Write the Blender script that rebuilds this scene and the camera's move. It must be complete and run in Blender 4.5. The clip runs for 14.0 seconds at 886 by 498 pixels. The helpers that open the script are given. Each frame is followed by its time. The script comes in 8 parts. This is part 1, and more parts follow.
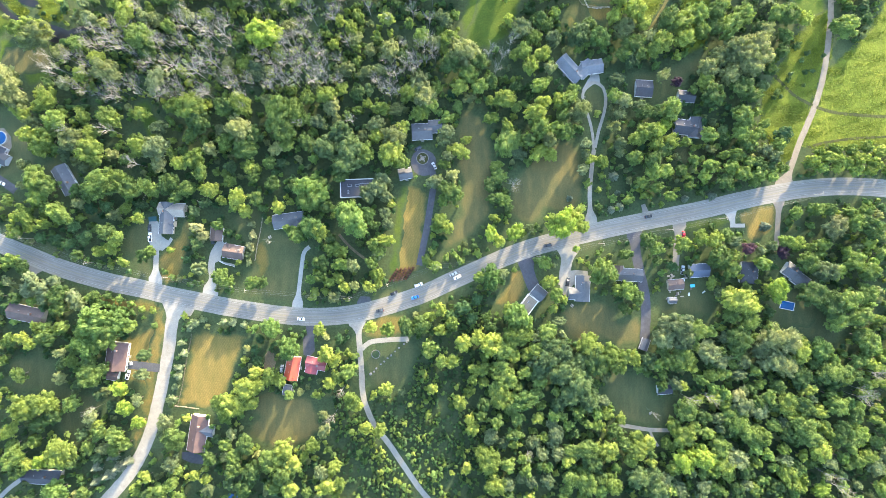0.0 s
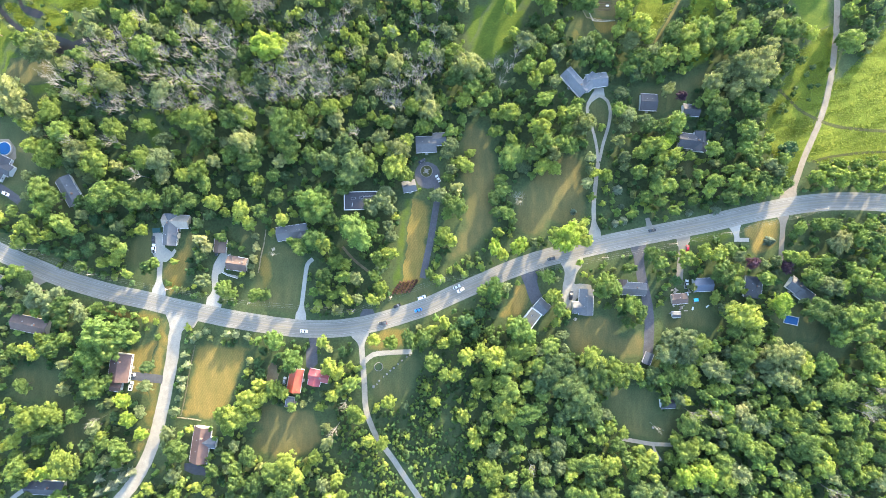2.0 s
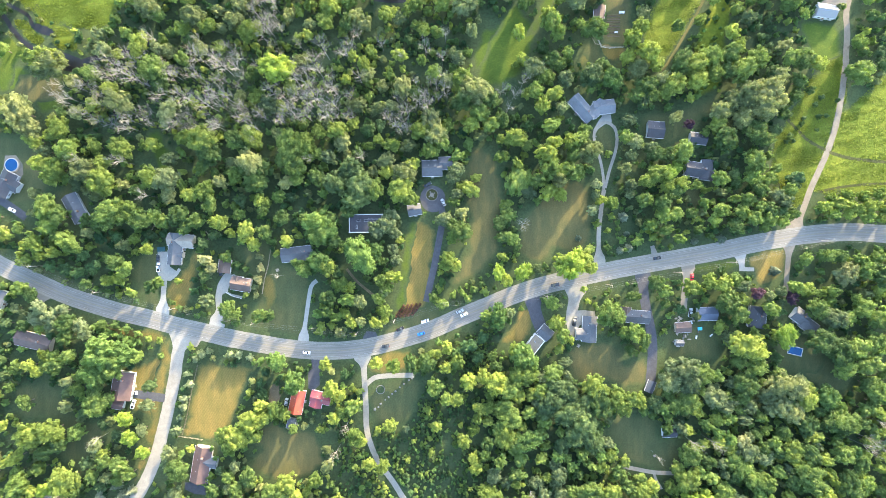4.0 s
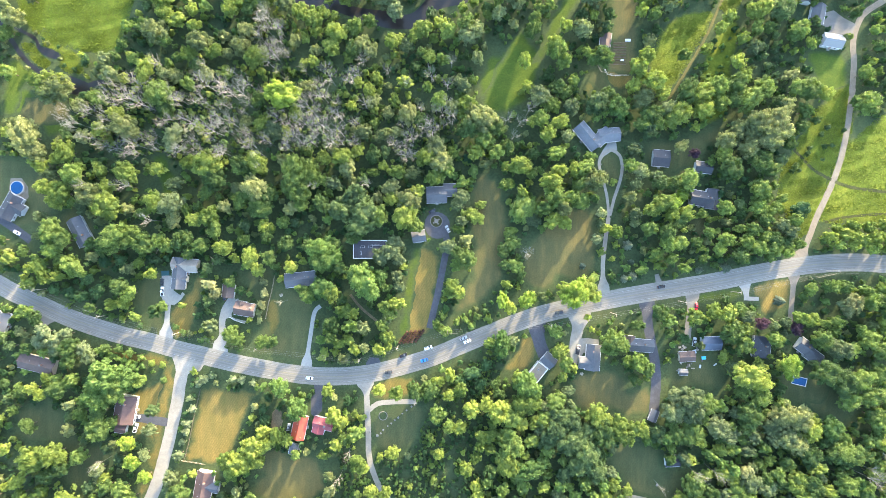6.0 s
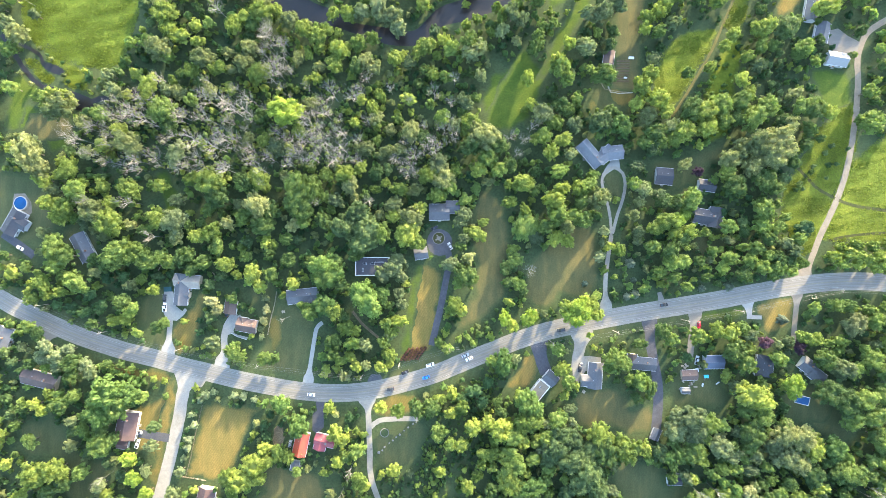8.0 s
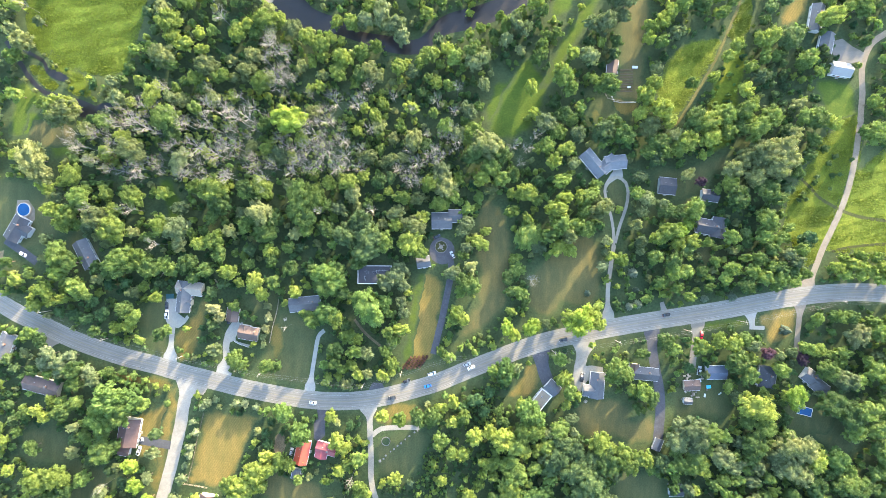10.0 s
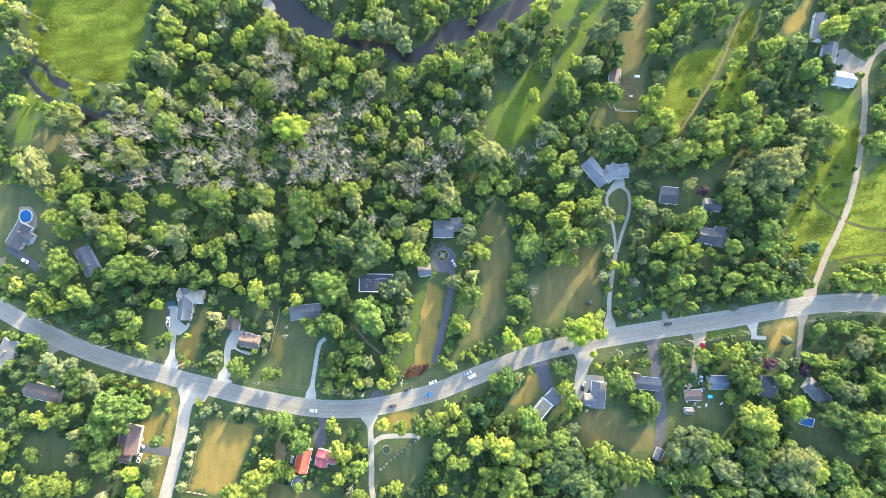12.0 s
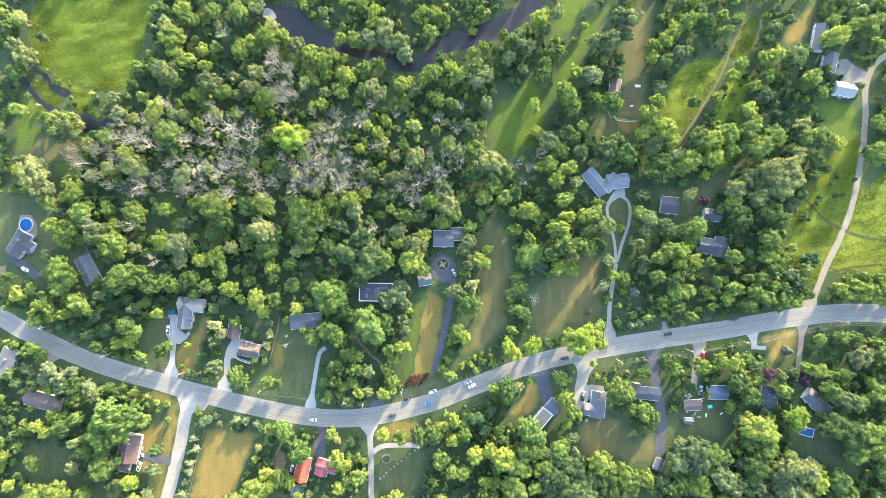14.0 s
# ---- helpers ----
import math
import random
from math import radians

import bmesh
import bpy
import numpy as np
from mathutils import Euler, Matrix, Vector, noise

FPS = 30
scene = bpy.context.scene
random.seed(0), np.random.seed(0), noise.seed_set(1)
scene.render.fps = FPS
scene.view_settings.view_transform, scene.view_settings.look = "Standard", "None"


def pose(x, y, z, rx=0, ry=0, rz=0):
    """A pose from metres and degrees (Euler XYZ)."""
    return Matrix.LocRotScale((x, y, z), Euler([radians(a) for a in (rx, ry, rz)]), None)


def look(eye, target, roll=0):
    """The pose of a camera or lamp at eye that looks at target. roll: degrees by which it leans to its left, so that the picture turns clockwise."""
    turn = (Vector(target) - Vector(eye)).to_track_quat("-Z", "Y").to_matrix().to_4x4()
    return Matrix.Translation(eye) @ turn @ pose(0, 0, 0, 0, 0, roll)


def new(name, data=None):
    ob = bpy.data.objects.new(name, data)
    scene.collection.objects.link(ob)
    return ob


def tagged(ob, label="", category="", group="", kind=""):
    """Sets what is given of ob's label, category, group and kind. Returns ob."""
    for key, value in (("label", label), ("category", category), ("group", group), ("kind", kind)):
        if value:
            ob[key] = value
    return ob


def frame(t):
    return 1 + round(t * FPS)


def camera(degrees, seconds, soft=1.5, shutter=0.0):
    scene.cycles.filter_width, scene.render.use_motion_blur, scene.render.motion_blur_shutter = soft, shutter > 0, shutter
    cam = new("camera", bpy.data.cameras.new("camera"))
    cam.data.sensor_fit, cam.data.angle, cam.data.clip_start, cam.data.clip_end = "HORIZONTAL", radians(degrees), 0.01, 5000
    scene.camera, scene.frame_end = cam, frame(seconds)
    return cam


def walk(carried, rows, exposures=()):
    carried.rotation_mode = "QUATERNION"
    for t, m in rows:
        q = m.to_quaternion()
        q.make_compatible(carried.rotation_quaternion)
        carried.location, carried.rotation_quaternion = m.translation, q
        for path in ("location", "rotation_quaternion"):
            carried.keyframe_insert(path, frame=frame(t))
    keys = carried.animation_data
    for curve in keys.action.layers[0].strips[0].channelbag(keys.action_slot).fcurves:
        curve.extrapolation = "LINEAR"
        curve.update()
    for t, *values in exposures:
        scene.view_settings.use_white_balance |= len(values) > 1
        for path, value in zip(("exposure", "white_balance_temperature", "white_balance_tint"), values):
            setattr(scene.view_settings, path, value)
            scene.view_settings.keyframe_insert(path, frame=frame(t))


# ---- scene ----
from mathutils import geometry

cam = camera(88.0, 14.0, 0.3)
ROWS = [
    (0, 0.00, 0.00, 284.15, 0.265, -0.395, 0.000),
    (0.5, -0.43, 1.56, 284.18, 0.253, -0.367, 0.005),
    (1, -0.74, 3.34, 284.16, 0.257, -0.334, 0.066),
    (1.5, -1.07, 5.46, 284.11, 0.269, -0.292, 0.106),
    (2, -1.57, 7.94, 283.96, 0.262, -0.275, 0.298),
    (2.5, -1.90, 11.06, 284.01, 0.260, -0.228, 0.552),
    (3, -2.35, 14.61, 283.95, 0.237, -0.183, 0.831),
    (5.5, -5.05, 34.92, 283.72, 0.364, 0.060, 1.809),
    (6, -5.60, 38.40, 283.67, 0.395, 0.070, 1.865),
    (6.5, -5.97, 41.62, 283.58, 0.411, 0.102, 1.939),
    (7, -6.29, 44.34, 283.59, 0.424, 0.139, 2.001),
    (7.5, -6.45, 46.63, 283.50, 0.451, 0.190, 2.055),
    (8, -6.56, 48.62, 283.54, 0.456, 0.234, 2.103),
    (10.5, -7.71, 54.65, 283.38, 0.546, 0.408, 2.482),
    (11, -7.82, 55.83, 283.39, 0.569, 0.447, 2.539),
    (11.5, -8.04, 57.04, 283.38, 0.597, 0.453, 2.587),
    (12, -8.07, 58.29, 283.30, 0.616, 0.479, 2.640),
    (12.5, -8.13, 59.51, 283.36, 0.629, 0.495, 2.681),
    (13, -8.20, 60.99, 283.36, 0.639, 0.492, 2.682),
    (13.5, -8.30, 62.48, 283.33, 0.633, 0.489, 2.725),
    (14, -8.45, 63.96, 283.33, 0.629, 0.479, 2.759),
]
walk(cam, [(t, pose(x, y, z, tip, lean, turn)) for t, x, y, z, tip, lean, turn in ROWS])

# ---- light: low morning sun and a bright hazy sky ----
SUN_TURN, SUN_HEIGHT = 27.0, 13.0
scene.view_settings.exposure = 3.56
world = bpy.data.worlds.new("sky")
scene.world = world
world.use_nodes = True
sky = world.node_tree.nodes.new("ShaderNodeTexSky")
sky.sky_type, sky.sun_disc = "NISHITA", False
sky.sun_elevation, sky.sun_rotation = radians(SUN_HEIGHT), radians(SUN_TURN)
sky.air_density, sky.dust_density, sky.ozone_density = 1.0, 1.8, 1.5
world.node_tree.links.new(sky.outputs[0], world.node_tree.nodes["Background"].inputs[0])
world.node_tree.nodes["Background"].inputs[1].default_value = 0.15
sun = new("sun", bpy.data.lights.new("sun", "SUN"))
sun.data.energy, sun.data.angle, sun.data.color = 2.3, radians(0.6), (1.0, 0.808, 0.49)
SUN_WAY = Vector((math.sin(radians(SUN_TURN)), math.cos(radians(SUN_TURN)), math.tan(radians(SUN_HEIGHT))))
sun.matrix_world = look(SUN_WAY * 300, (0, 0, 0))


# ---- materials ----
def shader(name, rough=0.8, metal=0.0):
    mat = bpy.data.materials.new(name)
    mat.use_nodes = True
    nodes = mat.node_tree.nodes
    bsdf = nodes["Principled BSDF"]
    bsdf.inputs["Roughness"].default_value, bsdf.inputs["Metallic"].default_value = rough, metal
    return mat, nodes, mat.node_tree.links, bsdf


def noise_node(nodes, links, scale, detail=4.0, rough=0.6, stretch=None, turn=0.0):
    coord, tex = nodes.new("ShaderNodeNewGeometry"), nodes.new("ShaderNodeTexNoise")
    tex.inputs["Scale"].default_value, tex.inputs["Detail"].default_value = scale, detail
    tex.inputs["Roughness"].default_value = rough
    if stretch:
        place = nodes.new("ShaderNodeMapping")
        place.inputs["Scale"].default_value, place.inputs["Rotation"].default_value = stretch, (0, 0, radians(turn))
        links.new(coord.outputs["Position"], place.inputs["Vector"])
        links.new(place.outputs[0], tex.inputs["Vector"])
    else:
        links.new(coord.outputs["Position"], tex.inputs["Vector"])
    return tex.outputs["Fac"]


def ramp(nodes, links, fac, stops):
    r = nodes.new("ShaderNodeValToRGB")
    while len(r.color_ramp.elements) < len(stops):
        r.color_ramp.elements.new(0.5)
    for e, (p, c) in zip(r.color_ramp.elements, stops):
        e.position, e.color = p, (*c, 1)
    links.new(fac, r.inputs[0])
    return r.outputs[0]


def blend(nodes, links, fac, a, b, mode="MIX"):
    m = nodes.new("ShaderNodeMix")
    m.data_type, m.blend_type = "RGBA", mode
    for value, slot in ((fac, 0), (a, 6), (b, 7)):
        if isinstance(value, (int, float)):
            m.inputs[slot].default_value = value
        elif isinstance(value, tuple):
            m.inputs[slot].default_value = (*value, 1)
        else:
            links.new(value, m.inputs[slot])
    return m.outputs[2]


def bump(nodes, links, bsdf, height, strength, distance):
    b = nodes.new("ShaderNodeBump")
    b.inputs["Strength"].default_value, b.inputs["Distance"].default_value = strength, distance
    links.new(height, b.inputs["Height"])
    links.new(b.outputs[0], bsdf.inputs["Normal"])


ROUGH_GRASS = ((0.029, 0.048, 0.023), (0.044, 0.064, 0.028), (0.072, 0.086, 0.035))


def turf(nodes, links, tones, patch, middle_stretch=None, turn=0.0):
    """Colour of grown ground: broad patches under a middle mottling."""
    low, mid, high = tones
    broad = noise_node(nodes, links, patch, 5, 0.6)
    middle = noise_node(nodes, links, patch * 7, 5, 0.65, middle_stretch, turn)
    base = ramp(nodes, links, broad, [(0.32, low), (0.5, mid), (0.68, high)])
    return blend(nodes, links, 0.55, base, ramp(nodes, links, middle, [(0.3, low), (0.52, mid), (0.72, high)]))


def ground_mat(name, low, mid, high, patch=0.03, grain=0.9, stretch=None, turn=0.0, relief=0.4, mown=0.0, speck=0.8, fringe=False):
    """Earth and turf: broad patches, middle mottling and a fine grain; a fringe runs out into rough grass at the border."""
    mat, nodes, links, bsdf = shader(name, 0.95)
    bsdf.inputs["Specular IOR Level"].default_value = 0.12
    fine = noise_node(nodes, links, grain, 5, 0.7)
    base = turf(nodes, links, (low, mid, high), patch, stretch, turn)
    if mown:
        coord, place, wave = nodes.new("ShaderNodeNewGeometry"), nodes.new("ShaderNodeMapping"), nodes.new("ShaderNodeTexWave")
        place.inputs["Rotation"].default_value = (0, 0, radians(31))
        links.new(coord.outputs["Position"], place.inputs["Vector"])
        links.new(place.outputs[0], wave.inputs["Vector"])
        for slot, value in (("Scale", 0.24), ("Distortion", 0.9), ("Detail", 3.0), ("Detail Scale", 0.4)):
            wave.inputs[slot].default_value = value
        base = blend(nodes, links, mown, base, ramp(nodes, links, wave.outputs["Fac"], [(0.25, (0.72, 0.82, 0.75)), (0.75, (1.3, 1.2, 1.15))]), "MULTIPLY")
    if fringe:
        inward, ragged, reach = nodes.new("ShaderNodeAttribute"), noise_node(nodes, links, 0.16, 4, 0.65), nodes.new("ShaderNodeMath")
        inward.attribute_name, reach.operation = "inward", "MULTIPLY_ADD"
        links.new(inward.outputs["Fac"], reach.inputs[0])
        reach.inputs[1].default_value = 0.9
        links.new(ragged, reach.inputs[2])
        kept = ramp(nodes, links, reach.outputs[0], [(0.5, (0, 0, 0)), (1.0, (1, 1, 1))])
        base = blend(nodes, links, kept, turf(nodes, links, ROUGH_GRASS, 0.02), base)
    grainy = ramp(nodes, links, fine, [(0.3, (0.55, 0.55, 0.55)), (0.7, (1.35, 1.35, 1.35))])
    base = blend(nodes, links, speck, base, grainy, "MULTIPLY")
    links.new(base, bsdf.inputs["Base Color"])
    bump(nodes, links, bsdf, fine, relief, 0.4)
    return mat


def plain_mat(name, colour, rough=0.7, metal=0.0, vary=0.25, scale=1.5, relief=0.1):
    """Paint, stone, wood or metal with weathering at two scales and a tone of its own on each object."""
    mat, nodes, links, bsdf = shader(name, rough, metal)
    worn = noise_node(nodes, links, scale * 0.2, 4)
    fine = noise_node(nodes, links, scale * 4, 4, 0.7)
    tone = blend(nodes, links, 0.5, ramp(nodes, links, worn, [(0.3, (1 - vary,) * 3), (0.7, (1 + vary,) * 3)]),
                 ramp(nodes, links, fine, [(0.3, (1 - vary,) * 3), (0.7, (1 + vary,) * 3)]))
    links.new(blend(nodes, links, 1.0, colour, tone, "MULTIPLY"), bsdf.inputs["Base Color"])
    bump(nodes, links, bsdf, fine, relief, 0.05)
    return mat


def shingle_mat(name, colour):
    mat, nodes, links, bsdf = shader(name, 0.85)
    stain = noise_node(nodes, links, 0.35, 5, 0.65)
    tabs = noise_node(nodes, links, 3.2, 3, 0.8)
    tone = blend(nodes, links, 0.5, ramp(nodes, links, stain, [(0.3, (0.7,) * 3), (0.7, (1.3,) * 3)]),
                 ramp(nodes, links, tabs, [(0.25, (0.5,) * 3), (0.75, (1.5,) * 3)]))
    links.new(blend(nodes, links, 1.0, colour, tone, "MULTIPLY"), bsdf.inputs["Base Color"])
    bump(nodes, links, bsdf, tabs, 0.4, 0.05)
    return mat


def leaf_mat(name, dark, light, per_tree):
    """Leaves: a tone for each tree, a smaller one for each leaf clump, and light that comes through."""
    mat, nodes, links, bsdf = shader(name, 0.65)
    if per_tree == "object":
        tree = nodes.new("ShaderNodeObjectInfo").outputs["Random"]
    else:
        attribute = nodes.new("ShaderNodeAttribute")
        attribute.attribute_name = "tone"
        tree = attribute.outputs["Fac"]
    own = ramp(nodes, links, tree, [(0.0, dark), (1.0, light)])
    leaf = nodes.new("ShaderNodeNewGeometry").outputs["Random Per Island"]
    colour = blend(nodes, links, 1.0, own, ramp(nodes, links, leaf, [(0.0, (0.72, 0.74, 0.74)), (1.0, (1.28, 1.26, 1.24))]), "MULTIPLY")
    links.new(colour, bsdf.inputs["Base Color"])
    bsdf.inputs["Specular IOR Level"].default_value = 0.18
    thin, both = nodes.new("ShaderNodeBsdfTranslucent"), nodes.new("ShaderNodeMixShader")
    links.new(blend(nodes, links, 1.0, colour, (1.02, 1.15, 0.62), "MULTIPLY"), thin.inputs["Color"])
    both.inputs[0].default_value = 0.5
    links.new(bsdf.outputs[0], both.inputs[1])
    links.new(thin.outputs[0], both.inputs[2])
    links.new(both.outputs[0], nodes["Material Output"].inputs["Surface"])
    return mat


MEADOW = ground_mat("rough_grass", *ROUGH_GRASS, 0.02, 0.7)
LAWN = ground_mat("mown_lawn", (0.036, 0.052, 0.024), (0.060, 0.070, 0.031), (0.108, 0.098, 0.040), 0.028, 1.2, (1.0, 0.25, 1), 25, 0.2, 0.10, 0.55, True)
DRY = ground_mat("dry_lawn", (0.068, 0.078, 0.022), (0.135, 0.105, 0.033), (0.215, 0.146, 0.046), 0.028, 1.2, (1.0, 0.2, 1), 28, 0.2, 0.22, 0.55, True)
# dry lawn colour dulled: the tree shade on these lawns is painted in
HALF_SHADED = ground_mat("half_shaded_lawn", (0.050, 0.058, 0.028), (0.084, 0.080, 0.034), (0.150, 0.116, 0.042), 0.03, 1.2, (1.0, 0.25, 1), 28, 0.2, 0.05, 0.5, True)
GREEN = ground_mat("green_lawn", (0.032, 0.060, 0.012), (0.054, 0.086, 0.014), (0.100, 0.120, 0.020), 0.03, 1.0, None, 0, 0.25, 0, 0.6, True)
FIELD = ground_mat("hay_meadow", (0.066, 0.098, 0.012), (0.104, 0.132, 0.016), (0.158, 0.170, 0.022), 0.03, 0.6, None, 0, 0.8, 0, 0.8, True)
RIVER_FIELD = ground_mat("river_meadow", (0.052, 0.090, 0.012), (0.094, 0.128, 0.016), (0.152, 0.166, 0.024), 0.03, 0.6, None, 0, 0.9, 0, 0.9, True)
ASPHALT = ground_mat("worn_asphalt", (0.13, 0.121, 0.107), (0.158, 0.147, 0.131), (0.188, 0.175, 0.155), 0.05, 2.0, (0.3, 1, 1), 0, 0.03, 0, 0.3)
DARK_ASPHALT = ground_mat("dark_asphalt", (0.05, 0.052, 0.06), (0.065, 0.067, 0.078), (0.09, 0.09, 0.1), 0.08, 2.0, None, 0, 0.03, 0, 0.3)
SHOULDER = ground_mat("gravel_shoulder", (0.15, 0.142, 0.125), (0.20, 0.19, 0.167), (0.25, 0.235, 0.205), 0.06, 2.5, None, 0, 0.1, 0, 0.5)
GRAVEL = ground_mat("pale_gravel", (0.18, 0.165, 0.14), (0.235, 0.217, 0.185), (0.29, 0.27, 0.232), 0.06, 2.2, None, 0, 0.08, 0, 0.4)
TAN_GRAVEL = ground_mat("tan_gravel", (0.13, 0.11, 0.085), (0.175, 0.15, 0.118), (0.22, 0.19, 0.15), 0.06, 2.2, None, 0, 0.08, 0, 0.4)
CONCRETE = ground_mat("concrete_slab", (0.20, 0.195, 0.182), (0.245, 0.24, 0.222), (0.29, 0.276, 0.248), 0.08, 2.0, None, 0, 0.03, 0, 0.3)
WATER = plain_mat("river_water", (0.014, 0.013, 0.013), 0.35, 0, 0.3, 0.3, 0.03)
WATER.node_tree.nodes["Principled BSDF"].inputs["Specular IOR Level"].default_value = 0.3
EARTH = ground_mat("bare_earth", (0.10, 0.08, 0.05), (0.15, 0.12, 0.075), (0.20, 0.16, 0.10), 0.06, 1.6)
TRACK = ground_mat("grassy_track", (0.075, 0.075, 0.028), (0.105, 0.095, 0.036), (0.14, 0.12, 0.05), 0.05, 1.4)
TRODDEN = ground_mat("trodden_grass", (0.03, 0.038, 0.016), (0.045, 0.05, 0.02), (0.07, 0.07, 0.03), 0.05, 1.4)
WHEEL_WORN = ground_mat("wheel_worn_asphalt", (0.155, 0.146, 0.131), (0.182, 0.171, 0.154), (0.212, 0.199, 0.178), 0.05, 2.0, (0.3, 1, 1), 0, 0.03, 0, 0.3)
WHITE_LINE = plain_mat("white_road_paint", (0.255, 0.25, 0.235), 0.7, 0, 0.3, 2)
YELLOW_LINE = plain_mat("yellow_road_paint", (0.205, 0.175, 0.105), 0.7, 0, 0.3, 2)
BARK = plain_mat("bark", (0.12, 0.095, 0.07), 0.95, 0, 0.4, 2, 0.5)
DEAD_WOOD = plain_mat("dead_wood", (0.180, 0.178, 0.162), 0.9, 0, 0.25, 1.5, 0.3)
LEAF_TONES = {
    "maple": ((0.051, 0.092, 0.034), (0.155, 0.220, 0.061)),
    "poplar": ((0.096, 0.145, 0.038), (0.239, 0.289, 0.069)),
    "lime": ((0.159, 0.232, 0.045), (0.225, 0.300, 0.056)),
    "oak": ((0.050, 0.088, 0.042), (0.117, 0.169, 0.069)),
    "beech": ((0.071, 0.130, 0.043), (0.155, 0.236, 0.066)),
    "willow": ((0.093, 0.122, 0.055), (0.208, 0.232, 0.101)),
    "silver": ((0.076, 0.110, 0.058), (0.176, 0.215, 0.109)),
    "larch": ((0.138, 0.157, 0.080), (0.252, 0.263, 0.138)),
    "plum": ((0.032, 0.023, 0.045), (0.075, 0.041, 0.069)),
    "thicket": ((0.030, 0.069, 0.032), (0.075, 0.138, 0.056)),
    "olive": ((0.120, 0.162, 0.090), (0.193, 0.232, 0.138)),
    "spruce": ((0.083, 0.114, 0.082), (0.195, 0.220, 0.159)),
}
LEAF = {kind: leaf_mat("leaves_" + kind, *tones, "object") for kind, tones in LEAF_TONES.items()}
WOOD_LEAF = {kind: leaf_mat("wood_leaves_" + kind, *tones, "mesh") for kind, tones in LEAF_TONES.items()}


# ---- building blocks ----
def part(name, bm, material, parent=None, label=""):
    """Links a bmesh as one mesh object, under a thing or a part where one is given."""
    data = bpy.data.meshes.new(name)
    bm.to_mesh(data)
    bm.free()
    data.materials.append(material)
    ob = new(name, data)
    ob.parent = parent
    return tagged(ob, label)


def mesh_part(name, verts, faces, material, parent=None, label=""):
    data = bpy.data.meshes.new(name)
    data.from_pydata(verts, [], faces)
    data.materials.append(material)
    ob = new(name, data)
    ob.parent = parent
    return tagged(ob, label)


def box(bm, x0, x1, y0, y1, z0, z1, bevel=0.0):
    made = bmesh.ops.create_cube(bm, size=1, matrix=Matrix.LocRotScale(((x0 + x1) / 2, (y0 + y1) / 2, (z0 + z1) / 2), None, (x1 - x0, y1 - y0, z1 - z0)))
    if bevel:
        edges = {e for v in made["verts"] for e in v.link_edges}
        bmesh.ops.bevel(bm, geom=list(edges), offset=bevel, segments=1, affect="EDGES")
    return bm


def block(name, size, material, parent, bevel=0.0, label=""):
    return part(name, box(bmesh.new(), *size, bevel), material, parent, label)


def tube(bm, a, b, r0, r1, sides=6):
    a, b = Vector(a), Vector(b)
    turn = (b - a).to_track_quat("Z", "Y").to_matrix()
    rings = []
    for p, r in ((a, r0), (b, r1)):
        rings.append([bm.verts.new(p + turn @ Vector((r * math.cos(k * math.tau / sides), r * math.sin(k * math.tau / sides), 0))) for k in range(sides)])
    for k in range(sides):
        bm.faces.new((rings[0][k], rings[0][(k + 1) % sides], rings[1][(k + 1) % sides], rings[1][k]))
    if sides > 3:
        bm.faces.new(rings[1])
        bm.faces.new(rings[0][::-1])


def smooth_line(points, closed=False, step=3.0):
    """A Catmull-Rom line through the control points."""
    pts = [Vector((*p, 0)) for p in points]
    n, out = len(pts), []
    for i in range(n if closed else n - 1):
        p1, p2 = pts[i], pts[(i + 1) % n]
        p0 = pts[i - 1] if closed or i else p1 * 2 - p2
        p3 = pts[(i + 2) % n] if closed or i + 2 < n else p2 * 2 - p1
        count = max(2, int((p2 - p1).length / step))
        for k in range(count):
            t = k / count
            out.append(0.5 * (2 * p1 + (p2 - p0) * t + (2 * p0 - 5 * p1 + 4 * p2 - p3) * t * t + (3 * p1 - p0 - 3 * p2 + p3) * t ** 3))
    return out if closed else out + [pts[-1]]


def inside(x, y, outline):
    hit, n = False, len(outline)
    for i in range(n):
        (x1, y1), (x2, y2) = outline[i], outline[i - 1]
        if (y1 > y) != (y2 > y) and x < (x2 - x1) * (y - y1) / (y2 - y1) + x1:
            hit = not hit
    return hit


MEADOWS = []
OPEN = []      # closed outlines where no wild tree grows
LANES = []     # (points, half width) of roads and drives


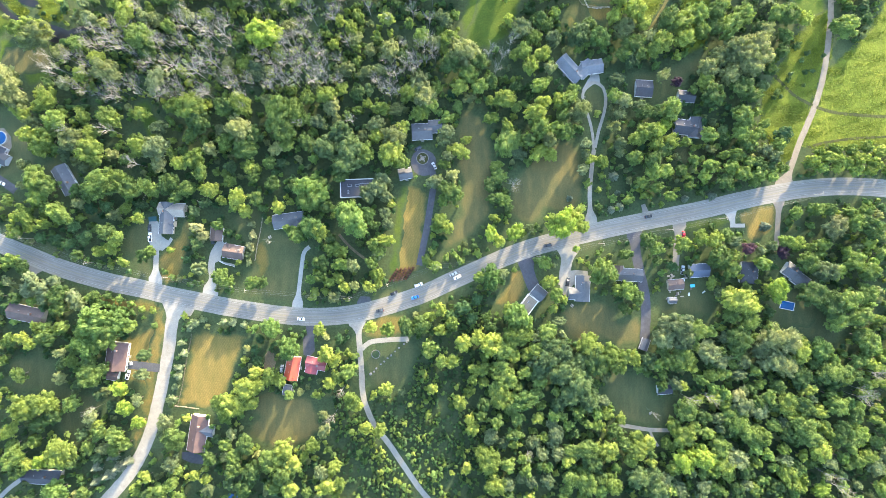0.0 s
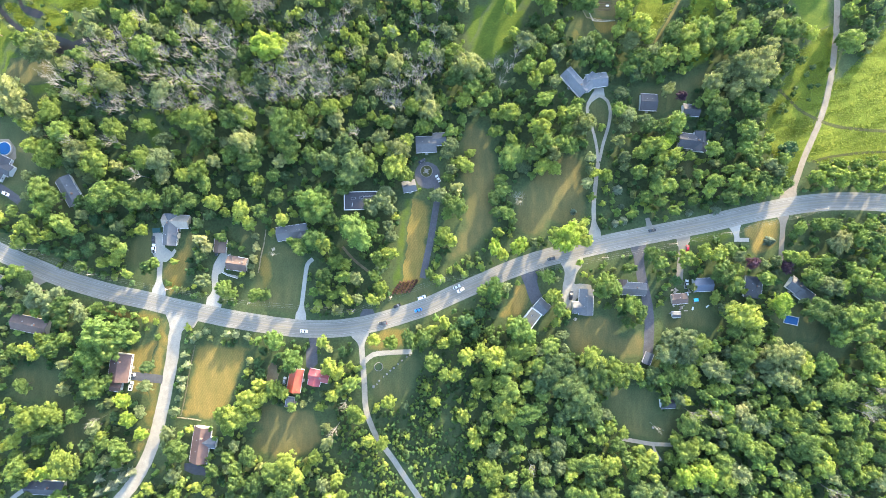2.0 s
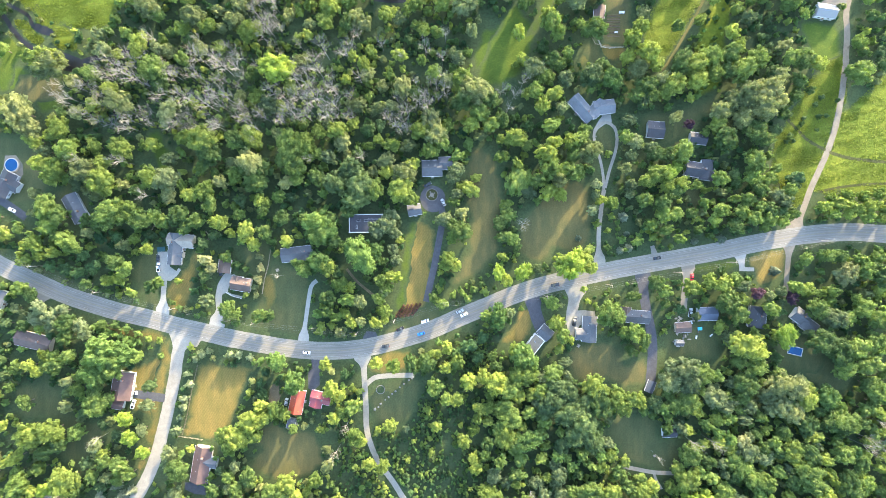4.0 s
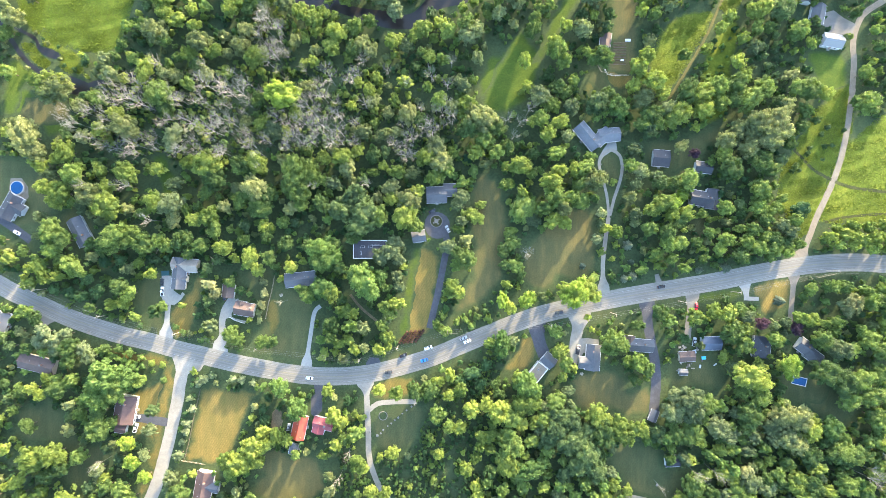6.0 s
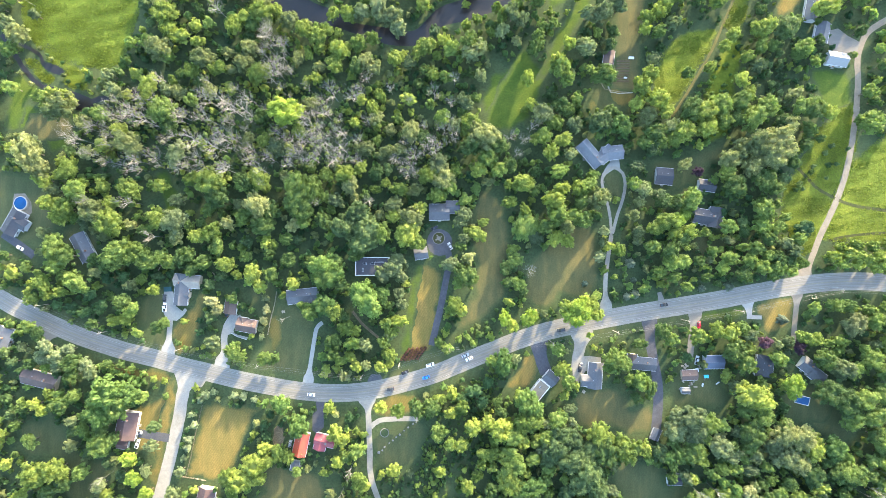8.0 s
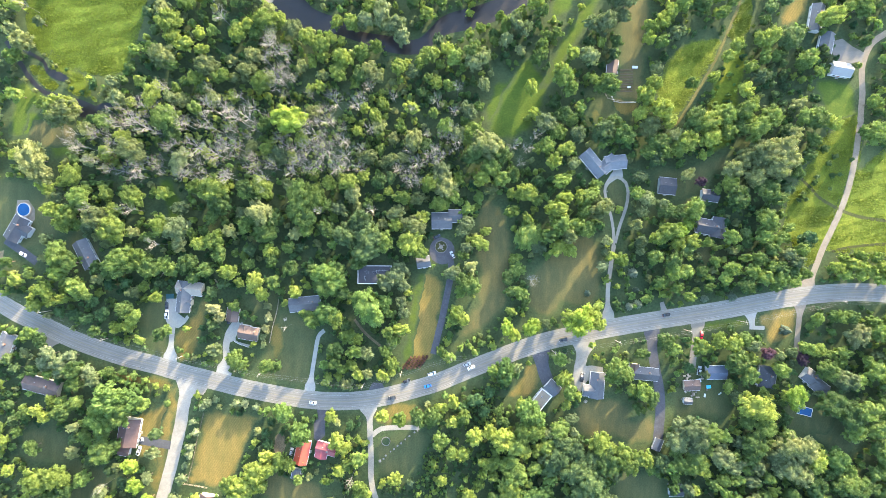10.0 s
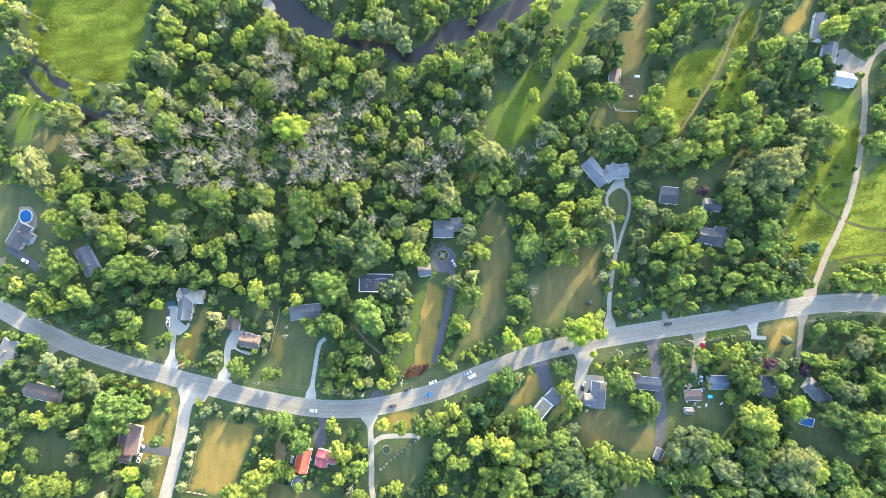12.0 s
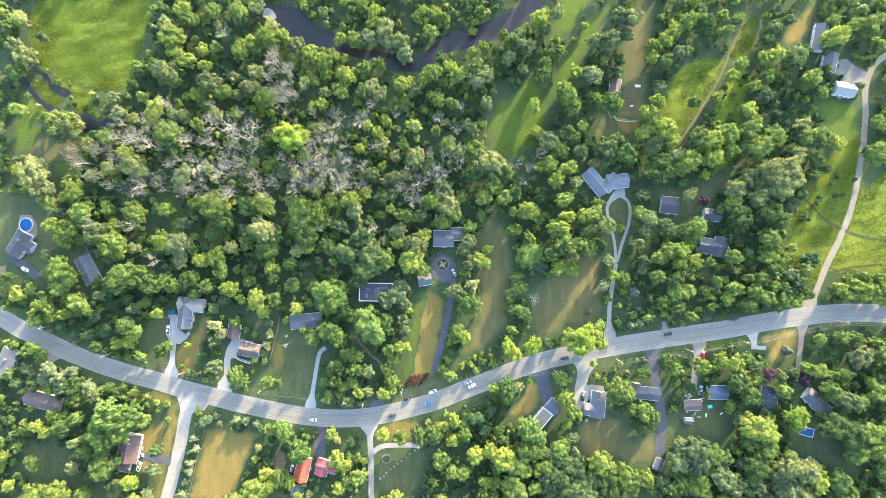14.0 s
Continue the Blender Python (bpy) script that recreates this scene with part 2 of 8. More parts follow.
def ribbon(name, points, width, z, material, parent=None, label="", side=0.0, ragged=0.0, keep=True, dash=None, fine=False, flare=0.0):
    """A paved strip of some thickness along a line; side shifts it, ragged wears its edges."""
    line = points if fine else smooth_line(points, False, 1.5 if flare else 3.0)
    if keep:
        LANES.append((line, width / 2))
    bm, rows, run, far = bmesh.new(), [], 0.0, 0.0
    for i, p in enumerate(line):
        way = (line[min(i + 1, len(line) - 1)] - line[max(i - 1, 0)]).normalized()
        across = Vector((-way.y, way.x, 0))
        if i:
            far += (p - line[i - 1]).length
        open_up = 1 + flare * max(0.0, 1 - max(0.0, far - 4.6) / 7.5) ** 2
        wl = width / 2 * (open_up + ragged * noise.noise(p * 0.25))
        wr = width / 2 * (open_up + ragged * noise.noise(p * 0.25 + Vector((40, 0, 0))))
        row = []
        for d, h in ((side + wl, -0.05), (side + wl, z), (side, z + 0.012 * (width > 2)), (side - wr, z), (side - wr, -0.05)):
            row.append(bm.verts.new(p + across * d + Vector((0, 0, h))))
        rows.append(row)
    for i in range(len(rows) - 1):
        run += (line[i + 1] - line[i]).length
        if dash and run % dash[0] > dash[1]:
            continue
        for k in range(4):
            bm.faces.new((rows[i][k], rows[i][k + 1], rows[i + 1][k + 1], rows[i + 1][k]))
    return part(name, bm, material, parent, label)


def patch(name, points, z, material, label="", category="lawn", is_open=True, soft_edge=False, straight=False, parent=None, step=3.0):
    """A flat piece of ground with a soft outline."""
    line = smooth_line(points, True, step)
    if straight:
        line = [Vector((*p, 0)) for p in points]
    if soft_edge:
        line = smooth_line(points, True, 1.2)
        line = [p + Vector((noise.noise(p * 0.11), noise.noise(p * 0.11 + Vector((70, 0, 0))), 0)) * 2.2 + Vector((noise.noise(p * 0.5), noise.noise(p * 0.5 + Vector((30, 0, 0))), 0)) * 1.1 for p in line]
    if is_open:
        OPEN.append([(p.x, p.y) for p in line])
    rim = [Vector((p.x, p.y)) for p in line]
    n, ends = len(rim), np.array([(p.x, p.y) for p in rim])
    if sum(a.x * b.y - b.x * a.y for a, b in zip(rim, rim[1:] + rim[:1])) < 0:
        rim, ends = rim[::-1], ends[::-1]
    outline = [tuple(p) for p in ends]
    spots = [Vector((x, y)) for x in np.arange(ends[:, 0].min(), ends[:, 0].max(), 2.6) for y in np.arange(ends[:, 1].min(), ends[:, 1].max(), 2.6)
             if soft_edge and inside(x, y, outline)]
    flat, _, tris, _, _, _ = geometry.delaunay_2d_cdt(rim + spots, [(k, (k + 1) % n) for k in range(n)], [], 1, 0.02)
    verts = [(p.x, p.y, z) for p in flat]
    first = len(verts)
    verts += [(p.x, p.y, z) for p in rim] + [(p.x, p.y, -0.05) for p in rim]
    faces = [list(t) for t in tris] + [[first + k, first + n + k, first + n + (k + 1) % n, first + (k + 1) % n] for k in range(n)]
    data = bpy.data.meshes.new(name)
    data.from_pydata(verts, [], faces)
    data.materials.append(material)
    at, a, b = np.array(verts)[:, None, :2], ends[None], np.roll(ends, -1, 0)[None]
    along = np.clip(((at - a) * (b - a)).sum(2) / np.maximum(((b - a) ** 2).sum(2), 1e-6), 0, 1)[..., None]
    depth = np.linalg.norm(at - a - (b - a) * along, axis=2).min(1)
    inward = data.attributes.new("inward", "FLOAT", "POINT")
    inward.data.foreach_set("value", np.clip(depth / 5.0, 0, 1).astype(np.float32) if soft_edge else np.ones(len(verts), np.float32))
    ob = new(name, data)
    ob.parent = parent
    return tagged(ob, label, category, "", "structure") if parent is None else ob


# ---- ground ----
bm = bmesh.new()
bmesh.ops.create_grid(bm, x_segments=40, y_segments=40, size=2500)
ground = tagged(part("ground", bm, MEADOW), "rough green grass and leaf litter on level country ground", "ground", "", "structure")
HIGHWAY_LINE = smooth_line([(-339.8, 39.9), (-291.4, 15.6), (-270.7, 4.8), (-253.3, -2.5), (-236.0, -9.5), (-218.7, -15.0), (-201.4, -19.6), (-184.0, -23.1), (-166.7, -27.3), (-149.3, -30.8), (-131.9, -34.3), (-114.5, -37.1), (-97.1, -39.5), (-79.7, -40.6), (-62.3, -39.9), (-44.9, -37.1), (-27.4, -32.2), (-9.9, -26.3), (7.6, -18.3), (25.1, -10.6), (42.6, -2.9), (60.1, 3.1), (77.7, 7.6), (95.3, 11.8), (112.9, 15.7), (130.5, 19.2), (148.1, 22.7), (165.8, 26.3), (183.5, 30.5), (201.1, 34.4), (218.8, 37.6), (236.5, 39.7), (254.3, 40.4), (278.4, 39.0), (303.9, 35.2), (360.8, 22.9)])
road = tagged(ribbon("road", HIGHWAY_LINE, 8.2, 0.1, ASPHALT, ragged=0.0, fine=True), "two-lane country highway of worn grey asphalt", "road", "", "structure")
LANES[0] = (HIGHWAY_LINE, 5.6)
for side in (-1, 1):
    ribbon("shoulder", HIGHWAY_LINE, 1.5, 0.092, SHOULDER, road, "pale gravel shoulder", side * 4.75, 0.2, False, fine=True)
    for lane in (0.95, 2.6):
        ribbon("wheel_track", HIGHWAY_LINE, 0.75, 0.116, WHEEL_WORN, road, "paler polished wheel track", side * lane, 0.35, False, fine=True)
    ribbon("edge_line", HIGHWAY_LINE, 0.16, 0.122, WHITE_LINE, road, "worn white edge line", side * 3.5, 0, False, fine=True)
    ribbon("centre_line", HIGHWAY_LINE, 0.12, 0.126, YELLOW_LINE, road, "yellow centre line", side * 0.14, 0, False, fine=True)
tagged(ribbon("side_road", [(-160.4, -31.4), (-163.9, -38.7), (-165.6, -47.1), (-166.9, -59.3), (-169.0, -71.4), (-171.7, -85.3), (-174.8, -99.2), (-178.2, -111.4), (-183.0, -123.5), (-189.9, -135.6), (-199.2, -147.1), (-209.6, -158.1), (-228.5, -178.8)], 7.6, 0.06, GRAVEL, ragged=0.06, flare=1.7), "pale gravel side road meeting the highway", "road", "", "structure")
tagged(ribbon("side_road", [(213.9, 38.6), (216.4, 45.7), (219.6, 54.5), (223.5, 65.8), (228.5, 77.4), (233.2, 88.7), (237.1, 100.4), (239.7, 111.7), (241.5, 122.3), (243.0, 135.7), (244.4, 148.1), (243.9, 145.6), (244.6, 163.1), (243.8, 175.3), (245.2, 184.1), (250.3, 194.8), (266.5, 206.0)], 3.7, 0.06, TAN_GRAVEL, ragged=0.1, flare=2.2), "narrow tan gravel lane past the hay meadow", "road", "", "structure")
tagged(ribbon("lane", [(-51.8, -40.3), (-50.4, -49.0), (-49.4, -61.2), (-48.3, -75.2), (-47.6, -87.4), (-44.8, -97.8), (-39.6, -108.3), (-30.9, -119.8), (-24.6, -129.2), (-17.9, -139.0), (-10.6, -149.1), (4.0, -165.9)], 3.4, 0.06, GRAVEL, ragged=0.06, flare=2.2), "narrow pale gravel lane through scrub", "lane", "", "structure")
tagged(ribbon("lane", [(-48.3, -60.5), (-43.1, -56.3), (-32.6, -54.9), (-19.0, -54.3)], 3.0, 0.064, GRAVEL, ragged=0.06), "short pale gravel spur off the lane", "lane", "", "structure")
tagged(ribbon("driveway", [(-175.4, -21.0), (-175.1, -8.8), (-174.7, 1.7)], 3.2, 0.06, CONCRETE, ragged=0.06, flare=1.6), "pale concrete driveway to the house", "driveway", "", "structure")
patch("parking_pad", [(-179.3, 18.4), (-173.7, 18.4), (-171.6, 9.3), (-167.5, 6.5), (-166.1, 8.6), (-164.7, 7.2), (-166.8, 3.8), (-170.9, 0.3), (-177.2, 1.0), (-180.0, 6.9)], 0.064, CONCRETE, "concrete parking pad beside the house", "driveway", True, False, True)
tagged(ribbon("driveway", [(-141.7, -26.9), (-140.3, -17.5), (-141.0, -9.5), (-139.7, -1.8), (-136.2, 4.5)], 4.0, 0.06, CONCRETE, ragged=0.06, flare=1.4), "pale concrete driveway to the bungalow", "driveway", "", "structure")
patch("parking_pad", [(-139.7, 1.7), (-136.9, 6.9), (-133.4, 5.8), (-133.7, -0.1), (-136.2, -6.0), (-140.3, -8.1)], 0.064, CONCRETE, "concrete apron before the garage", "driveway", True, False, True)
tagged(ribbon("garden_path", [(-131.3, 5.2), (-135.1, 2.4), (-135.8, -6.0), (-126.4, -8.8)], 1.3, 0.068, CONCRETE, ragged=0.06), "narrow concrete walk round the bungalow", "path", "", "structure")
tagged(ribbon("driveway", [(-88.1, -36.0), (-87.1, -24.5), (-85.7, -12.3), (-84.0, -1.1), (-80.5, 2.7)], 2.5, 0.06, CONCRETE, ragged=0.06, flare=1.6), "narrow grey driveway across the lawn", "driveway", "", "structure")
tagged(ribbon("driveway", [(-46.6, -36.1), (-46.3, -28.0)], 4.4, 0.064, DARK_ASPHALT, ragged=0.06, flare=1.2), "short shaded asphalt driveway mouth", "driveway", "", "structure")
tagged(ribbon("garden_path", [(-62.4, 10.4), (-55.4, 2.4), (-45.6, -5.3)], 1.6, 0.06, EARTH, ragged=0.06), "bare earth garden path", "path", "", "structure")
tagged(ribbon("driveway", [(-12.7, -8.8), (-10.6, 1.7), (-7.8, 15.7), (-5.0, 33.2), (-3.6, 43.7), (-5.0, 50.7)], 4.0, 0.06, DARK_ASPHALT, ragged=0.06), "dark asphalt driveway to the turning circle", "driveway", "", "structure")
patch("turning_circle", [(-10.6, 63.3), (-4.3, 60.5), (-2.2, 54.9), (-4.3, 48.6), (-9.9, 46.5), (-15.5, 48.9), (-18.0, 54.9), (-15.9, 60.8)], 0.064, DARK_ASPHALT, "dark asphalt turning circle before the house", "driveway", True, False, False)
tagged(ribbon("driveway", [(94.2, 16.4), (93.2, 28.0), (93.2, 38.5), (94.3, 50.8), (95.7, 63.1)], 2.6, 0.06, GRAVEL, ragged=0.06, flare=1.8), "pale two-track gravel driveway", "driveway", "", "structure")
tagged(ribbon("driveway", [(95.7, 61.4), (95.0, 71.9), (93.2, 80.7), (90.6, 89.0), (88.8, 95.5), (89.4, 99.5)], 1.7, 0.064, GRAVEL, ragged=0.06), "pale gravel wheel track", "driveway", "", "structure")
tagged(ribbon("driveway", [(96.4, 64.2), (98.9, 75.4), (102.1, 86.0), (103.2, 94.8), (101.4, 101.8), (96.1, 105.0), (91.9, 102.9), (89.1, 98.6)], 1.9, 0.068, GRAVEL, ragged=0.06), "pale gravel drive loop before the house", "driveway", "", "structure")
patch("parking_pad", [(91.9, 106.4), (94.7, 109.9), (99.0, 109.9), (99.7, 105.0), (95.4, 103.6), (90.5, 100.0), (88.4, 100.0)], 0.06, CONCRETE, "concrete apron before the angled house", "driveway", True, False, True)
tagged(ribbon("driveway", [(79.8, 4.5), (79.1, -3.6), (77.7, -12.4), (77.0, -21.1)], 6.8, 0.06, GRAVEL, ragged=0.06, flare=1.0), "wide pale gravel driveway", "driveway", "", "structure")
patch("parking_pad", [(74.2, -13.1), (84.7, -11.7), (91.7, -12.4), (92.4, -18.0), (82.6, -21.1), (78.4, -29.2), (74.9, -24.6)], 0.064, GRAVEL, "pale gravel parking area by the house", "driveway", True, False, True)
tagged(ribbon("driveway", [(53.5, -2.5), (53.8, -8.8), (55.6, -15.9), (58.7, -23.6)], 7.6, 0.06, DARK_ASPHALT, ragged=0.06, flare=0.4), "dark asphalt driveway to the garage", "driveway", "", "structure")
tagged(ribbon("driveway", [(149.2, 19.9), (148.1, 8.7), (147.0, -1.8), (146.3, -12.4)], 4.2, 0.06, ASPHALT, ragged=0.06, flare=1.0), "grey asphalt driveway under trees", "driveway", "", "structure")
tagged(ribbon("driveway", [(120.6, 14.0), (122.0, -1.8), (124.1, -12.4), (127.2, -26.4), (127.9, -40.4), (126.8, -59.7)], 6.0, 0.06, DARK_ASPHALT, ragged=0.06, flare=0.6), "long dark asphalt driveway to the shed", "driveway", "", "structure")
tagged(ribbon("driveway", [(179.9, 29.1), (181.3, 22.8), (182.4, 16.4)], 3.2, 0.06, CONCRETE, ragged=0.06, flare=1.6), "short concrete driveway mouth", "driveway", "", "structure")
patch("parking_pad", [(180.6, 17.1), (189.8, 17.1), (189.8, 14.7), (180.6, 14.7)], 0.064, CONCRETE, "concrete turning pad by the highway", "driveway", True, False, True)
tagged(ribbon("driveway", [(211.0, 35.1), (211.0, 26.3), (210.3, 15.7), (209.5, 1.7)], 3.2, 0.064, TAN_GRAVEL, ragged=0.06, flare=1.4), "tan gravel drive opposite the lane", "driveway", "", "structure")
tagged(ribbon("driveway", [(-245.7, -6.0), (-251.2, -13.6), (-253.3, -19.2)], 4.5, 0.06, ASPHALT, ragged=0.06, flare=1.0), "grey driveway mouth by the road", "driveway", "", "structure")
tagged(ribbon("driveway", [(128.4, 17.5), (128.0, 23.4), (126.3, 29.1)], 2.6, 0.064, ASPHALT, ragged=0.06, flare=1.0), "narrow driveway into the trees", "driveway", "", "structure")
tagged(ribbon("driveway", [(-191.5, -69.7), (-183.9, -70.7), (-172.5, -72.1)], 5.2, 0.064, DARK_ASPHALT, ragged=0.06), "dark asphalt driveway to the brown-roofed house", "driveway", "", "structure")
patch("patio", [(-158.8, -123.6), (-148.4, -123.6), (-143.9, -131.3), (-152.5, -130.6), (-158.8, -127.8)], 0.064, DARK_ASPHALT, "dark patio below the house", "patio", True, False, True)
tagged(ribbon("track", [(110.9, -107.6), (121.4, -109.4), (130.2, -110.8), (142.5, -111.2)], 2.4, 0.06, GRAVEL, ragged=0.06), "pale gravel track on the clearing", "track", "", "structure")
tagged(ribbon("track", [(130.2, -110.5), (132.0, -115.7), (135.5, -121.0)], 1.6, 0.064, GRAVEL, ragged=0.06), "narrow gravel track", "track", "", "structure")
tagged(ribbon("driveway", [(-281.2, 50.4), (-269.1, 42.7), (-261.1, 37.2)], 5.0, 0.06, DARK_ASPHALT, ragged=0.06), "dark asphalt drive by the pool house", "driveway", "", "structure")
tagged(ribbon("driveway", [(-276.8, -159.6), (-266.5, -147.5), (-255.5, -138.9)], 2.6, 0.06, CONCRETE, ragged=0.06), "pale curved driveway", "driveway", "", "structure")
tagged(ribbon("field_path", [(229.4, 64.6), (237.3, 67.1), (247.5, 68.9), (260.5, 70.4), (281.0, 71.4), (304.0, 71.8)], 1.5, 0.056, TRODDEN, ragged=0.25), "grassy wheel track along the hedge", "path", "", "structure")
tagged(ribbon("field_path", [(205.2, 113.0), (211.7, 106.3), (220.7, 97.3), (227.9, 93.2), (236.5, 89.2), (246.9, 86.4), (260.0, 85.0), (278.6, 83.9), (304.2, 83.6)], 1.8, 0.064, TRODDEN, ragged=0.3), "trodden track through the meadow", "path", "", "structure")
patch("concrete_yard", [(226.1, 194.5), (231.2, 196.1), (237.6, 191.5), (245.7, 187.7), (243.9, 180.6), (238.0, 181.0), (229.3, 181.3), (225.0, 187.4)], 0.064, ASPHALT, "worn grey farmyard between the buildings", "yard", True, False, True)
tagged(ribbon("driveway", [(-79.6, -43.0), (-79.8, -50.5), (-80.4, -56.5), (-81.7, -62.3)], 3.4, 0.064, DARK_ASPHALT, ragged=0.06, flare=0.8), "dark asphalt drive down to the red-roofed houses", "driveway", "", "structure")
patch("driveway", [(-84.6, -53.5), (-77.6, -49.3), (-77.3, -61.9), (-81.4, -66.0), (-84.2, -63.9)], 0.06, DARK_ASPHALT, "dark asphalt drive beside the red-roofed houses", "driveway", True, False, True)
patch("bare_patch", [(-108.9, -68.8), (-105.5, -62.5), (-101.6, -65.3), (-102.0, -73.3), (-106.1, -76.4)], 0.012, EARTH, "reddish bare earth beside the barn", "ground", True, True, False)
patch("bare_patch", [(-280.6, 76.6), (-278.0, 73.9), (-280.6, 63.2), (-281.9, 49.1), (-282.6, 36.7), (-288.5, 27.6), (-296.0, 34.3), (-293.2, 48.5), (-284.6, 59.5)], 0.012, EARTH, "bare orange earth at the edge of the yard", "ground", True, True, False)
patch("dry_lawn", [(-151.0, -50.6), (-131.9, -49.9), (-118.0, -51.3), (-121.5, -61.1), (-125.6, -71.5), (-130.1, -82.0), (-133.5, -90.6), (-140.5, -96.5), (-150.9, -96.5), (-160.3, -94.4), (-157.9, -81.9), (-155.5, -68.0)], 0.012, DRY, "broad dry mown lawn with long tree shadows", "lawn", True, True, False)
patch("lawn", [(-107.5, -85.5), (-95.3, -90.7), (-83.1, -89.0), (-76.2, -96.0), (-74.4, -109.9), (-81.4, -116.9), (-93.5, -122.1), (-107.4, -118.5), (-117.9, -113.3), (-112.7, -101.1), (-117.9, -97.6)], 0.016, HALF_SHADED, "patchy mown lawn behind the red-roofed houses", "lawn", True, True, False)
patch("lawn", [(-23.2, 40.2), (-11.7, 40.2), (-8.2, 29.7), (-9.9, 8.7), (-11.7, -8.8), (-20.4, -19.3), (-30.9, -19.3), (-31.6, -8.8), (-27.4, 5.2), (-26.7, 22.7)], 0.012, DRY, "long dry front lawn beside the driveway", "lawn", True, True, False)
patch("green_lawn", [(-32.0, -14.0), (-29.5, 4.0), (-28.0, 22.0), (-24.5, 39.0), (-19.5, 40.0), (-21.5, 20.0), (-23.5, 3.0), (-26.0, -15.0)], 0.02, GREEN, "greener edge of the front lawn", "lawn", True, True, False)
patch("dry_lawn", [(12.8, 85.8), (24.4, 84.1), (31.4, 73.6), (33.5, 54.3), (32.1, 36.7), (29.3, 20.9), (18.8, 8.7), (7.6, 1.7), (1.3, 1.7), (7.6, 15.7), (12.8, 26.2), (14.6, 43.7), (10.4, 54.2)], 0.012, HALF_SHADED, "long strip of dry grass between trees", "lawn", True, True, False)
patch("lawn", [(51.4, 50.8), (74.3, 68.4), (86.6, 64.9), (89.0, 47.3), (88.3, 33.2), (81.2, 23.4), (67.2, 26.2), (58.4, 17.4), (44.4, 20.9), (44.4, 36.7)], 0.012, HALF_SHADED, "wide lawn with long morning shadows", "lawn", True, True, False)
patch("lawn", [(-109.4, 13.9), (-86.8, 5.2), (-87.4, -12.3), (-89.5, -31.5), (-107.6, -29.7), (-121.5, -26.2), (-118.1, -12.3)], 0.012, LAWN, "shaded mown lawn beside the driveway", "lawn", True, True, False)
patch("green_lawn", [(15.3, 156.1), (25.1, 163.2), (39.2, 163.2), (37.4, 142.1), (33.9, 126.3), (25.1, 126.2), (13.9, 135.0)], 0.012, GREEN, "green glade between woods", "lawn", True, True, False)
patch("green_lawn", [(19.0, 142.3), (26.9, 160.2), (38.3, 178.3), (45.8, 168.1), (51.5, 157.8), (45.3, 140.0), (38.8, 130.9), (28.6, 125.2), (19.8, 126.5), (14.2, 133.3)], 0.016, GREEN, "green glade running north between woods", "lawn", True, True, False)
patch("green_lawn", [(54.0, 179.0), (58.8, 189.8), (71.8, 211.5), (83.3, 226.1), (88.6, 226.3), (75.7, 201.1), (67.6, 186.6), (61.2, 175.8), (53.1, 161.4), (45.6, 157.5)], 0.02, GREEN, "sunlit green strip between trees", "lawn", True, True, False)
patch("green_lawn", [(56.7, 235.5), (74.0, 239.8), (69.7, 218.4), (59.9, 203.9), (52.9, 203.6), (52.1, 221.2)], 0.012, GREEN, "green glade by the river", "lawn", True, True, False)
patch("lawn", [(187.0, 24.5), (208.2, 29.1), (208.9, 17.5), (202.8, 8.7), (194.0, 6.9), (189.8, 14.0)], 0.012, DRY, "dry corner lawn beside the highway", "lawn", True, True, False)
patch("lawn", [(152.4, 17.5), (178.1, 22.1), (179.2, 16.4), (170.0, 12.9), (153.4, 11.5)], 0.016, GREEN, "shaded grass verge lawn", "lawn", True, True, False)
patch("green_lawn", [(-281.6, 127.1), (-266.0, 130.6), (-255.6, 121.9), (-243.5, 121.9), (-239.3, 116.7), (-241.7, 106.2), (-252.1, 103.4), (-262.5, 114.9), (-281.5, 116.6)], 0.012, GREEN, "green lawn in a woodland clearing", "lawn", True, True, False)
patch("lawn", [(-44.8, -62.9), (-27.4, -56.0), (-15.2, -57.8), (-16.9, -70.0), (-22.1, -83.9), (-37.8, -85.6), (-44.1, -82.1)], 0.012, LAWN, "small lawn dotted with pale stones", "lawn", True, True, False)
patch("lawn", [(103.9, -77.2), (116.2, -74.8), (130.3, -79.0), (133.8, -89.5), (147.9, -94.8), (142.5, -108.8), (119.7, -107.0), (112.7, -101.7), (102.2, -89.4)], 0.012, LAWN, "shaded woodland clearing lawn", "lawn", True, True, False)
patch("lawn", [(77.7, -36.2), (95.2, -29.9), (108.6, -35.2), (111.0, -43.9), (123.3, -40.4), (125.1, -54.5), (109.2, -58.6), (98.7, -54.4), (84.7, -56.2), (77.6, -49.1)], 0.012, HALF_SHADED, "back lawn with golden strips of sun", "lawn", True, True, False)
patch("lawn", [(44.3, -14.1), (53.1, -12.4), (53.1, -21.1), (48.9, -29.9), (40.8, -35.1), (34.9, -33.3), (39.1, -22.8)], 0.012, DRY, "dry side lawn by the white house", "lawn", True, True, False)
patch("lawn", [(-188.3, 15.6), (-180.0, 19.1), (-178.5, -1.8), (-177.8, -18.5), (-185.8, -17.5), (-189.3, -5.3), (-196.2, 1.7)], 0.012, LAWN, "side lawn below the woods", "lawn", True, True, False)
patch("dry_lawn", [(-172.0, -1.8), (-166.8, 5.1), (-160.5, 10.4), (-158.1, 17.4), (-153.6, 19.1), (-154.3, 5.1), (-158.0, -8.8), (-163.2, -18.6), (-172.3, -19.2)], 0.016, DRY, "dry front lawn beside the concrete drive", "lawn", True, True, False)
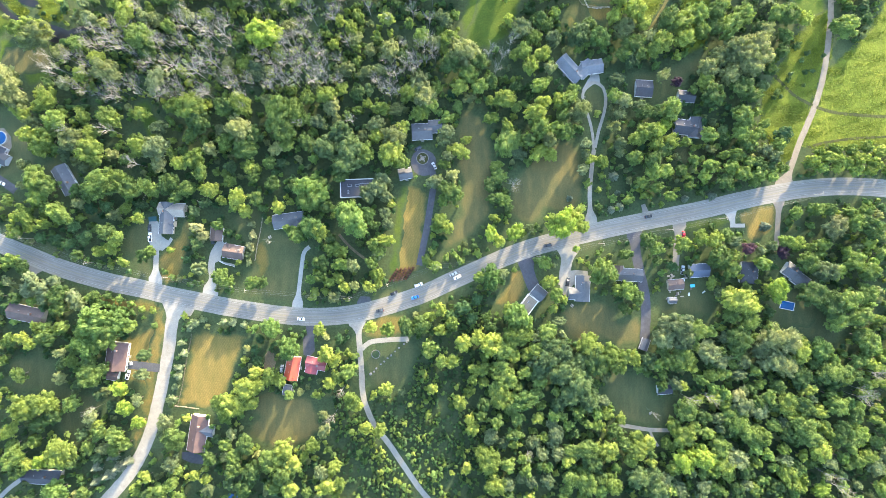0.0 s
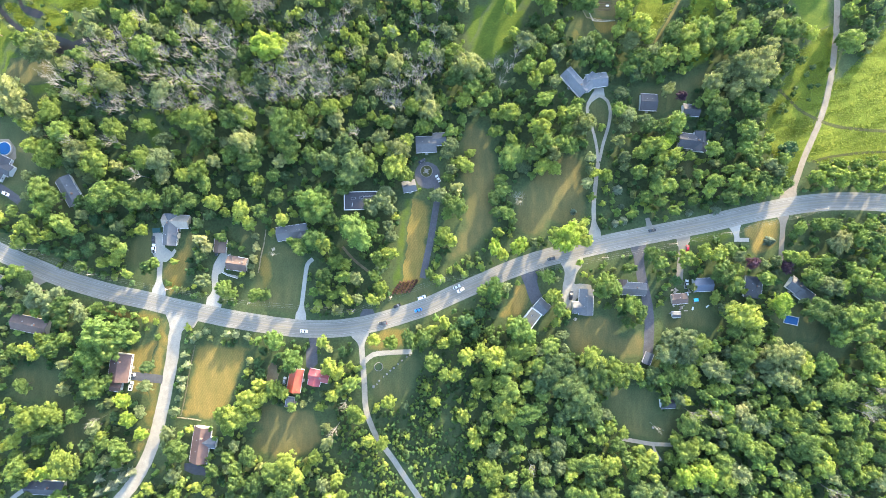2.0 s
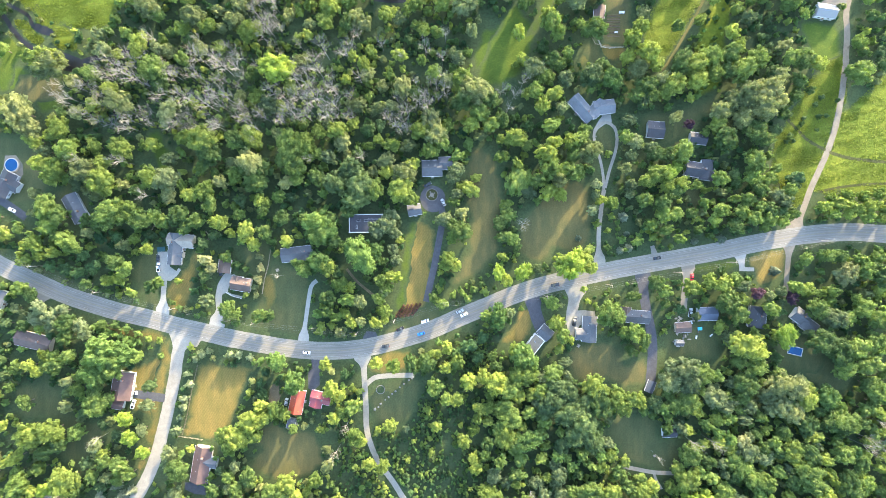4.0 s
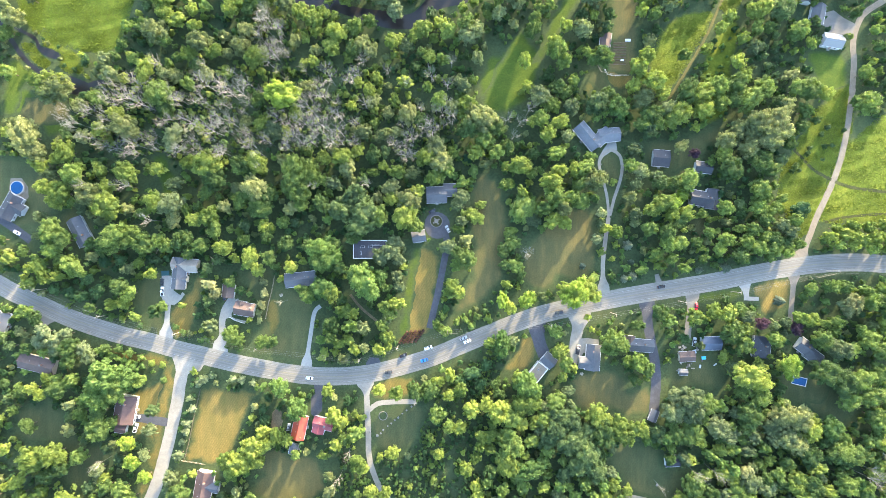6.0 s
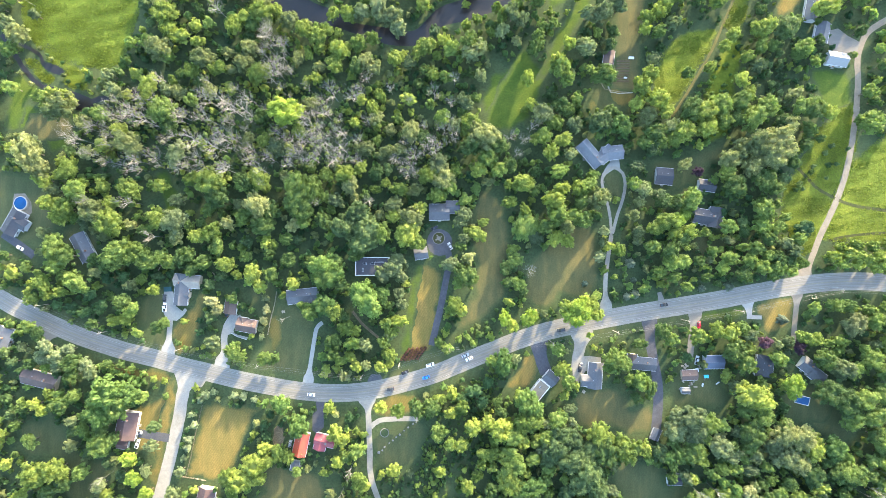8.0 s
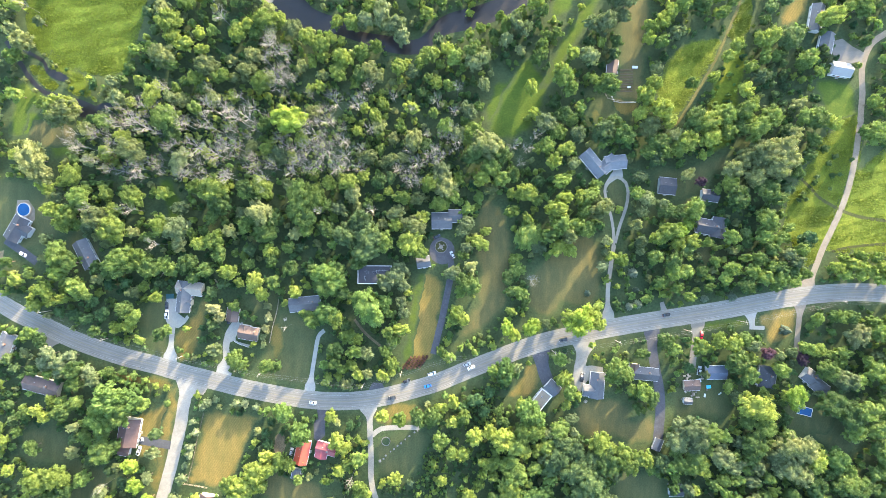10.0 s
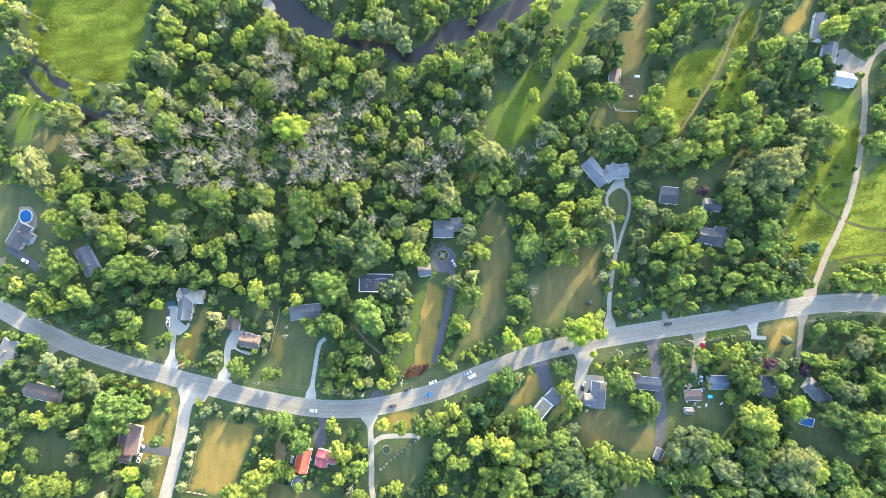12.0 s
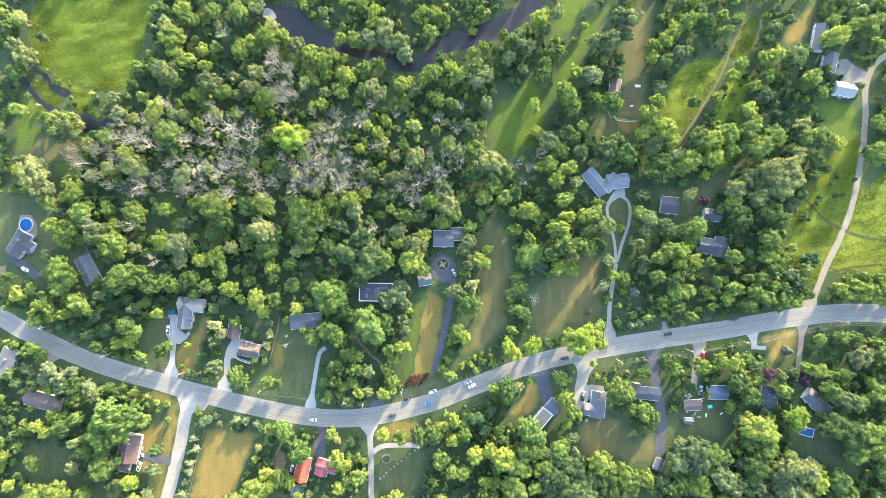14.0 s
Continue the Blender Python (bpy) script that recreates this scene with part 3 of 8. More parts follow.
patch("lawn", [(-265.1, -71.3), (-249.6, -62.6), (-239.3, -67.9), (-225.4, -85.2), (-211.5, -88.7), (-206.3, -95.7), (-218.4, -109.5), (-214.9, -118.2), (-228.7, -114.7), (-237.4, -104.3), (-237.5, -88.7), (-249.6, -85.2), (-259.9, -85.2)], 0.012, LAWN, "shady back lawn under big trees", "lawn", True, True, False)
# golden colour over the whole verge stands in for streaks of sun
patch("lawn", [(-192.6, -54.0), (-171.8, -47.1), (-169.4, -54.1), (-172.8, -71.4), (-176.2, -88.8), (-181.0, -109.6), (-188.9, -123.5), (-195.8, -137.4), (-199.3, -139.1), (-192.4, -123.5), (-184.5, -106.2), (-182.1, -85.3), (-191.5, -78.4), (-193.6, -67.9)], 0.016, DRY, "grass verge between houses and side road", "lawn", True, True, False)
patch("lawn", [(130.7, 103.7), (139.5, 114.3), (153.7, 117.8), (164.3, 123.1), (162.5, 110.8), (151.9, 109.0), (144.8, 96.6), (136.0, 93.1), (131.4, 93.1)], 0.012, LAWN, "garden lawn behind the dark-roofed houses", "lawn", True, True, False)
patch("lawn", [(-128.6, 20.9), (-109.4, 24.4), (-110.4, 1.7), (-112.9, -5.3), (-121.6, 8.6)], 0.016, LAWN, "fenced back lawn", "lawn", True, True, False)
patch("lawn", [(141.0, -19.4), (162.1, -19.4), (170.9, -33.5), (169.1, -40.5), (153.3, -38.7), (137.4, -40.4), (135.7, -26.4)], 0.012, LAWN, "cluttered back yard lawn", "lawn", True, True, False)
patch("lawn", [(218.6, -37.0), (243.3, -40.6), (246.8, -54.6), (236.2, -58.1), (225.6, -51.1), (218.5, -44.0)], 0.012, LAWN, "shaded back lawn by the pool", "lawn", True, True, False)
patch("lawn", [(223.9, -19.4), (232.8, -23.0), (229.2, -33.5), (220.4, -31.7), (225.7, -24.7)], 0.016, LAWN, "shaded lawn behind the grey house", "lawn", True, True, False)
patch("lawn", [(146.5, 65.7), (162.4, 66.7), (176.5, 64.3), (183.5, 50.9), (178.2, 40.4), (157.0, 42.1), (148.2, 50.9)], 0.012, LAWN, "shaded woodland lawn", "lawn", False, True, False)
# golden material on this lawn carries the warm sunlight in its colour
patch("green_lawn", [(77.9, 145.8), (88.5, 154.6), (104.3, 152.9), (107.8, 145.9), (99.0, 142.3), (84.9, 142.3), (79.6, 138.7)], 0.012, DRY, "lawn behind the angled house, coloured as if sunlit", "lawn", True, True, False)
patch("lawn", [(93.8, 187.8), (97.8, 216.1), (109.5, 227.2), (113.6, 213.3), (110.9, 195.6), (110.0, 174.5), (109.2, 153.4), (97.0, 152.9), (91.5, 159.6), (94.4, 173.8)], 0.016, HALF_SHADED, "kitchen garden lawn with vegetable beds", "lawn", True, True, False)
patch("green_lawn", [(81.4, 152.1), (90.0, 154.3), (93.8, 147.5), (99.2, 142.5), (85.3, 141.8)], 0.024, LAWN, "small sunlit grass corner", "lawn", True, True, False)
patch("lawn", [(216.1, 168.8), (233.3, 169.6), (240.5, 162.9), (239.6, 142.0), (234.9, 127.8), (224.6, 127.3), (231.0, 141.6), (223.8, 148.2), (218.2, 158.4)], 0.012, GREEN, "lawn beside the white-roofed barn", "lawn", True, True, False)
patch("dry_lawn", [(210.1, 231.6), (215.1, 238.8), (207.5, 210.4), (200.9, 203.1), (192.2, 202.7), (195.3, 213.4)], 0.012, DRY, "dry grass strip beside the farm", "lawn", True, True, False)
MEADOWS.append([(209.2, 110.9), (222.7, 135.7), (233.4, 146.3), (246.2, 150.9), (245.0, 125.1), (240.5, 100.4), (233.0, 81.0), (223.2, 61.0), (214.1, 54.5), (208.0, 60.0), (199.5, 80.9), (201.3, 98.5)])
patch("hay_meadow", MEADOWS[-1], 0.016, FIELD, "rough hay meadow with small bushes", "meadow", True, True)
MEADOWS.append([(246.8, 118.1), (254.6, 125.2), (265.3, 135.8), (278.9, 157.1), (297.5, 178.4), (318.9, 171.4), (318.3, 64.5), (278.5, 64.5), (231.1, 64.4), (224.3, 64.4), (227.9, 81.0), (233.6, 98.6), (237.9, 112.8)])
patch("hay_meadow", MEADOWS[-1], 0.02, FIELD, "bright green hay meadow beside the lane", "meadow", True, True)
MEADOWS.append([(-270.9, 210.8), (-258.0, 219.0), (-232.4, 226.5), (-207.0, 220.0), (-199.8, 213.9), (-201.5, 192.5), (-206.5, 174.5), (-210.3, 160.2), (-221.4, 154.3), (-232.1, 155.6), (-243.5, 157.0), (-254.0, 162.0), (-264.0, 166.5), (-271.0, 174.0), (-275.5, 186.0), (-276.0, 200.0)])
patch("hay_meadow", MEADOWS[-1], 0.012, RIVER_FIELD, "bright green river meadow", "meadow", True, True)
SCRUB_GRASS = [[(133.7, 189.0), (156.1, 193.1), (153.8, 181.8), (146.7, 168.5), (138.7, 154.1), (128.8, 140.4), (118.2, 145.1), (122.1, 175.1)], [(174.1, 220.9), (175.6, 209.1), (172.1, 193.1), (163.8, 192.4), (160.6, 195.1), (168.1, 214.0)]]
patch("scrub_meadow", SCRUB_GRASS[0], 0.016, FIELD, "rough green scrub meadow with bushes", "meadow", True, True, False)
patch("scrub_meadow", SCRUB_GRASS[1], 0.028, FIELD, "tall lit grass beside the field track", "meadow", True, True, False)
tagged(ribbon("field_track", [(170.1, 226.4), (166.7, 213.9), (159.6, 194.3), (153.9, 180.0), (147.5, 167.5), (139.7, 153.1), (130.7, 137.7)], 1.6, 0.05, TRACK, ragged=0.3), "tan trodden track through scrub", "path", "", "structure")
patch("scrub_meadow", [(152.3, 162.4), (166.8, 187.6), (174.0, 180.9), (168.3, 152.6), (165.8, 128.1), (148.6, 125.5)], 0.02, FIELD, "rough green scrub meadow beside the ride", "meadow", False, True, False)
BANKS = [[(-272.2, 160.2), (-264.4, 159.5), (-259.7, 153.3), (-252.3, 147.6), (-257.0, 143.9), (-263.7, 148.5), (-269.0, 154.0)], [(-257.8, 168.7), (-242.9, 158.7), (-233.6, 151.3), (-232.0, 141.5), (-242.0, 141.7), (-248.6, 146.0), (-246.2, 153.2), (-259.0, 158.7)]]
for k, outline in enumerate(BANKS):
    patch("river_bank", outline, 0.016 + 0.004 * k, FIELD, "tall grass on the stream bank", "meadow", True, True, False)
patch("green_lawn", [(-279.7, 148.2), (-270.8, 147.5), (-263.3, 141.8), (-268.0, 131.0), (-274.3, 115.5), (-282.5, 117.2), (-280.7, 133.9)], 0.02, GREEN, "sunlit green lawn strip by the stream", "lawn", True, True, False)
patch("lawn", [(-264.2, 125.8), (-248.2, 126.6), (-239.0, 120.6), (-242.0, 110.9), (-268.6, 109.7), (-270.8, 117.7)], 0.024, HALF_SHADED, "half-shaded lawn behind the stream trees", "lawn", True, True, False)
patch("lawn", [(92.6, 102.9), (99.7, 102.5), (102.1, 93.0), (98.9, 78.2), (95.4, 73.7), (93.3, 84.2), (89.1, 95.8)], 0.016, LAWN, "oval of grass inside the drive loop", "lawn", True, True, False)
patch("lawn", [(120.1, 110.0), (136.0, 110.0), (137.0, 95.9), (120.1, 92.4), (117.3, 100.1)], 0.016, LAWN, "shaded lawn round the small dark house", "lawn", True, True, False)
# dry lawn colour used to paint a streak of sun on the grass
patch("dry_lawn", [(133.5, 83.9), (137.7, 93.1), (144.8, 94.5), (143.4, 88.2), (138.4, 83.2)], 0.02, DRY, "strip of grass coloured gold as in a gap of sun", "lawn", True, True, False)
patch("lawn", [(-298.9, 85.3), (-266.9, 85.7), (-252.5, 82.1), (-248.3, 70.0), (-249.1, 52.3), (-264.7, 45.6), (-296.8, 48.4)], 0.016, LAWN, "shaded garden round the pool", "lawn", True, True, False)
patch("patio", [(-275.2, 75.4), (-268.4, 75.8), (-264.3, 70.5), (-263.6, 64.0), (-266.5, 60.5), (-272.5, 60.5), (-276.2, 66.5)], 0.06, TAN_GRAVEL, "grey-brown paved patio round the pool", "patio", True, False, True)
patch("lawn", [(-243.2, 55.1), (-226.9, 55.8), (-221.5, 46.6), (-226.6, 30.5), (-240.9, 33.4)], 0.012, LAWN, "small shaded lawn at the grey house", "lawn", True, True, False)
patch("lawn", [(206.6, -26.5), (229.2, -25.8), (232.7, -44.1), (218.5, -47.6), (206.5, -42.3)], 0.02, LAWN, "shaded lawn round the pool", "lawn", True, True, False)
patch("green_lawn", [(-187.8, 90.6), (-180.2, 93.1), (-175.3, 83.7), (-169.7, 75.6), (-173.2, 63.8), (-180.1, 63.1), (-182.6, 76.7)], 0.012, GREEN, "grassy glade in the woods", "lawn", True, True, False)
# both verges: sunlit edges painted with the golden lawn colour
patch("verge", [(-174.4, -37.8), (-168.5, -36.2), (-170.9, -56.5), (-174.0, -77.5), (-177.1, -99.2), (-183.4, -99.6), (-179.6, -70.9), (-176.9, -49.8)], 0.028, DRY, "grass verge of the side road, coloured golden as if sunlit", "lawn", True, True, False)
patch("verge", [(-209.5, -26.4), (-189.9, -29.6), (-171.4, -32.6), (-174.8, -37.4), (-191.4, -36.4), (-206.7, -34.0)], 0.032, DRY, "grass bank below the highway, coloured as if sunlit", "lawn", True, True, False)
# the lit strip of a shaded lawn, its sunlight put in as golden colour
patch("dry_lawn", [(-113.5, 2.2), (-108.0, 5.9), (-105.5, -11.5), (-111.5, -15.2)], 0.02, DRY, "grass strip beside pale shrubs, coloured as if sunlit", "lawn", True, True, False)
patch("verge", [(-44.8, -43.2), (-20.6, -39.6), (-19.0, -51.3), (-44.4, -53.2)], 0.02, DRY, "golden grass corner beside the lane", "lawn", True, True, False)
patch("verge", [(-41.4, -36.1), (-15.2, -27.0), (-6.4, -22.8), (-2.9, -19.3), (-13.4, -12.3), (-27.4, -21.1), (-37.9, -26.3)], 0.016, LAWN, "mown verge above the highway", "lawn", True, True, False)
patch("verge", [(32.1, -8.8), (53.1, -0.1), (74.2, 4.5), (77.7, 1.7), (77.7, -7.1), (63.7, 1.7), (42.6, -7.1), (35.6, -12.3)], 0.016, LAWN, "grass verge under the power line", "lawn", True, True, False)
patch("verge", [(95.3, 9.4), (148.1, 18.5), (144.6, 12.2), (119.9, 8.7), (98.8, 1.7), (88.2, -1.8)], 0.02, LAWN, "grass verge under the power line", "lawn", True, True, False)
patch("river", [(-128.7, 211.5), (-118.2, 213.7), (-107.5, 212.4), (-96.4, 202.3), (-82.0, 196.9), (-67.5, 189.4), (-46.3, 186.8), (-30.4, 185.8), (-15.3, 200.6), (5.4, 207.8), (24.3, 216.4), (37.6, 231.1), (48.1, 231.6), (36.9, 209.9), (16.4, 198.4), (-0.9, 192.4), (-14.7, 188.2), (-28.2, 177.1), (-45.7, 176.3), (-67.2, 182.4), (-85.0, 187.6), (-101.0, 189.7), (-117.3, 197.8)], 0.024, WATER, "slow dark brown river between wooded banks", "river", True, False, False)
tagged(ribbon("stream", [(-287.3, 174.5), (-281.9, 166.9), (-278.0, 161.4), (-274.1, 155.5), (-269.1, 149.7), (-263.5, 144.6), (-257.3, 141.7), (-247.2, 139.7), (-239.8, 135.4), (-231.6, 133.7), (-222.2, 137.0), (-206.4, 140.9), (-194.2, 144.2), (-185.7, 150.6)], 3.2, 0.06, WATER, ragged=0.6), "narrow winding dark stream", "stream", "", "structure")
tagged(ribbon("stream", [(-277.5, 170.6), (-271.9, 167.3), (-266.4, 164.7), (-262.3, 161.4), (-260.7, 157.2), (-255.5, 153.5), (-249.7, 152.7)], 2.2, 0.064, WATER, ragged=0.5), "dark backwater beside the meadow", "stream", "", "structure")
patch("stream_pool", [(-259.9, 157.2), (-255.3, 157.1), (-248.4, 154.2), (-248.2, 150.6), (-253.9, 151.1), (-259.8, 154.4)], 0.068, WATER, "dark end of the backwater", "stream", True, False, False)
patch("stream_pool", [(-246.2, 140.8), (-238.3, 139.4), (-228.1, 135.3), (-227.2, 131.8), (-234.1, 128.6), (-241.3, 129.7), (-245.2, 135.6)], 0.072, WATER, "widened dark pool of the stream", "stream", True, False, False)
patch("gravel_bar", [(-130.1, 206.1), (-128.7, 211.5), (-124.4, 210.6), (-121.3, 205.8), (-125.4, 204.2)], 0.06, GRAVEL, "pale gravel bar at the river", "river bank", True, False, False)


# ---- houses ----
SIDING = {"white": plain_mat("white_siding", (0.52, 0.51, 0.49), 0.6, 0, 0.1), "grey": plain_mat("grey_siding", (0.42, 0.43, 0.44), 0.7, 0, 0.12),
          "tan": plain_mat("tan_siding", (0.48, 0.40, 0.30), 0.7, 0, 0.12), "brick": plain_mat("brick_wall", (0.30, 0.15, 0.10), 0.9, 0, 0.3, 3, 0.4)}
ROOF = {"slate": shingle_mat("slate_grey_shingle", (0.082, 0.085, 0.094)), "dark": shingle_mat("dark_shingle", (0.040, 0.042, 0.050)),
        "brown": shingle_mat("brown_shingle", (0.098, 0.067, 0.056)), "rust": shingle_mat("rust_brown_shingle", (0.095, 0.057, 0.050)),
        # tan here is grey shingle with warm low sun put into its colour
        "pale": shingle_mat("pale_grey_shingle", (0.124, 0.132, 0.148)), "tan": shingle_mat("sunlit_grey_shingle", (0.238, 0.201, 0.164)),
        "red": plain_mat("red_metal_roof", (0.344, 0.061, 0.029), 0.45, 0.0, 0.2, 1.5), "crimson": plain_mat("faded_crimson_roof", (0.213, 0.041, 0.049), 0.6, 0, 0.3),
        "white": plain_mat("white_metal_roof", (0.20, 0.198, 0.195), 0.6, 0.0, 0.08), "blue": plain_mat("blue_grey_metal_roof", (0.070, 0.086, 0.123), 0.4, 0.2, 0.15)}
TRIM = plain_mat("white_trim", (0.55, 0.54, 0.53), 0.6, 0, 0.08)
GLASS = plain_mat("dark_window_glass", (0.03, 0.035, 0.045), 0.08, 0, 0.1)
DOOR = plain_mat("painted_door", (0.22, 0.08, 0.05), 0.5, 0, 0.1)
STONE = plain_mat("field_stone", (0.15, 0.143, 0.132), 0.9, 0, 0.25, 2, 0.4)
TIMBER = plain_mat("weathered_timber", (0.30, 0.25, 0.19), 0.85, 0, 0.25, 2, 0.3)
METAL = plain_mat("galvanised_metal", (0.45, 0.46, 0.47), 0.4, 0.7, 0.1)
RUBBER = plain_mat("black_rubber", (0.02, 0.02, 0.02), 0.8, 0, 0.2)


def gable(root, x, y, length, width, eave, rise, roof, wall, along=True, over=0.45, hip=False, windows=True):
    """One wing of a house: walls, two thick roof slopes, ridge cap, gutters, windows. Its ridge runs along local x, or y."""
    turn = Matrix.Translation((x, y, 0)) @ Matrix.Rotation(0 if along else math.pi / 2, 4, "Z")
    hl, hw = length / 2, width / 2
    inset = hw * 0.95 if hip else 0.0
    bm = bmesh.new()
    low = [bm.verts.new((sx * hl, sy * hw, 0)) for sx, sy in ((-1, -1), (1, -1), (1, 1), (-1, 1))]
    up = [bm.verts.new((sx * hl, sy * hw, eave)) for sx, sy in ((-1, -1), (1, -1), (1, 1), (-1, 1))]
    ridge = [bm.verts.new((-hl + inset, 0, eave + rise - 0.06)), bm.verts.new((hl - inset, 0, eave + rise - 0.06))]
    for k in range(4):
        bm.faces.new((low[k], low[(k + 1) % 4], up[(k + 1) % 4], up[k]))
    bm.faces.new((up[0], up[1], ridge[1], ridge[0]))
    bm.faces.new((up[2], up[3], ridge[0], ridge[1]))
    bm.faces.new((up[1], up[2], ridge[1]))
    bm.faces.new((up[3], up[0], ridge[0]))
    bmesh.ops.transform(bm, matrix=turn, verts=bm.verts)
    part("wall", bm, wall, root)
    drop = over * rise / hw
    slopes = []
    for s in (-1, 1):
        e = [(-hl - over, s * (hw + over), eave - drop), (hl + over, s * (hw + over), eave - drop), (hl + over * (not hip) - inset, 0, eave + rise), (-hl - over * (not hip) + inset, 0, eave + rise)]
        slopes.append(e)
    if hip:
        for s in (-1, 1):
            slopes.append([(s * (hl + over), -hw - over, eave - drop), (s * (hl + over), hw + over, eave - drop), (s * (hl - inset), 0, eave + rise)])
    for e in slopes:
        bm = bmesh.new()
        a = [bm.verts.new(Vector(p) + Vector((0, 0, 0.16))) for p in e]
        b = [bm.verts.new(p) for p in e]
        bm.faces.new(a), bm.faces.new(b[::-1])
        for k in range(len(e)):
            bm.faces.new((a[k], b[k], b[(k + 1) % len(e)], a[(k + 1) % len(e)]))
        bmesh.ops.recalc_face_normals(bm, faces=bm.faces[:])
        bmesh.ops.transform(bm, matrix=turn, verts=bm.verts)
        part("roof", bm, roof, root)
    bm = bmesh.new()
    tube(bm, (-hl - over * (not hip) + inset, 0, eave + rise + 0.14), (hl + over * (not hip) - inset, 0, eave + rise + 0.14), 0.13, 0.13, 6)
    bmesh.ops.transform(bm, matrix=turn, verts=bm.verts)
    part("ridge_cap", bm, roof, root)
    for s in (-1, 1):
        bm = box(bmesh.new(), -hl - over, hl + over, s * (hw + over + 0.08) - 0.08, s * (hw + over + 0.08) + 0.08, eave - drop - 0.05, eave - drop + 0.13)
        bmesh.ops.transform(bm, matrix=turn, verts=bm.verts)
        part("gutter", bm, TRIM, root, "white gutter")
    if windows:
        n = max(1, int(length // 4))
        for s in (-1, 1):
            for k in range(n):
                wx = -hl + (k + 0.5) * length / n
                bm = box(bmesh.new(), wx - 0.65, wx + 0.65, s * hw - 0.05, s * hw + 0.05, 0.95, min(2.15, eave - 0.25))
                bmesh.ops.transform(bm, matrix=turn, verts=bm.verts)
                window = part("window", bm, TRIM, root, "white framed window")
                bm = box(bmesh.new(), wx - 0.55, wx + 0.55, s * hw - 0.065, s * hw + 0.065, 1.03, min(2.07, eave - 0.33))
                bmesh.ops.transform(bm, matrix=turn, verts=bm.verts)
                part("pane", bm, GLASS, window, "dark glass pane")


def house(x, y, turn, wings, roof, wall, label, chimney=None, vents=2, name="house", category="house", door=True):
    """wings: (x, y, length, width, eave, rise, along x?, hip?) in the house's own axes."""
    root = new(name)
    root.matrix_world = pose(x, y, 0, 0, 0, turn)
    for k, (wx, wy, length, width, eave, rise, along, hip) in enumerate(wings):
        gable(root, wx, wy, length, width, eave, rise, ROOF[roof if isinstance(roof, str) else roof[k]], SIDING[wall], along, 0.45 if length > 6 else 0.25, hip, length > 6)
    wx, wy, length, width, eave, rise, along, hip = wings[0]
    if door:
        hw = width / 2
        block("door", (wx - 0.48, wx + 0.48, wy - hw - 0.06, wy - hw + 0.04, 0.02, 2.05) if along else (wx + hw - 0.04, wx + hw + 0.06, wy - 0.48, wy + 0.48, 0.02, 2.05), DOOR, root, 0, "painted front door")
        block("door_step", (wx - 0.9, wx + 0.9, wy - hw - 1.2, wy - hw, 0, 0.17) if along else (wx + hw, wx + hw + 1.2, wy - 0.9, wy + 0.9, 0, 0.17), CONCRETE, root, 0.02, "concrete step")
    if chimney:
        cx, cy = chimney
        c = block("chimney", (cx - 0.45, cx + 0.45, cy - 0.4, cy + 0.4, eave * 0.6, eave + rise + 1.1), SIDING["brick"], root, 0.03, "brick chimney")
        block("chimney_cap", (cx - 0.52, cx + 0.52, cy - 0.47, cy + 0.47, eave + rise + 1.1, eave + rise + 1.22), STONE, c, 0, "stone cap")
    for k in range(vents):
        s = (k + 1) / (vents + 1) - 0.5
        p = (wx + s * length, wy + width * 0.18) if along else (wx - width * 0.18, wy + s * length)
        z = eave + rise * 0.64
        bm = bmesh.new()
        tube(bm, (*p, z), (*p, z + 0.75), 0.09, 0.09, 8)
        part("vent_pipe", bm, METAL, root, "grey vent pipe")
    span = max(max(abs(w[0]), abs(w[1])) + w[2] / 2 for w in wings) * 0.72
    OPEN.append([(x + span * math.cos(a), y + span * math.sin(a)) for a in np.linspace(0, math.tau, 12, endpoint=False)])
    return tagged(root, label, category, "houses along the road" if name == "house" else "outbuildings")


DARK_FELT = shingle_mat("dark_roofing_felt", (0.045, 0.046, 0.056))


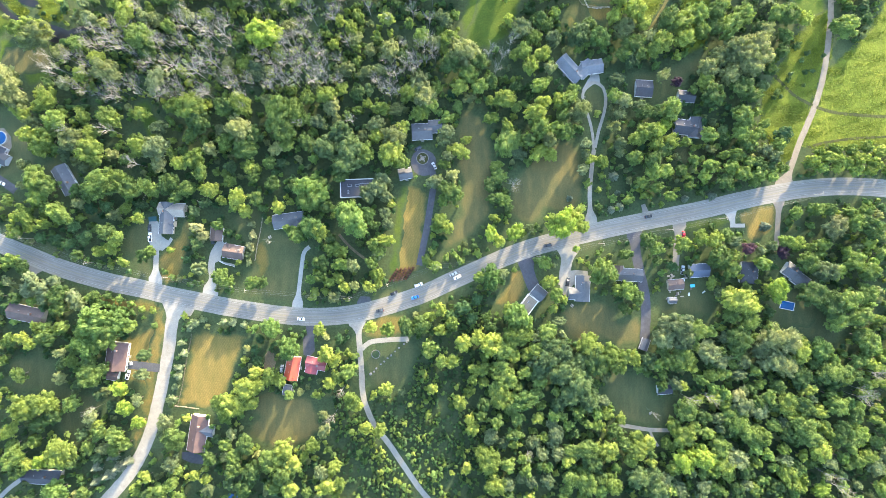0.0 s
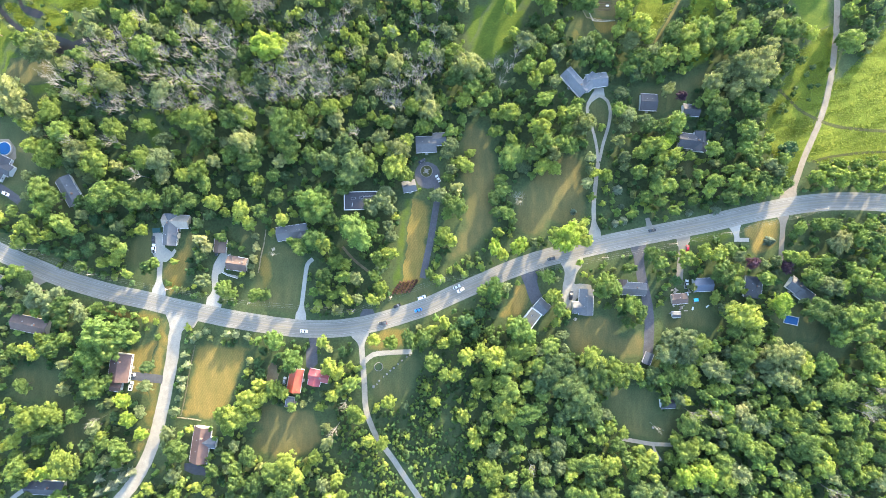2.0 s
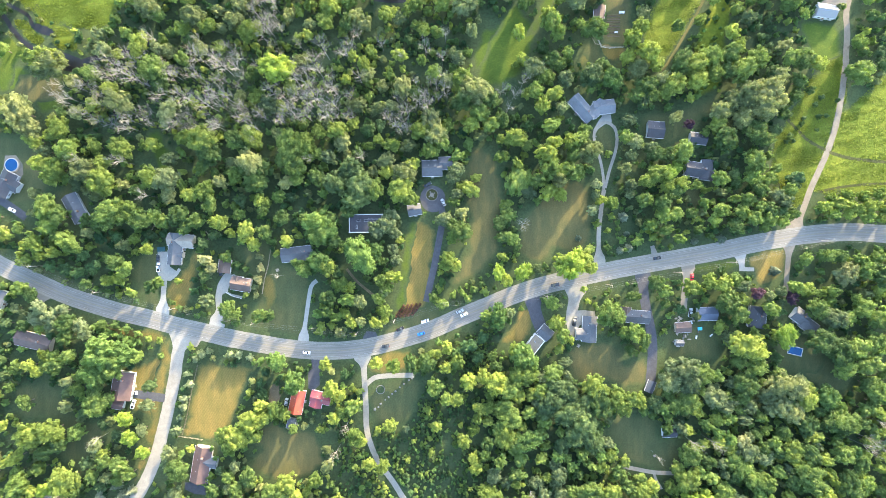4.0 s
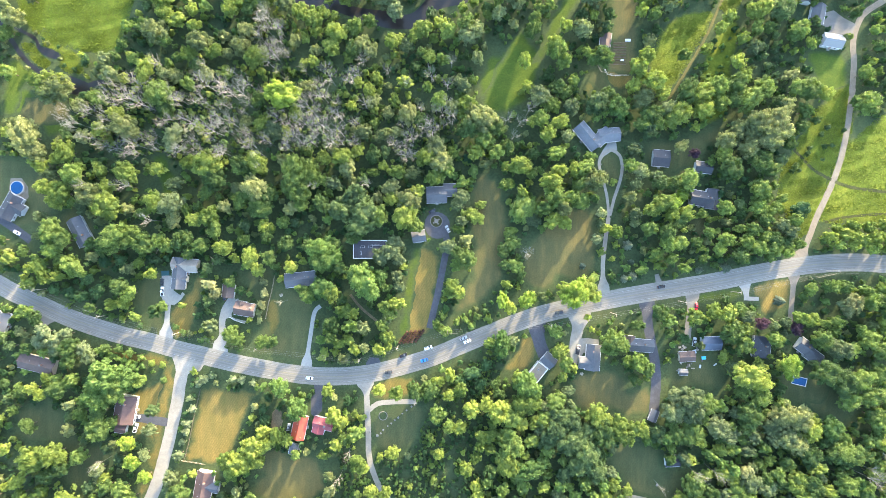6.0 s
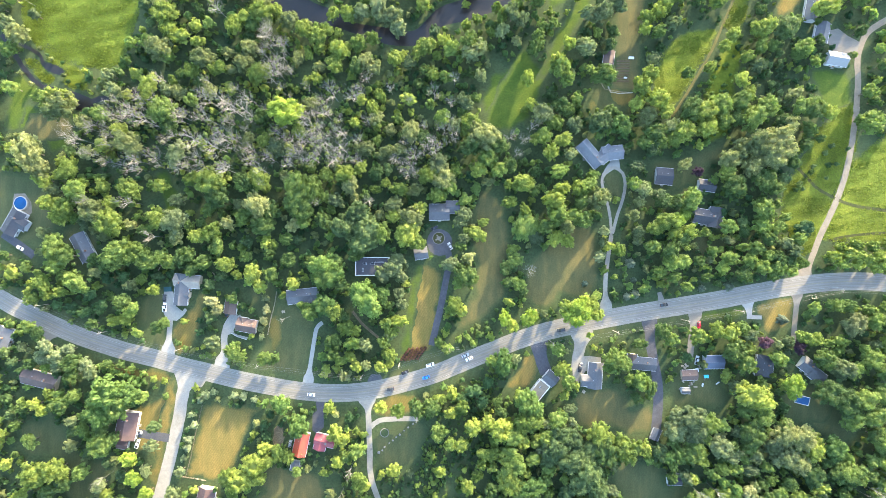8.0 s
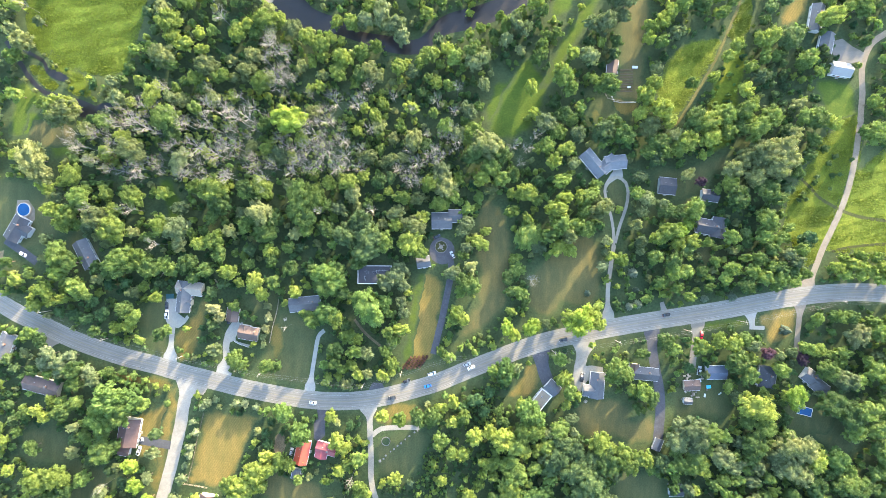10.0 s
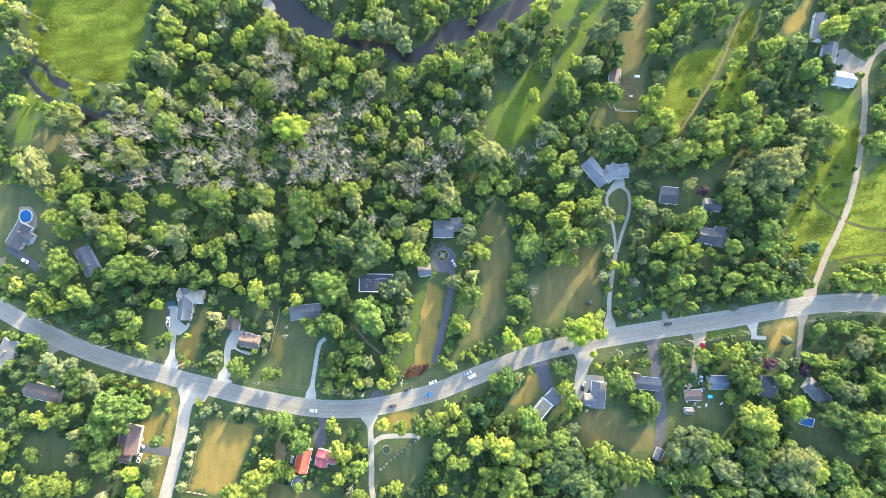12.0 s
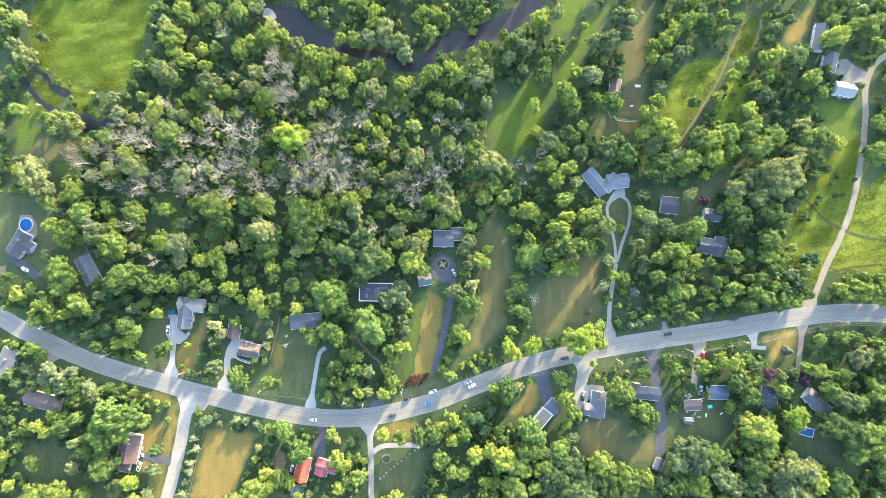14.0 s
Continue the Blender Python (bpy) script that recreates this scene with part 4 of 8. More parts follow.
def flat_house(x, y, turn, length, width, high, roof, wall, label, curbs=()):
    """A flat-roofed house: walls, a gravelled roof behind a raised white edge, low boxes on the roof."""
    root = new("house")
    root.matrix_world = pose(x, y, 0, 0, 0, turn)
    hl, hw = length / 2, width / 2
    block("wall", (-hl, hl, -hw, hw, 0, high), SIDING[wall], root, 0.02)
    block("roof", (-hl + 0.02, hl - 0.02, -hw + 0.02, hw - 0.02, high, high + 0.12), roof, root)
    for size in ((-hl - 0.15, hl + 0.15, -hw - 0.15, -hw + 0.3), (-hl - 0.15, hl + 0.15, hw - 0.3, hw + 0.15), (-hl - 0.15, -hl + 0.3, -hw + 0.3, hw - 0.3), (hl - 0.3, hl + 0.15, -hw + 0.3, hw - 0.3)):
        block("roof_edge", (*size, high - 0.1, high + 0.4), TRIM, root, 0.02, "raised white roof edge")
    for cx, cy, sx, sy in curbs:
        lid = block("skylight", (cx - sx / 2, cx + sx / 2, cy - sy / 2, cy + sy / 2, high + 0.12, high + 0.42), METAL, root, 0.02, "low grey skylight")
        block("pane", (cx - sx / 2 + 0.1, cx + sx / 2 - 0.1, cy - sy / 2 + 0.1, cy + sy / 2 - 0.1, high + 0.42, high + 0.46), GLASS, lid, 0, "dark glass pane")
    for k in range(3):
        wx = -hl + (k + 0.5) * length / 3
        for s in (-1, 1):
            window = block("window", (wx - 0.65, wx + 0.65, s * hw - 0.05, s * hw + 0.05, 0.95, 2.1), TRIM, root, 0, "white framed window")
            block("pane", (wx - 0.55, wx + 0.55, s * hw - 0.065, s * hw + 0.065, 1.03, 2.02), GLASS, window, 0, "dark glass pane")
    block("door", (hl - 0.04, hl + 0.06, -0.48, 0.48, 0.02, 2.05), DOOR, root, 0, "painted front door")
    OPEN.append([(x + length * 0.55 * math.cos(a), y + length * 0.55 * math.sin(a)) for a in np.linspace(0, math.tau, 12, endpoint=False)])
    return tagged(root, label, "house", "houses along the road")


# ---- vehicles ----
PAINT = {"white": plain_mat("white_car_paint", (0.78, 0.78, 0.78), 0.25, 0, 0.04), "blue": plain_mat("blue_car_paint", (0.03, 0.20, 0.55), 0.25, 0, 0.05),
         "dark": plain_mat("dark_grey_car_paint", (0.05, 0.055, 0.065), 0.25, 0.2, 0.05), "silver": plain_mat("silver_car_paint", (0.45, 0.46, 0.48), 0.3, 0.5, 0.05),
         "red": plain_mat("red_car_paint", (0.45, 0.02, 0.04), 0.25, 0, 0.05), "black": plain_mat("black_car_paint", (0.015, 0.016, 0.018), 0.2, 0.0, 0.05)}
LAMP = plain_mat("headlight_lens", (0.75, 0.75, 0.72), 0.1, 0, 0.02)
TAIL = plain_mat("tail_light_lens", (0.4, 0.01, 0.01), 0.15, 0, 0.02)


def car(x, y, turn, paint, kind, label, z=0.1):
    """A saloon, pickup or van, nose towards local x."""
    root = new("car" if kind != "pickup" else "pickup_truck")
    root.matrix_world = pose(x, y, z, 0, 0, turn)
    length, width, top = {"car": (4.6, 1.85, 1.48), "van": (5.0, 1.95, 1.8), "pickup": (5.6, 2.0, 1.85)}[kind]
    hl, hw = length / 2, width / 2
    bm = box(bmesh.new(), -hl, hl, -hw, hw, 0.28, 0.88, 0.14)
    body = part("body", bm, PAINT[paint], root)
    cab = {"car": (-1.75, 1.05, -1.1, 0.35), "van": (-2.3, 1.35, -2.2, 0.6), "pickup": (-0.75, 1.35, -0.6, 0.75)}[kind]
    bm = bmesh.new()
    low = [bm.verts.new((cab[i], s * hw * 0.93, 0.86)) for i, s in ((0, -1), (1, -1), (1, 1), (0, 1))]
    up = [bm.verts.new((cab[i], s * hw * 0.74, top - 0.06)) for i, s in ((2, -1), (3, -1), (3, 1), (2, 1))]
    for k in range(4):
        bm.faces.new((low[k], low[(k + 1) % 4], up[(k + 1) % 4], up[k]))
    bm.faces.new(up)
    part("window_glass", bm, GLASS, root, "dark tinted windows")
    block("roof_panel", (cab[2] - 0.04, cab[3] + 0.04, -hw * 0.75, hw * 0.75, top - 0.07, top), PAINT[paint], root, 0.03)
    if kind == "pickup":
        block("bed_floor", (-hl + 0.15, -0.8, -hw + 0.16, hw - 0.16, 0.86, 0.9), RUBBER, root, 0, "dark bed floor")
        for s in (-1, 1):
            block("bed_side", (-hl + 0.05, -0.75, s * (hw - 0.1) - 0.07, s * (hw - 0.1) + 0.07, 0.8, 1.3), PAINT[paint], root, 0.02)
        block("tailgate", (-hl, -hl + 0.12, -hw + 0.05, hw - 0.05, 0.8, 1.28), PAINT[paint], root, 0.02)
    for sx in (-1, 1):
        for sy in (-1, 1):
            bm = bmesh.new()
            tube(bm, (sx * length * 0.31, sy * hw - sy * 0.2, 0.32), (sx * length * 0.31, sy * hw + sy * 0.01, 0.32), 0.33, 0.33, 12)
            wheel = part("wheel", bm, RUBBER, root, "black tyre")
            bm = bmesh.new()
            tube(bm, (sx * length * 0.31, sy * hw - sy * 0.1, 0.32), (sx * length * 0.31, sy * hw + sy * 0.025, 0.32), 0.2, 0.18, 8)
            part("rim", bm, METAL, wheel, "metal rim")
    for s in (-1, 1):
        block("headlight", (hl - 0.12, hl + 0.02, s * hw * 0.72 - 0.2, s * hw * 0.72 + 0.2, 0.6, 0.75), LAMP, root, 0, "clear headlight")
        block("tail_light", (-hl - 0.02, -hl + 0.1, s * hw * 0.78 - 0.16, s * hw * 0.78 + 0.16, 0.62, 0.8), TAIL, root, 0, "red tail light")
        block("mirror", (0.55, 0.75, s * (hw + 0.1) - 0.1, s * (hw + 0.1) + 0.1, 0.9, 1.05), PAINT[paint], root)
    return tagged(root, label, "car" if kind != "pickup" else "truck", "cars")


house(-228.9, 43.6, -60, [(0.0, 0.0, 17.2, 8.6, 2.7, 1.9, True, False)], 'slate', "grey", "slate-grey gabled house among trees", (3, 1.5), 2, "house", "house", True)
# two wings get tan roofs to paint sunlight on grey shingles
house(-166.3, 20.2, -3, [(-0.7, 0.0, 18.6, 7.6, 2.9, 2.3, False, False), (4.6, 5.2, 11.0, 7.2, 2.9, 2.2, True, False), (-2.8, 5.5, 5.5, 6.9, 2.9, 1.8, True, False), (2.1, -3.4, 4.1, 3.4, 2.9, 1.3, True, False)], ['slate', 'tan', 'tan', 'slate'], "tan", "cross-gabled house with grey shingles, two wings coloured as if sunlit", (-2, 4), 2, "house", "house", True)
house(-136.6, 10.4, -5, [(0.0, 0.0, 7.6, 6.6, 2.6, 1.6, False, False)], 'brown', "tan", "brown-roofed detached garage by the bungalow", None, 0, "garage", "garage", True)
house(-126.2, 0.2, -8, [(0.0, -0.7, 11.6, 7.4, 2.7, 1.7, True, False), (-2.6, 1.6, 4.2, 5.0, 2.7, 1.2, False, False)], 'brown', "white", "low bungalow with brown shingle roof", (4, 1), 2, "house", "house", True)
house(-92.6, 18.9, 8, [(0.0, 0.0, 18.4, 7.8, 2.7, 1.6, True, False), (5.2, -1.6, 5.0, 5.6, 2.7, 1.2, False, False)], 'slate', "grey", "long slate-grey roofed ranch house", (5, 1), 2, "house", "house", True)
flat_house(-50.6, 38.6, 2, 20.4, 11.0, 3.0, DARK_FELT, "grey", "dark flat-roofed house with skylights", [(-4.6, 1.6, 2.4, 1.2), (0.2, 1.6, 2.4, 1.2), (-5.6, -2.2, 0.9, 2.0), (4.2, 2.6, 6.0, 0.5), (6.4, -1.5, 1.2, 1.2)])
house(-21.1, 47.6, 12, [(0.0, 0.0, 7.6, 5.9, 2.4, 1.4, True, False)], 'slate', "white", "small white gabled shed by the drive", None, 0, "shed", "shed", True)
house(-10.9, 73.3, 3, [(0.0, 0.0, 11.7, 9.0, 3.0, 2.0, True, False), (8.3, 2.8, 7.6, 6.9, 3.0, 1.6, True, False)], 'slate', "grey", "grey-roofed house at the turning circle", (2, 1), 2, "house", "house", True)
house(80.4, 112.3, -48, [(0.0, 0.0, 17.2, 7.6, 3.0, 2.2, True, False), (6.2, 6.9, 10.3, 6.9, 3.0, 1.9, False, False)], 'pale', "white", "angled pale blue-grey roofed house", (4, 1), 2, "house", "house", True)
house(93.6, 113.4, 8, [(0.0, 0.0, 12.4, 7.6, 3.0, 2.0, True, False)], 'pale', "white", "pale grey-roofed wing house beside the drive", None, 2, "house", "house", True)
house(125.9, 100.3, -3, [(0.0, 0.0, 9.7, 9.3, 2.6, 1.5, True, False)], 'dark', "grey", "small dark-roofed house in trees", None, 2, "house", "house", True)
house(153.8, 76.0, -8, [(-2.1, 0.0, 13.8, 8.3, 2.9, 2.0, True, False), (4.1, 0.7, 11.7, 7.6, 2.9, 2.0, False, False)], 'dark', "grey", "dark slate cross-gabled house in the woods", (2, 1), 2, "house", "house", True)
house(152.1, 95.5, -5, [(0.0, 0.0, 9.7, 6.2, 2.7, 1.6, True, False)], 'dark', "grey", "dark shaded roof under trees", None, 2, "house", "house", True)
flat_house(54.2, -33.0, 53, 11.0, 7.4, 2.9, TAN_GRAVEL, "white", "flat-roofed house with a raised white roof edge", [(1.5, 0.8, 1.2, 0.9)])
house(60.8, -25.7, -40, [(0.0, 0.0, 7.6, 6.6, 2.7, 1.5, True, False)], 'slate', "white", "grey-roofed garage beside the askew house", None, 0, "garage", "garage", True)
house(86.4, -22.2, -2, [(1.4, -0.7, 15.2, 7.9, 2.8, 2.0, False, False), (-2.8, -4.1, 7.6, 6.2, 2.8, 1.6, True, False)], 'slate', "grey", "grey L-shaped house beside the gravel drive", (1, 3), 2, "house", "house", True)
house(116.0, -14.6, -3, [(0.0, 0.0, 16.6, 6.9, 2.7, 1.6, True, False), (-6.2, 2.8, 4.8, 5.5, 2.7, 1.3, False, False)], ['slate', 'brown'], "tan", "low grey-brown roofed bungalow", (3, 1), 2, "house", "house", True)
house(159.8, -11.9, 3, [(0.0, 0.0, 11.0, 7.2, 3.2, 1.3, True, False)], 'blue', "grey", "blue-grey metal roofed pole barn", None, 0, "barn", "barn", True)
house(145.5, -20.6, 5, [(0.0, 0.0, 9.0, 5.5, 2.3, 1.0, True, False)], 'brown', "tan", "rusty brown cabin in a cluttered yard", None, 1, "cabin", "cabin", True)
house(143.7, -30.3, 0, [(0.0, 0.0, 4.8, 3.1, 1.9, 0.7, True, False)], 'slate', "grey", "small grey garden shed in the yard", None, 0, "shed", "shed", True)
house(190.8, -13.3, -6, [(0.0, 0.0, 12.4, 9.7, 2.8, 2.0, False, True)], 'dark', "grey", "dark hip-roofed house under trees", (1, 1), 2, "house", "house", True)
house(217.2, -12.4, -35, [(0.0, 0.0, 9.0, 7.6, 2.8, 1.9, True, False), (7.6, -1.4, 9.7, 6.9, 2.8, 1.7, True, False)], 'slate', "grey", "grey-roofed house set askew by the pool", (1, 1), 2, "house", "house", True)
house(-252.1, -38.2, -12, [(0.0, 0.0, 21.4, 8.6, 2.7, 1.9, True, False)], 'brown', "tan", "long brown-roofed ranch house", (4, 1), 2, "house", "house", True)
house(-197.0, -64.0, -8, [(0.0, 0.0, 16.6, 11.7, 3.0, 2.4, False, False)], 'rust', "white", "rust-brown gabled house with white trim", (1, 4), 2, "house", "house", True)
house(-199.7, -76.0, -8, [(0.0, 0.0, 6.2, 4.8, 2.4, 1.0, True, False)], 'rust', "white", "small rust-roofed porch building", None, 0, "shed", "shed", True)
house(-147.6, -111.1, -8, [(0.0, 0.0, 21.4, 9.7, 2.9, 2.2, False, False), (4.8, 2.1, 8.3, 5.5, 2.9, 1.6, True, False)], ['rust', 'slate'], "white", "rust-brown house with grey side wing", (1, 5), 2, "house", "house", True)
house(-90.1, -71.4, -10, [(0.0, 0.0, 13.8, 7.6, 2.9, 2.2, False, False)], 'red', "white", "bright red metal roofed barn house", None, 2, "house", "house", True)
house(-76.6, -70.0, -12, [(0.7, 1.4, 11.7, 6.2, 2.9, 1.9, True, False), (-1.4, -2.1, 5.5, 6.9, 2.9, 1.5, False, False)], ['crimson', 'crimson'], "white", "faded crimson-roofed house beside the red barn", (2, 1), 2, "house", "house", True)
house(-93.5, -85.1, -10, [(0.0, 0.0, 5.9, 4.5, 2.3, 0.6, False, False)], 'slate', "grey", "low grey-roofed lean-to shed", None, 0, "shed", "shed", True)
house(-242.2, -137.6, -3, [(0.0, 0.0, 22.8, 7.6, 2.7, 1.8, True, False)], 'dark', "tan", "long dark-roofed house under trees", (3, 1), 2, "house", "house", True)
house(138.4, -84.6, 4, [(0.0, 0.0, 8.3, 5.9, 2.5, 1.3, True, False)], 'dark', "grey", "small dark roofed cabin at a clearing", None, 0, "cabin", "cabin", True)
house(126.2, -57.4, 70, [(0.0, 0.0, 6.6, 4.2, 2.3, 1.0, True, False)], 'slate', "tan", "small grey garden shed under trees", None, 0, "shed", "shed", True)
house(-272.3, 57.7, -28, [(0.0, 0.0, 15.2, 9.0, 2.8, 1.8, False, False), (4.8, 1.4, 6.9, 6.2, 2.8, 1.4, True, False)], 'dark', "grey", "grey-roofed house beside a round pool", (1, 3), 2, "house", "house", True)
house(228.9, 175.8, -8, [(0.0, 0.0, 11.6, 7.4, 3.2, 1.9, True, False)], 'white', "white", "white metal roofed barn with white walls", None, 0, "barn", "barn", True)
house(219.5, 192.0, -10, [(0.0, 0.0, 11.7, 7.6, 2.8, 1.7, False, False)], 'slate', "white", "grey-roofed farm garage by the barn", None, 0, "garage", "garage", True)
house(212.8, 206.9, -8, [(0.0, 0.0, 15.9, 6.9, 2.9, 2.0, False, False)], 'slate', "white", "long grey-roofed farmhouse among trees", (1, 3), 2, "house", "house", True)
house(89.7, 172.3, -4, [(0.0, 0.0, 7.6, 5.9, 2.4, 1.3, False, False)], 'brown', "white", "small brown-roofed shed by vegetable beds", None, 0, "shed", "shed", True)
house(-276.2, -14.9, -20, [(0.0, 0.0, 15.9, 8.3, 2.8, 1.8, False, False)], 'slate', "white", "grey-roofed house at the bend", (1, 2), 2, "house", "house", True)


# ---- trees ----
def crown_shape(seed, lobes, leaves, leaf, squat=0.75, spread=0.62):
    """A crown of radius about 1 from z 0 to 2*squat: leaf clumps on a dome of lobes, over a small dark core in each lobe."""
    rng = np.random.default_rng(seed)
    centres, radii = [], []
    for k in range(lobes):
        a, up = k * 2.399963 + rng.uniform(-0.4, 0.4), (k + 0.5) / lobes
        tall = up ** 0.8
        out = spread * math.sqrt(max(0.0, 1 - (1.25 * tall - 0.42) ** 2)) * rng.uniform(0.5, 1.32)
        centres.append((out * math.cos(a), out * math.sin(a), squat * (0.35 + 1.25 * tall) * rng.uniform(0.85, 1.05)))
        radii.append(rng.uniform(0.13, 0.31))
    centres, radii = np.array(centres), np.array(radii)
    which = rng.choice(lobes, leaves, p=radii ** 2 / (radii ** 2).sum())
    way = rng.normal(size=(leaves, 3))
    way[:, 2] = np.abs(way[:, 2]) * 0.9 + 0.1 * way[:, 2]
    way /= np.linalg.norm(way, axis=1)[:, None]
    mid = centres[which] + way * (radii[which] * rng.uniform(0.74, 1.14, leaves))[:, None]
    facing = way + (0, 0, 0.25) + rng.normal(scale=0.42, size=(leaves, 3))
    facing /= np.linalg.norm(facing, axis=1)[:, None]
    right = np.cross(facing, rng.normal(size=(leaves, 3)))
    right /= np.linalg.norm(right, axis=1)[:, None]
    ahead = np.cross(facing, right)
    size = leaf * rng.uniform(0.6, 1.35, leaves)[:, None]
    corners = []
    for sx, sy in ((-1.15, -0.7), (1.1, -0.75), (0.05, 1.3)):
        jitter = rng.uniform(0.7, 1.2, (leaves, 1))
        corners.append(mid + right * size * sx * jitter + ahead * size * sy * jitter - facing * size * 0.25 * rng.uniform(0, 1, (leaves, 1)))
    verts = np.stack(corners, 1).reshape(-1, 3)
    faces = np.arange(leaves * 3).reshape(-1, 3).tolist()
    solid = bmesh.new()
    bmesh.ops.create_icosphere(solid, subdivisions=2 if lobes > 10 else 1, radius=1)
    dome = np.array([v.co[:] for v in solid.verts]), [[v.index for v in f.verts] for f in solid.faces]
    solid.free()
    cap = np.array([(1, 0, 0), (0, 1, 0), (-1, 0, 0), (0, -1, 0), (0, 0, 1)], float), [(k, (k + 1) % 4, 4) for k in range(4)]
    centres, radii = np.vstack([centres, (0, 0, squat * 0.85)]), np.append(radii, 0.8)
    for k, (c, r) in enumerate(zip(centres, radii)):
        ico, tri = cap if k < lobes else dome
        first = len(verts)
        verts = np.vstack([verts, c + ico * (1, 1, 1 if k < lobes else squat) * (r * (0.88 if k < lobes else 0.8) * rng.uniform(0.85, 1.08, (len(ico), 1)))])
        faces += [[first + i for i in f] for f in tri]
    return verts, faces


def spruce_shape(seed, tiers, boughs):
    """A cone of drooping boughs, radius 1 and height 1."""
    rng = np.random.default_rng(seed)
    verts, faces = [], []
    for k in range(tiers):
        z = 0.06 + 0.9 * k / tiers
        r = (1 - z) ** 0.85
        for j in range(max(5, int(boughs * r))):
            a = j * math.tau / max(5, int(boughs * r)) + rng.uniform(-0.25, 0.25) + k
            reach = r * rng.uniform(0.75, 1.08)
            way, across = np.array((math.cos(a), math.sin(a), 0)), np.array((-math.sin(a), math.cos(a), 0))
            half = 0.11 + 0.1 * r
            tip, root = way * reach + (0, 0, z - 0.07 * rng.uniform(0.4, 1.3)), np.array((0, 0, z + 0.04))
            middle = way * reach * 0.6 + (0, 0, z + 0.02)
            n = len(verts)
            verts += [root, middle + across * half - (0, 0, 0.02), tip, middle - across * half - (0, 0, 0.02), middle + (0, 0, 0.025)]
            faces += [[n, n + 1, n + 4], [n + 1, n + 2, n + 4], [n + 2, n + 3, n + 4], [n + 3, n, n + 4]]
    return np.array(verts), faces


def branch_shape(seed, limbs, twigs, lean=0.35, thick=1.0, tall=0.55, first=0.5):
    """A trunk with forking limbs, height 1; the limbs start at a third of it."""
    rng = np.random.default_rng(seed)
    bm = bmesh.new()
    top = Vector((rng.uniform(-0.04, 0.04), rng.uniform(-0.04, 0.04), tall))
    tube(bm, (0, 0, -0.02), top, 0.02 * thick, 0.008 * thick, 6)
    for k in range(limbs):
        a, start = k * 2.4 + rng.uniform(-0.3, 0.3), rng.uniform(first, 1.0)
        p = top * start
        reach = lean * rng.uniform(0.6, 1.1)
        q = p + Vector((math.cos(a) * reach * 0.55, math.sin(a) * reach * 0.55, rng.uniform(0.18, 0.3)))
        tube(bm, p, q, 0.010 * thick, 0.006 * thick, 4)
        for j in range(twigs):
            b = a + rng.uniform(-0.9, 0.9)
            s = p.lerp(q, rng.uniform(0.45, 1.0))
            e = s + Vector((math.cos(b) * reach * 0.6, math.sin(b) * reach * 0.6, rng.uniform(0.05, 0.24)))
            tube(bm, s, e, 0.0055 * thick, 0.002 * thick, 3)
            for side in (-1, 1):
                c = b + side * rng.uniform(0.4, 1.0)
                m = s.lerp(e, rng.uniform(0.4, 0.9))
                tube(bm, m, m + Vector((math.cos(c) * reach * 0.3, math.sin(c) * reach * 0.3, rng.uniform(0.02, 0.1))), 0.003 * thick, 0.0012 * thick, 3)
    verts = np.array([v.co[:] for v in bm.verts])
    bm.verts.index_update()
    faces = [[v.index for v in f.verts] for f in bm.faces]
    bm.free()
    return verts, faces


CROWNS = {
    "small": [crown_shape(10 + k, 14, 340, 0.10, 0.8, 0.62) for k in range(4)],
    "middle": [crown_shape(20 + k, 38, 960, 0.068, 0.75, 0.68) for k in range(6)],
    "light": [crown_shape(70 + k, 18, 300, 0.115, 0.75, 0.66) for k in range(5)],
    "bush": [crown_shape(80 + k, 7, 90, 0.21, 0.8, 0.58) for k in range(5)],
    "large": [crown_shape(30 + k, 64, 1800, 0.050, 0.7, 0.74) for k in range(5)],
}
SPRUCES = [spruce_shape(40 + k, 13, 13) for k in range(3)]
TRUNKS = [branch_shape(50 + k, 4, 0, 0.3, 1.0) for k in range(3)]
SNAGS = [branch_shape(60 + k, 12, 4, 0.42, 0.65, 0.72, 0.4) for k in range(5)]
MESHES = {}
TREES = []     # (x, y, radius, height, kind)
STUFF = {}     # material name -> lists of vertices, faces and tones


def shared_mesh(name, shape, material):
    key = (name, material.name)
    if key not in MESHES:
        data = bpy.data.meshes.new(name)
        data.from_pydata(shape[0].tolist(), [], shape[1])
        data.materials.append(material)
        MESHES[key] = data
    return MESHES[key]


def tree_height(r, kind):
    if kind == "snag":
        return 13 + 1.2 * r
    if kind == "spruce":
        return 1.9 * r + 0.8
    if r < 3.4 or kind == "thicket":
        return 1.9 * r + 0.5
    return 5.2 + 1.5 * r


LABELS = {
    "maple": "leafy green maple with an uneven rounded crown", "poplar": "yellow-green broadleaf tree with a loose crown",
    "lime": "bright yellow-green sunlit lime tree", "oak": "dense dull green oak with small leaf clumps",
    "beech": "large fresh green tree with a full round crown", "willow": "pale olive willow with a feathery crown",
    "silver": "pale silvery green tree with a soft crown", "larch": "tan and olive tree turning early",
    "plum": "dark purple-leaved ornamental plum tree", "thicket": "dark green low bushy thicket shrub",
    "olive": "pale grey-green olive with a soft rounded crown",
    "spruce": "blue-green spruce with drooping boughs", "snag": "bare grey dead tree with forking branches",
}


def size_class(r):
    return "small" if r < 3.4 else "middle" if r < 6.2 else "large"


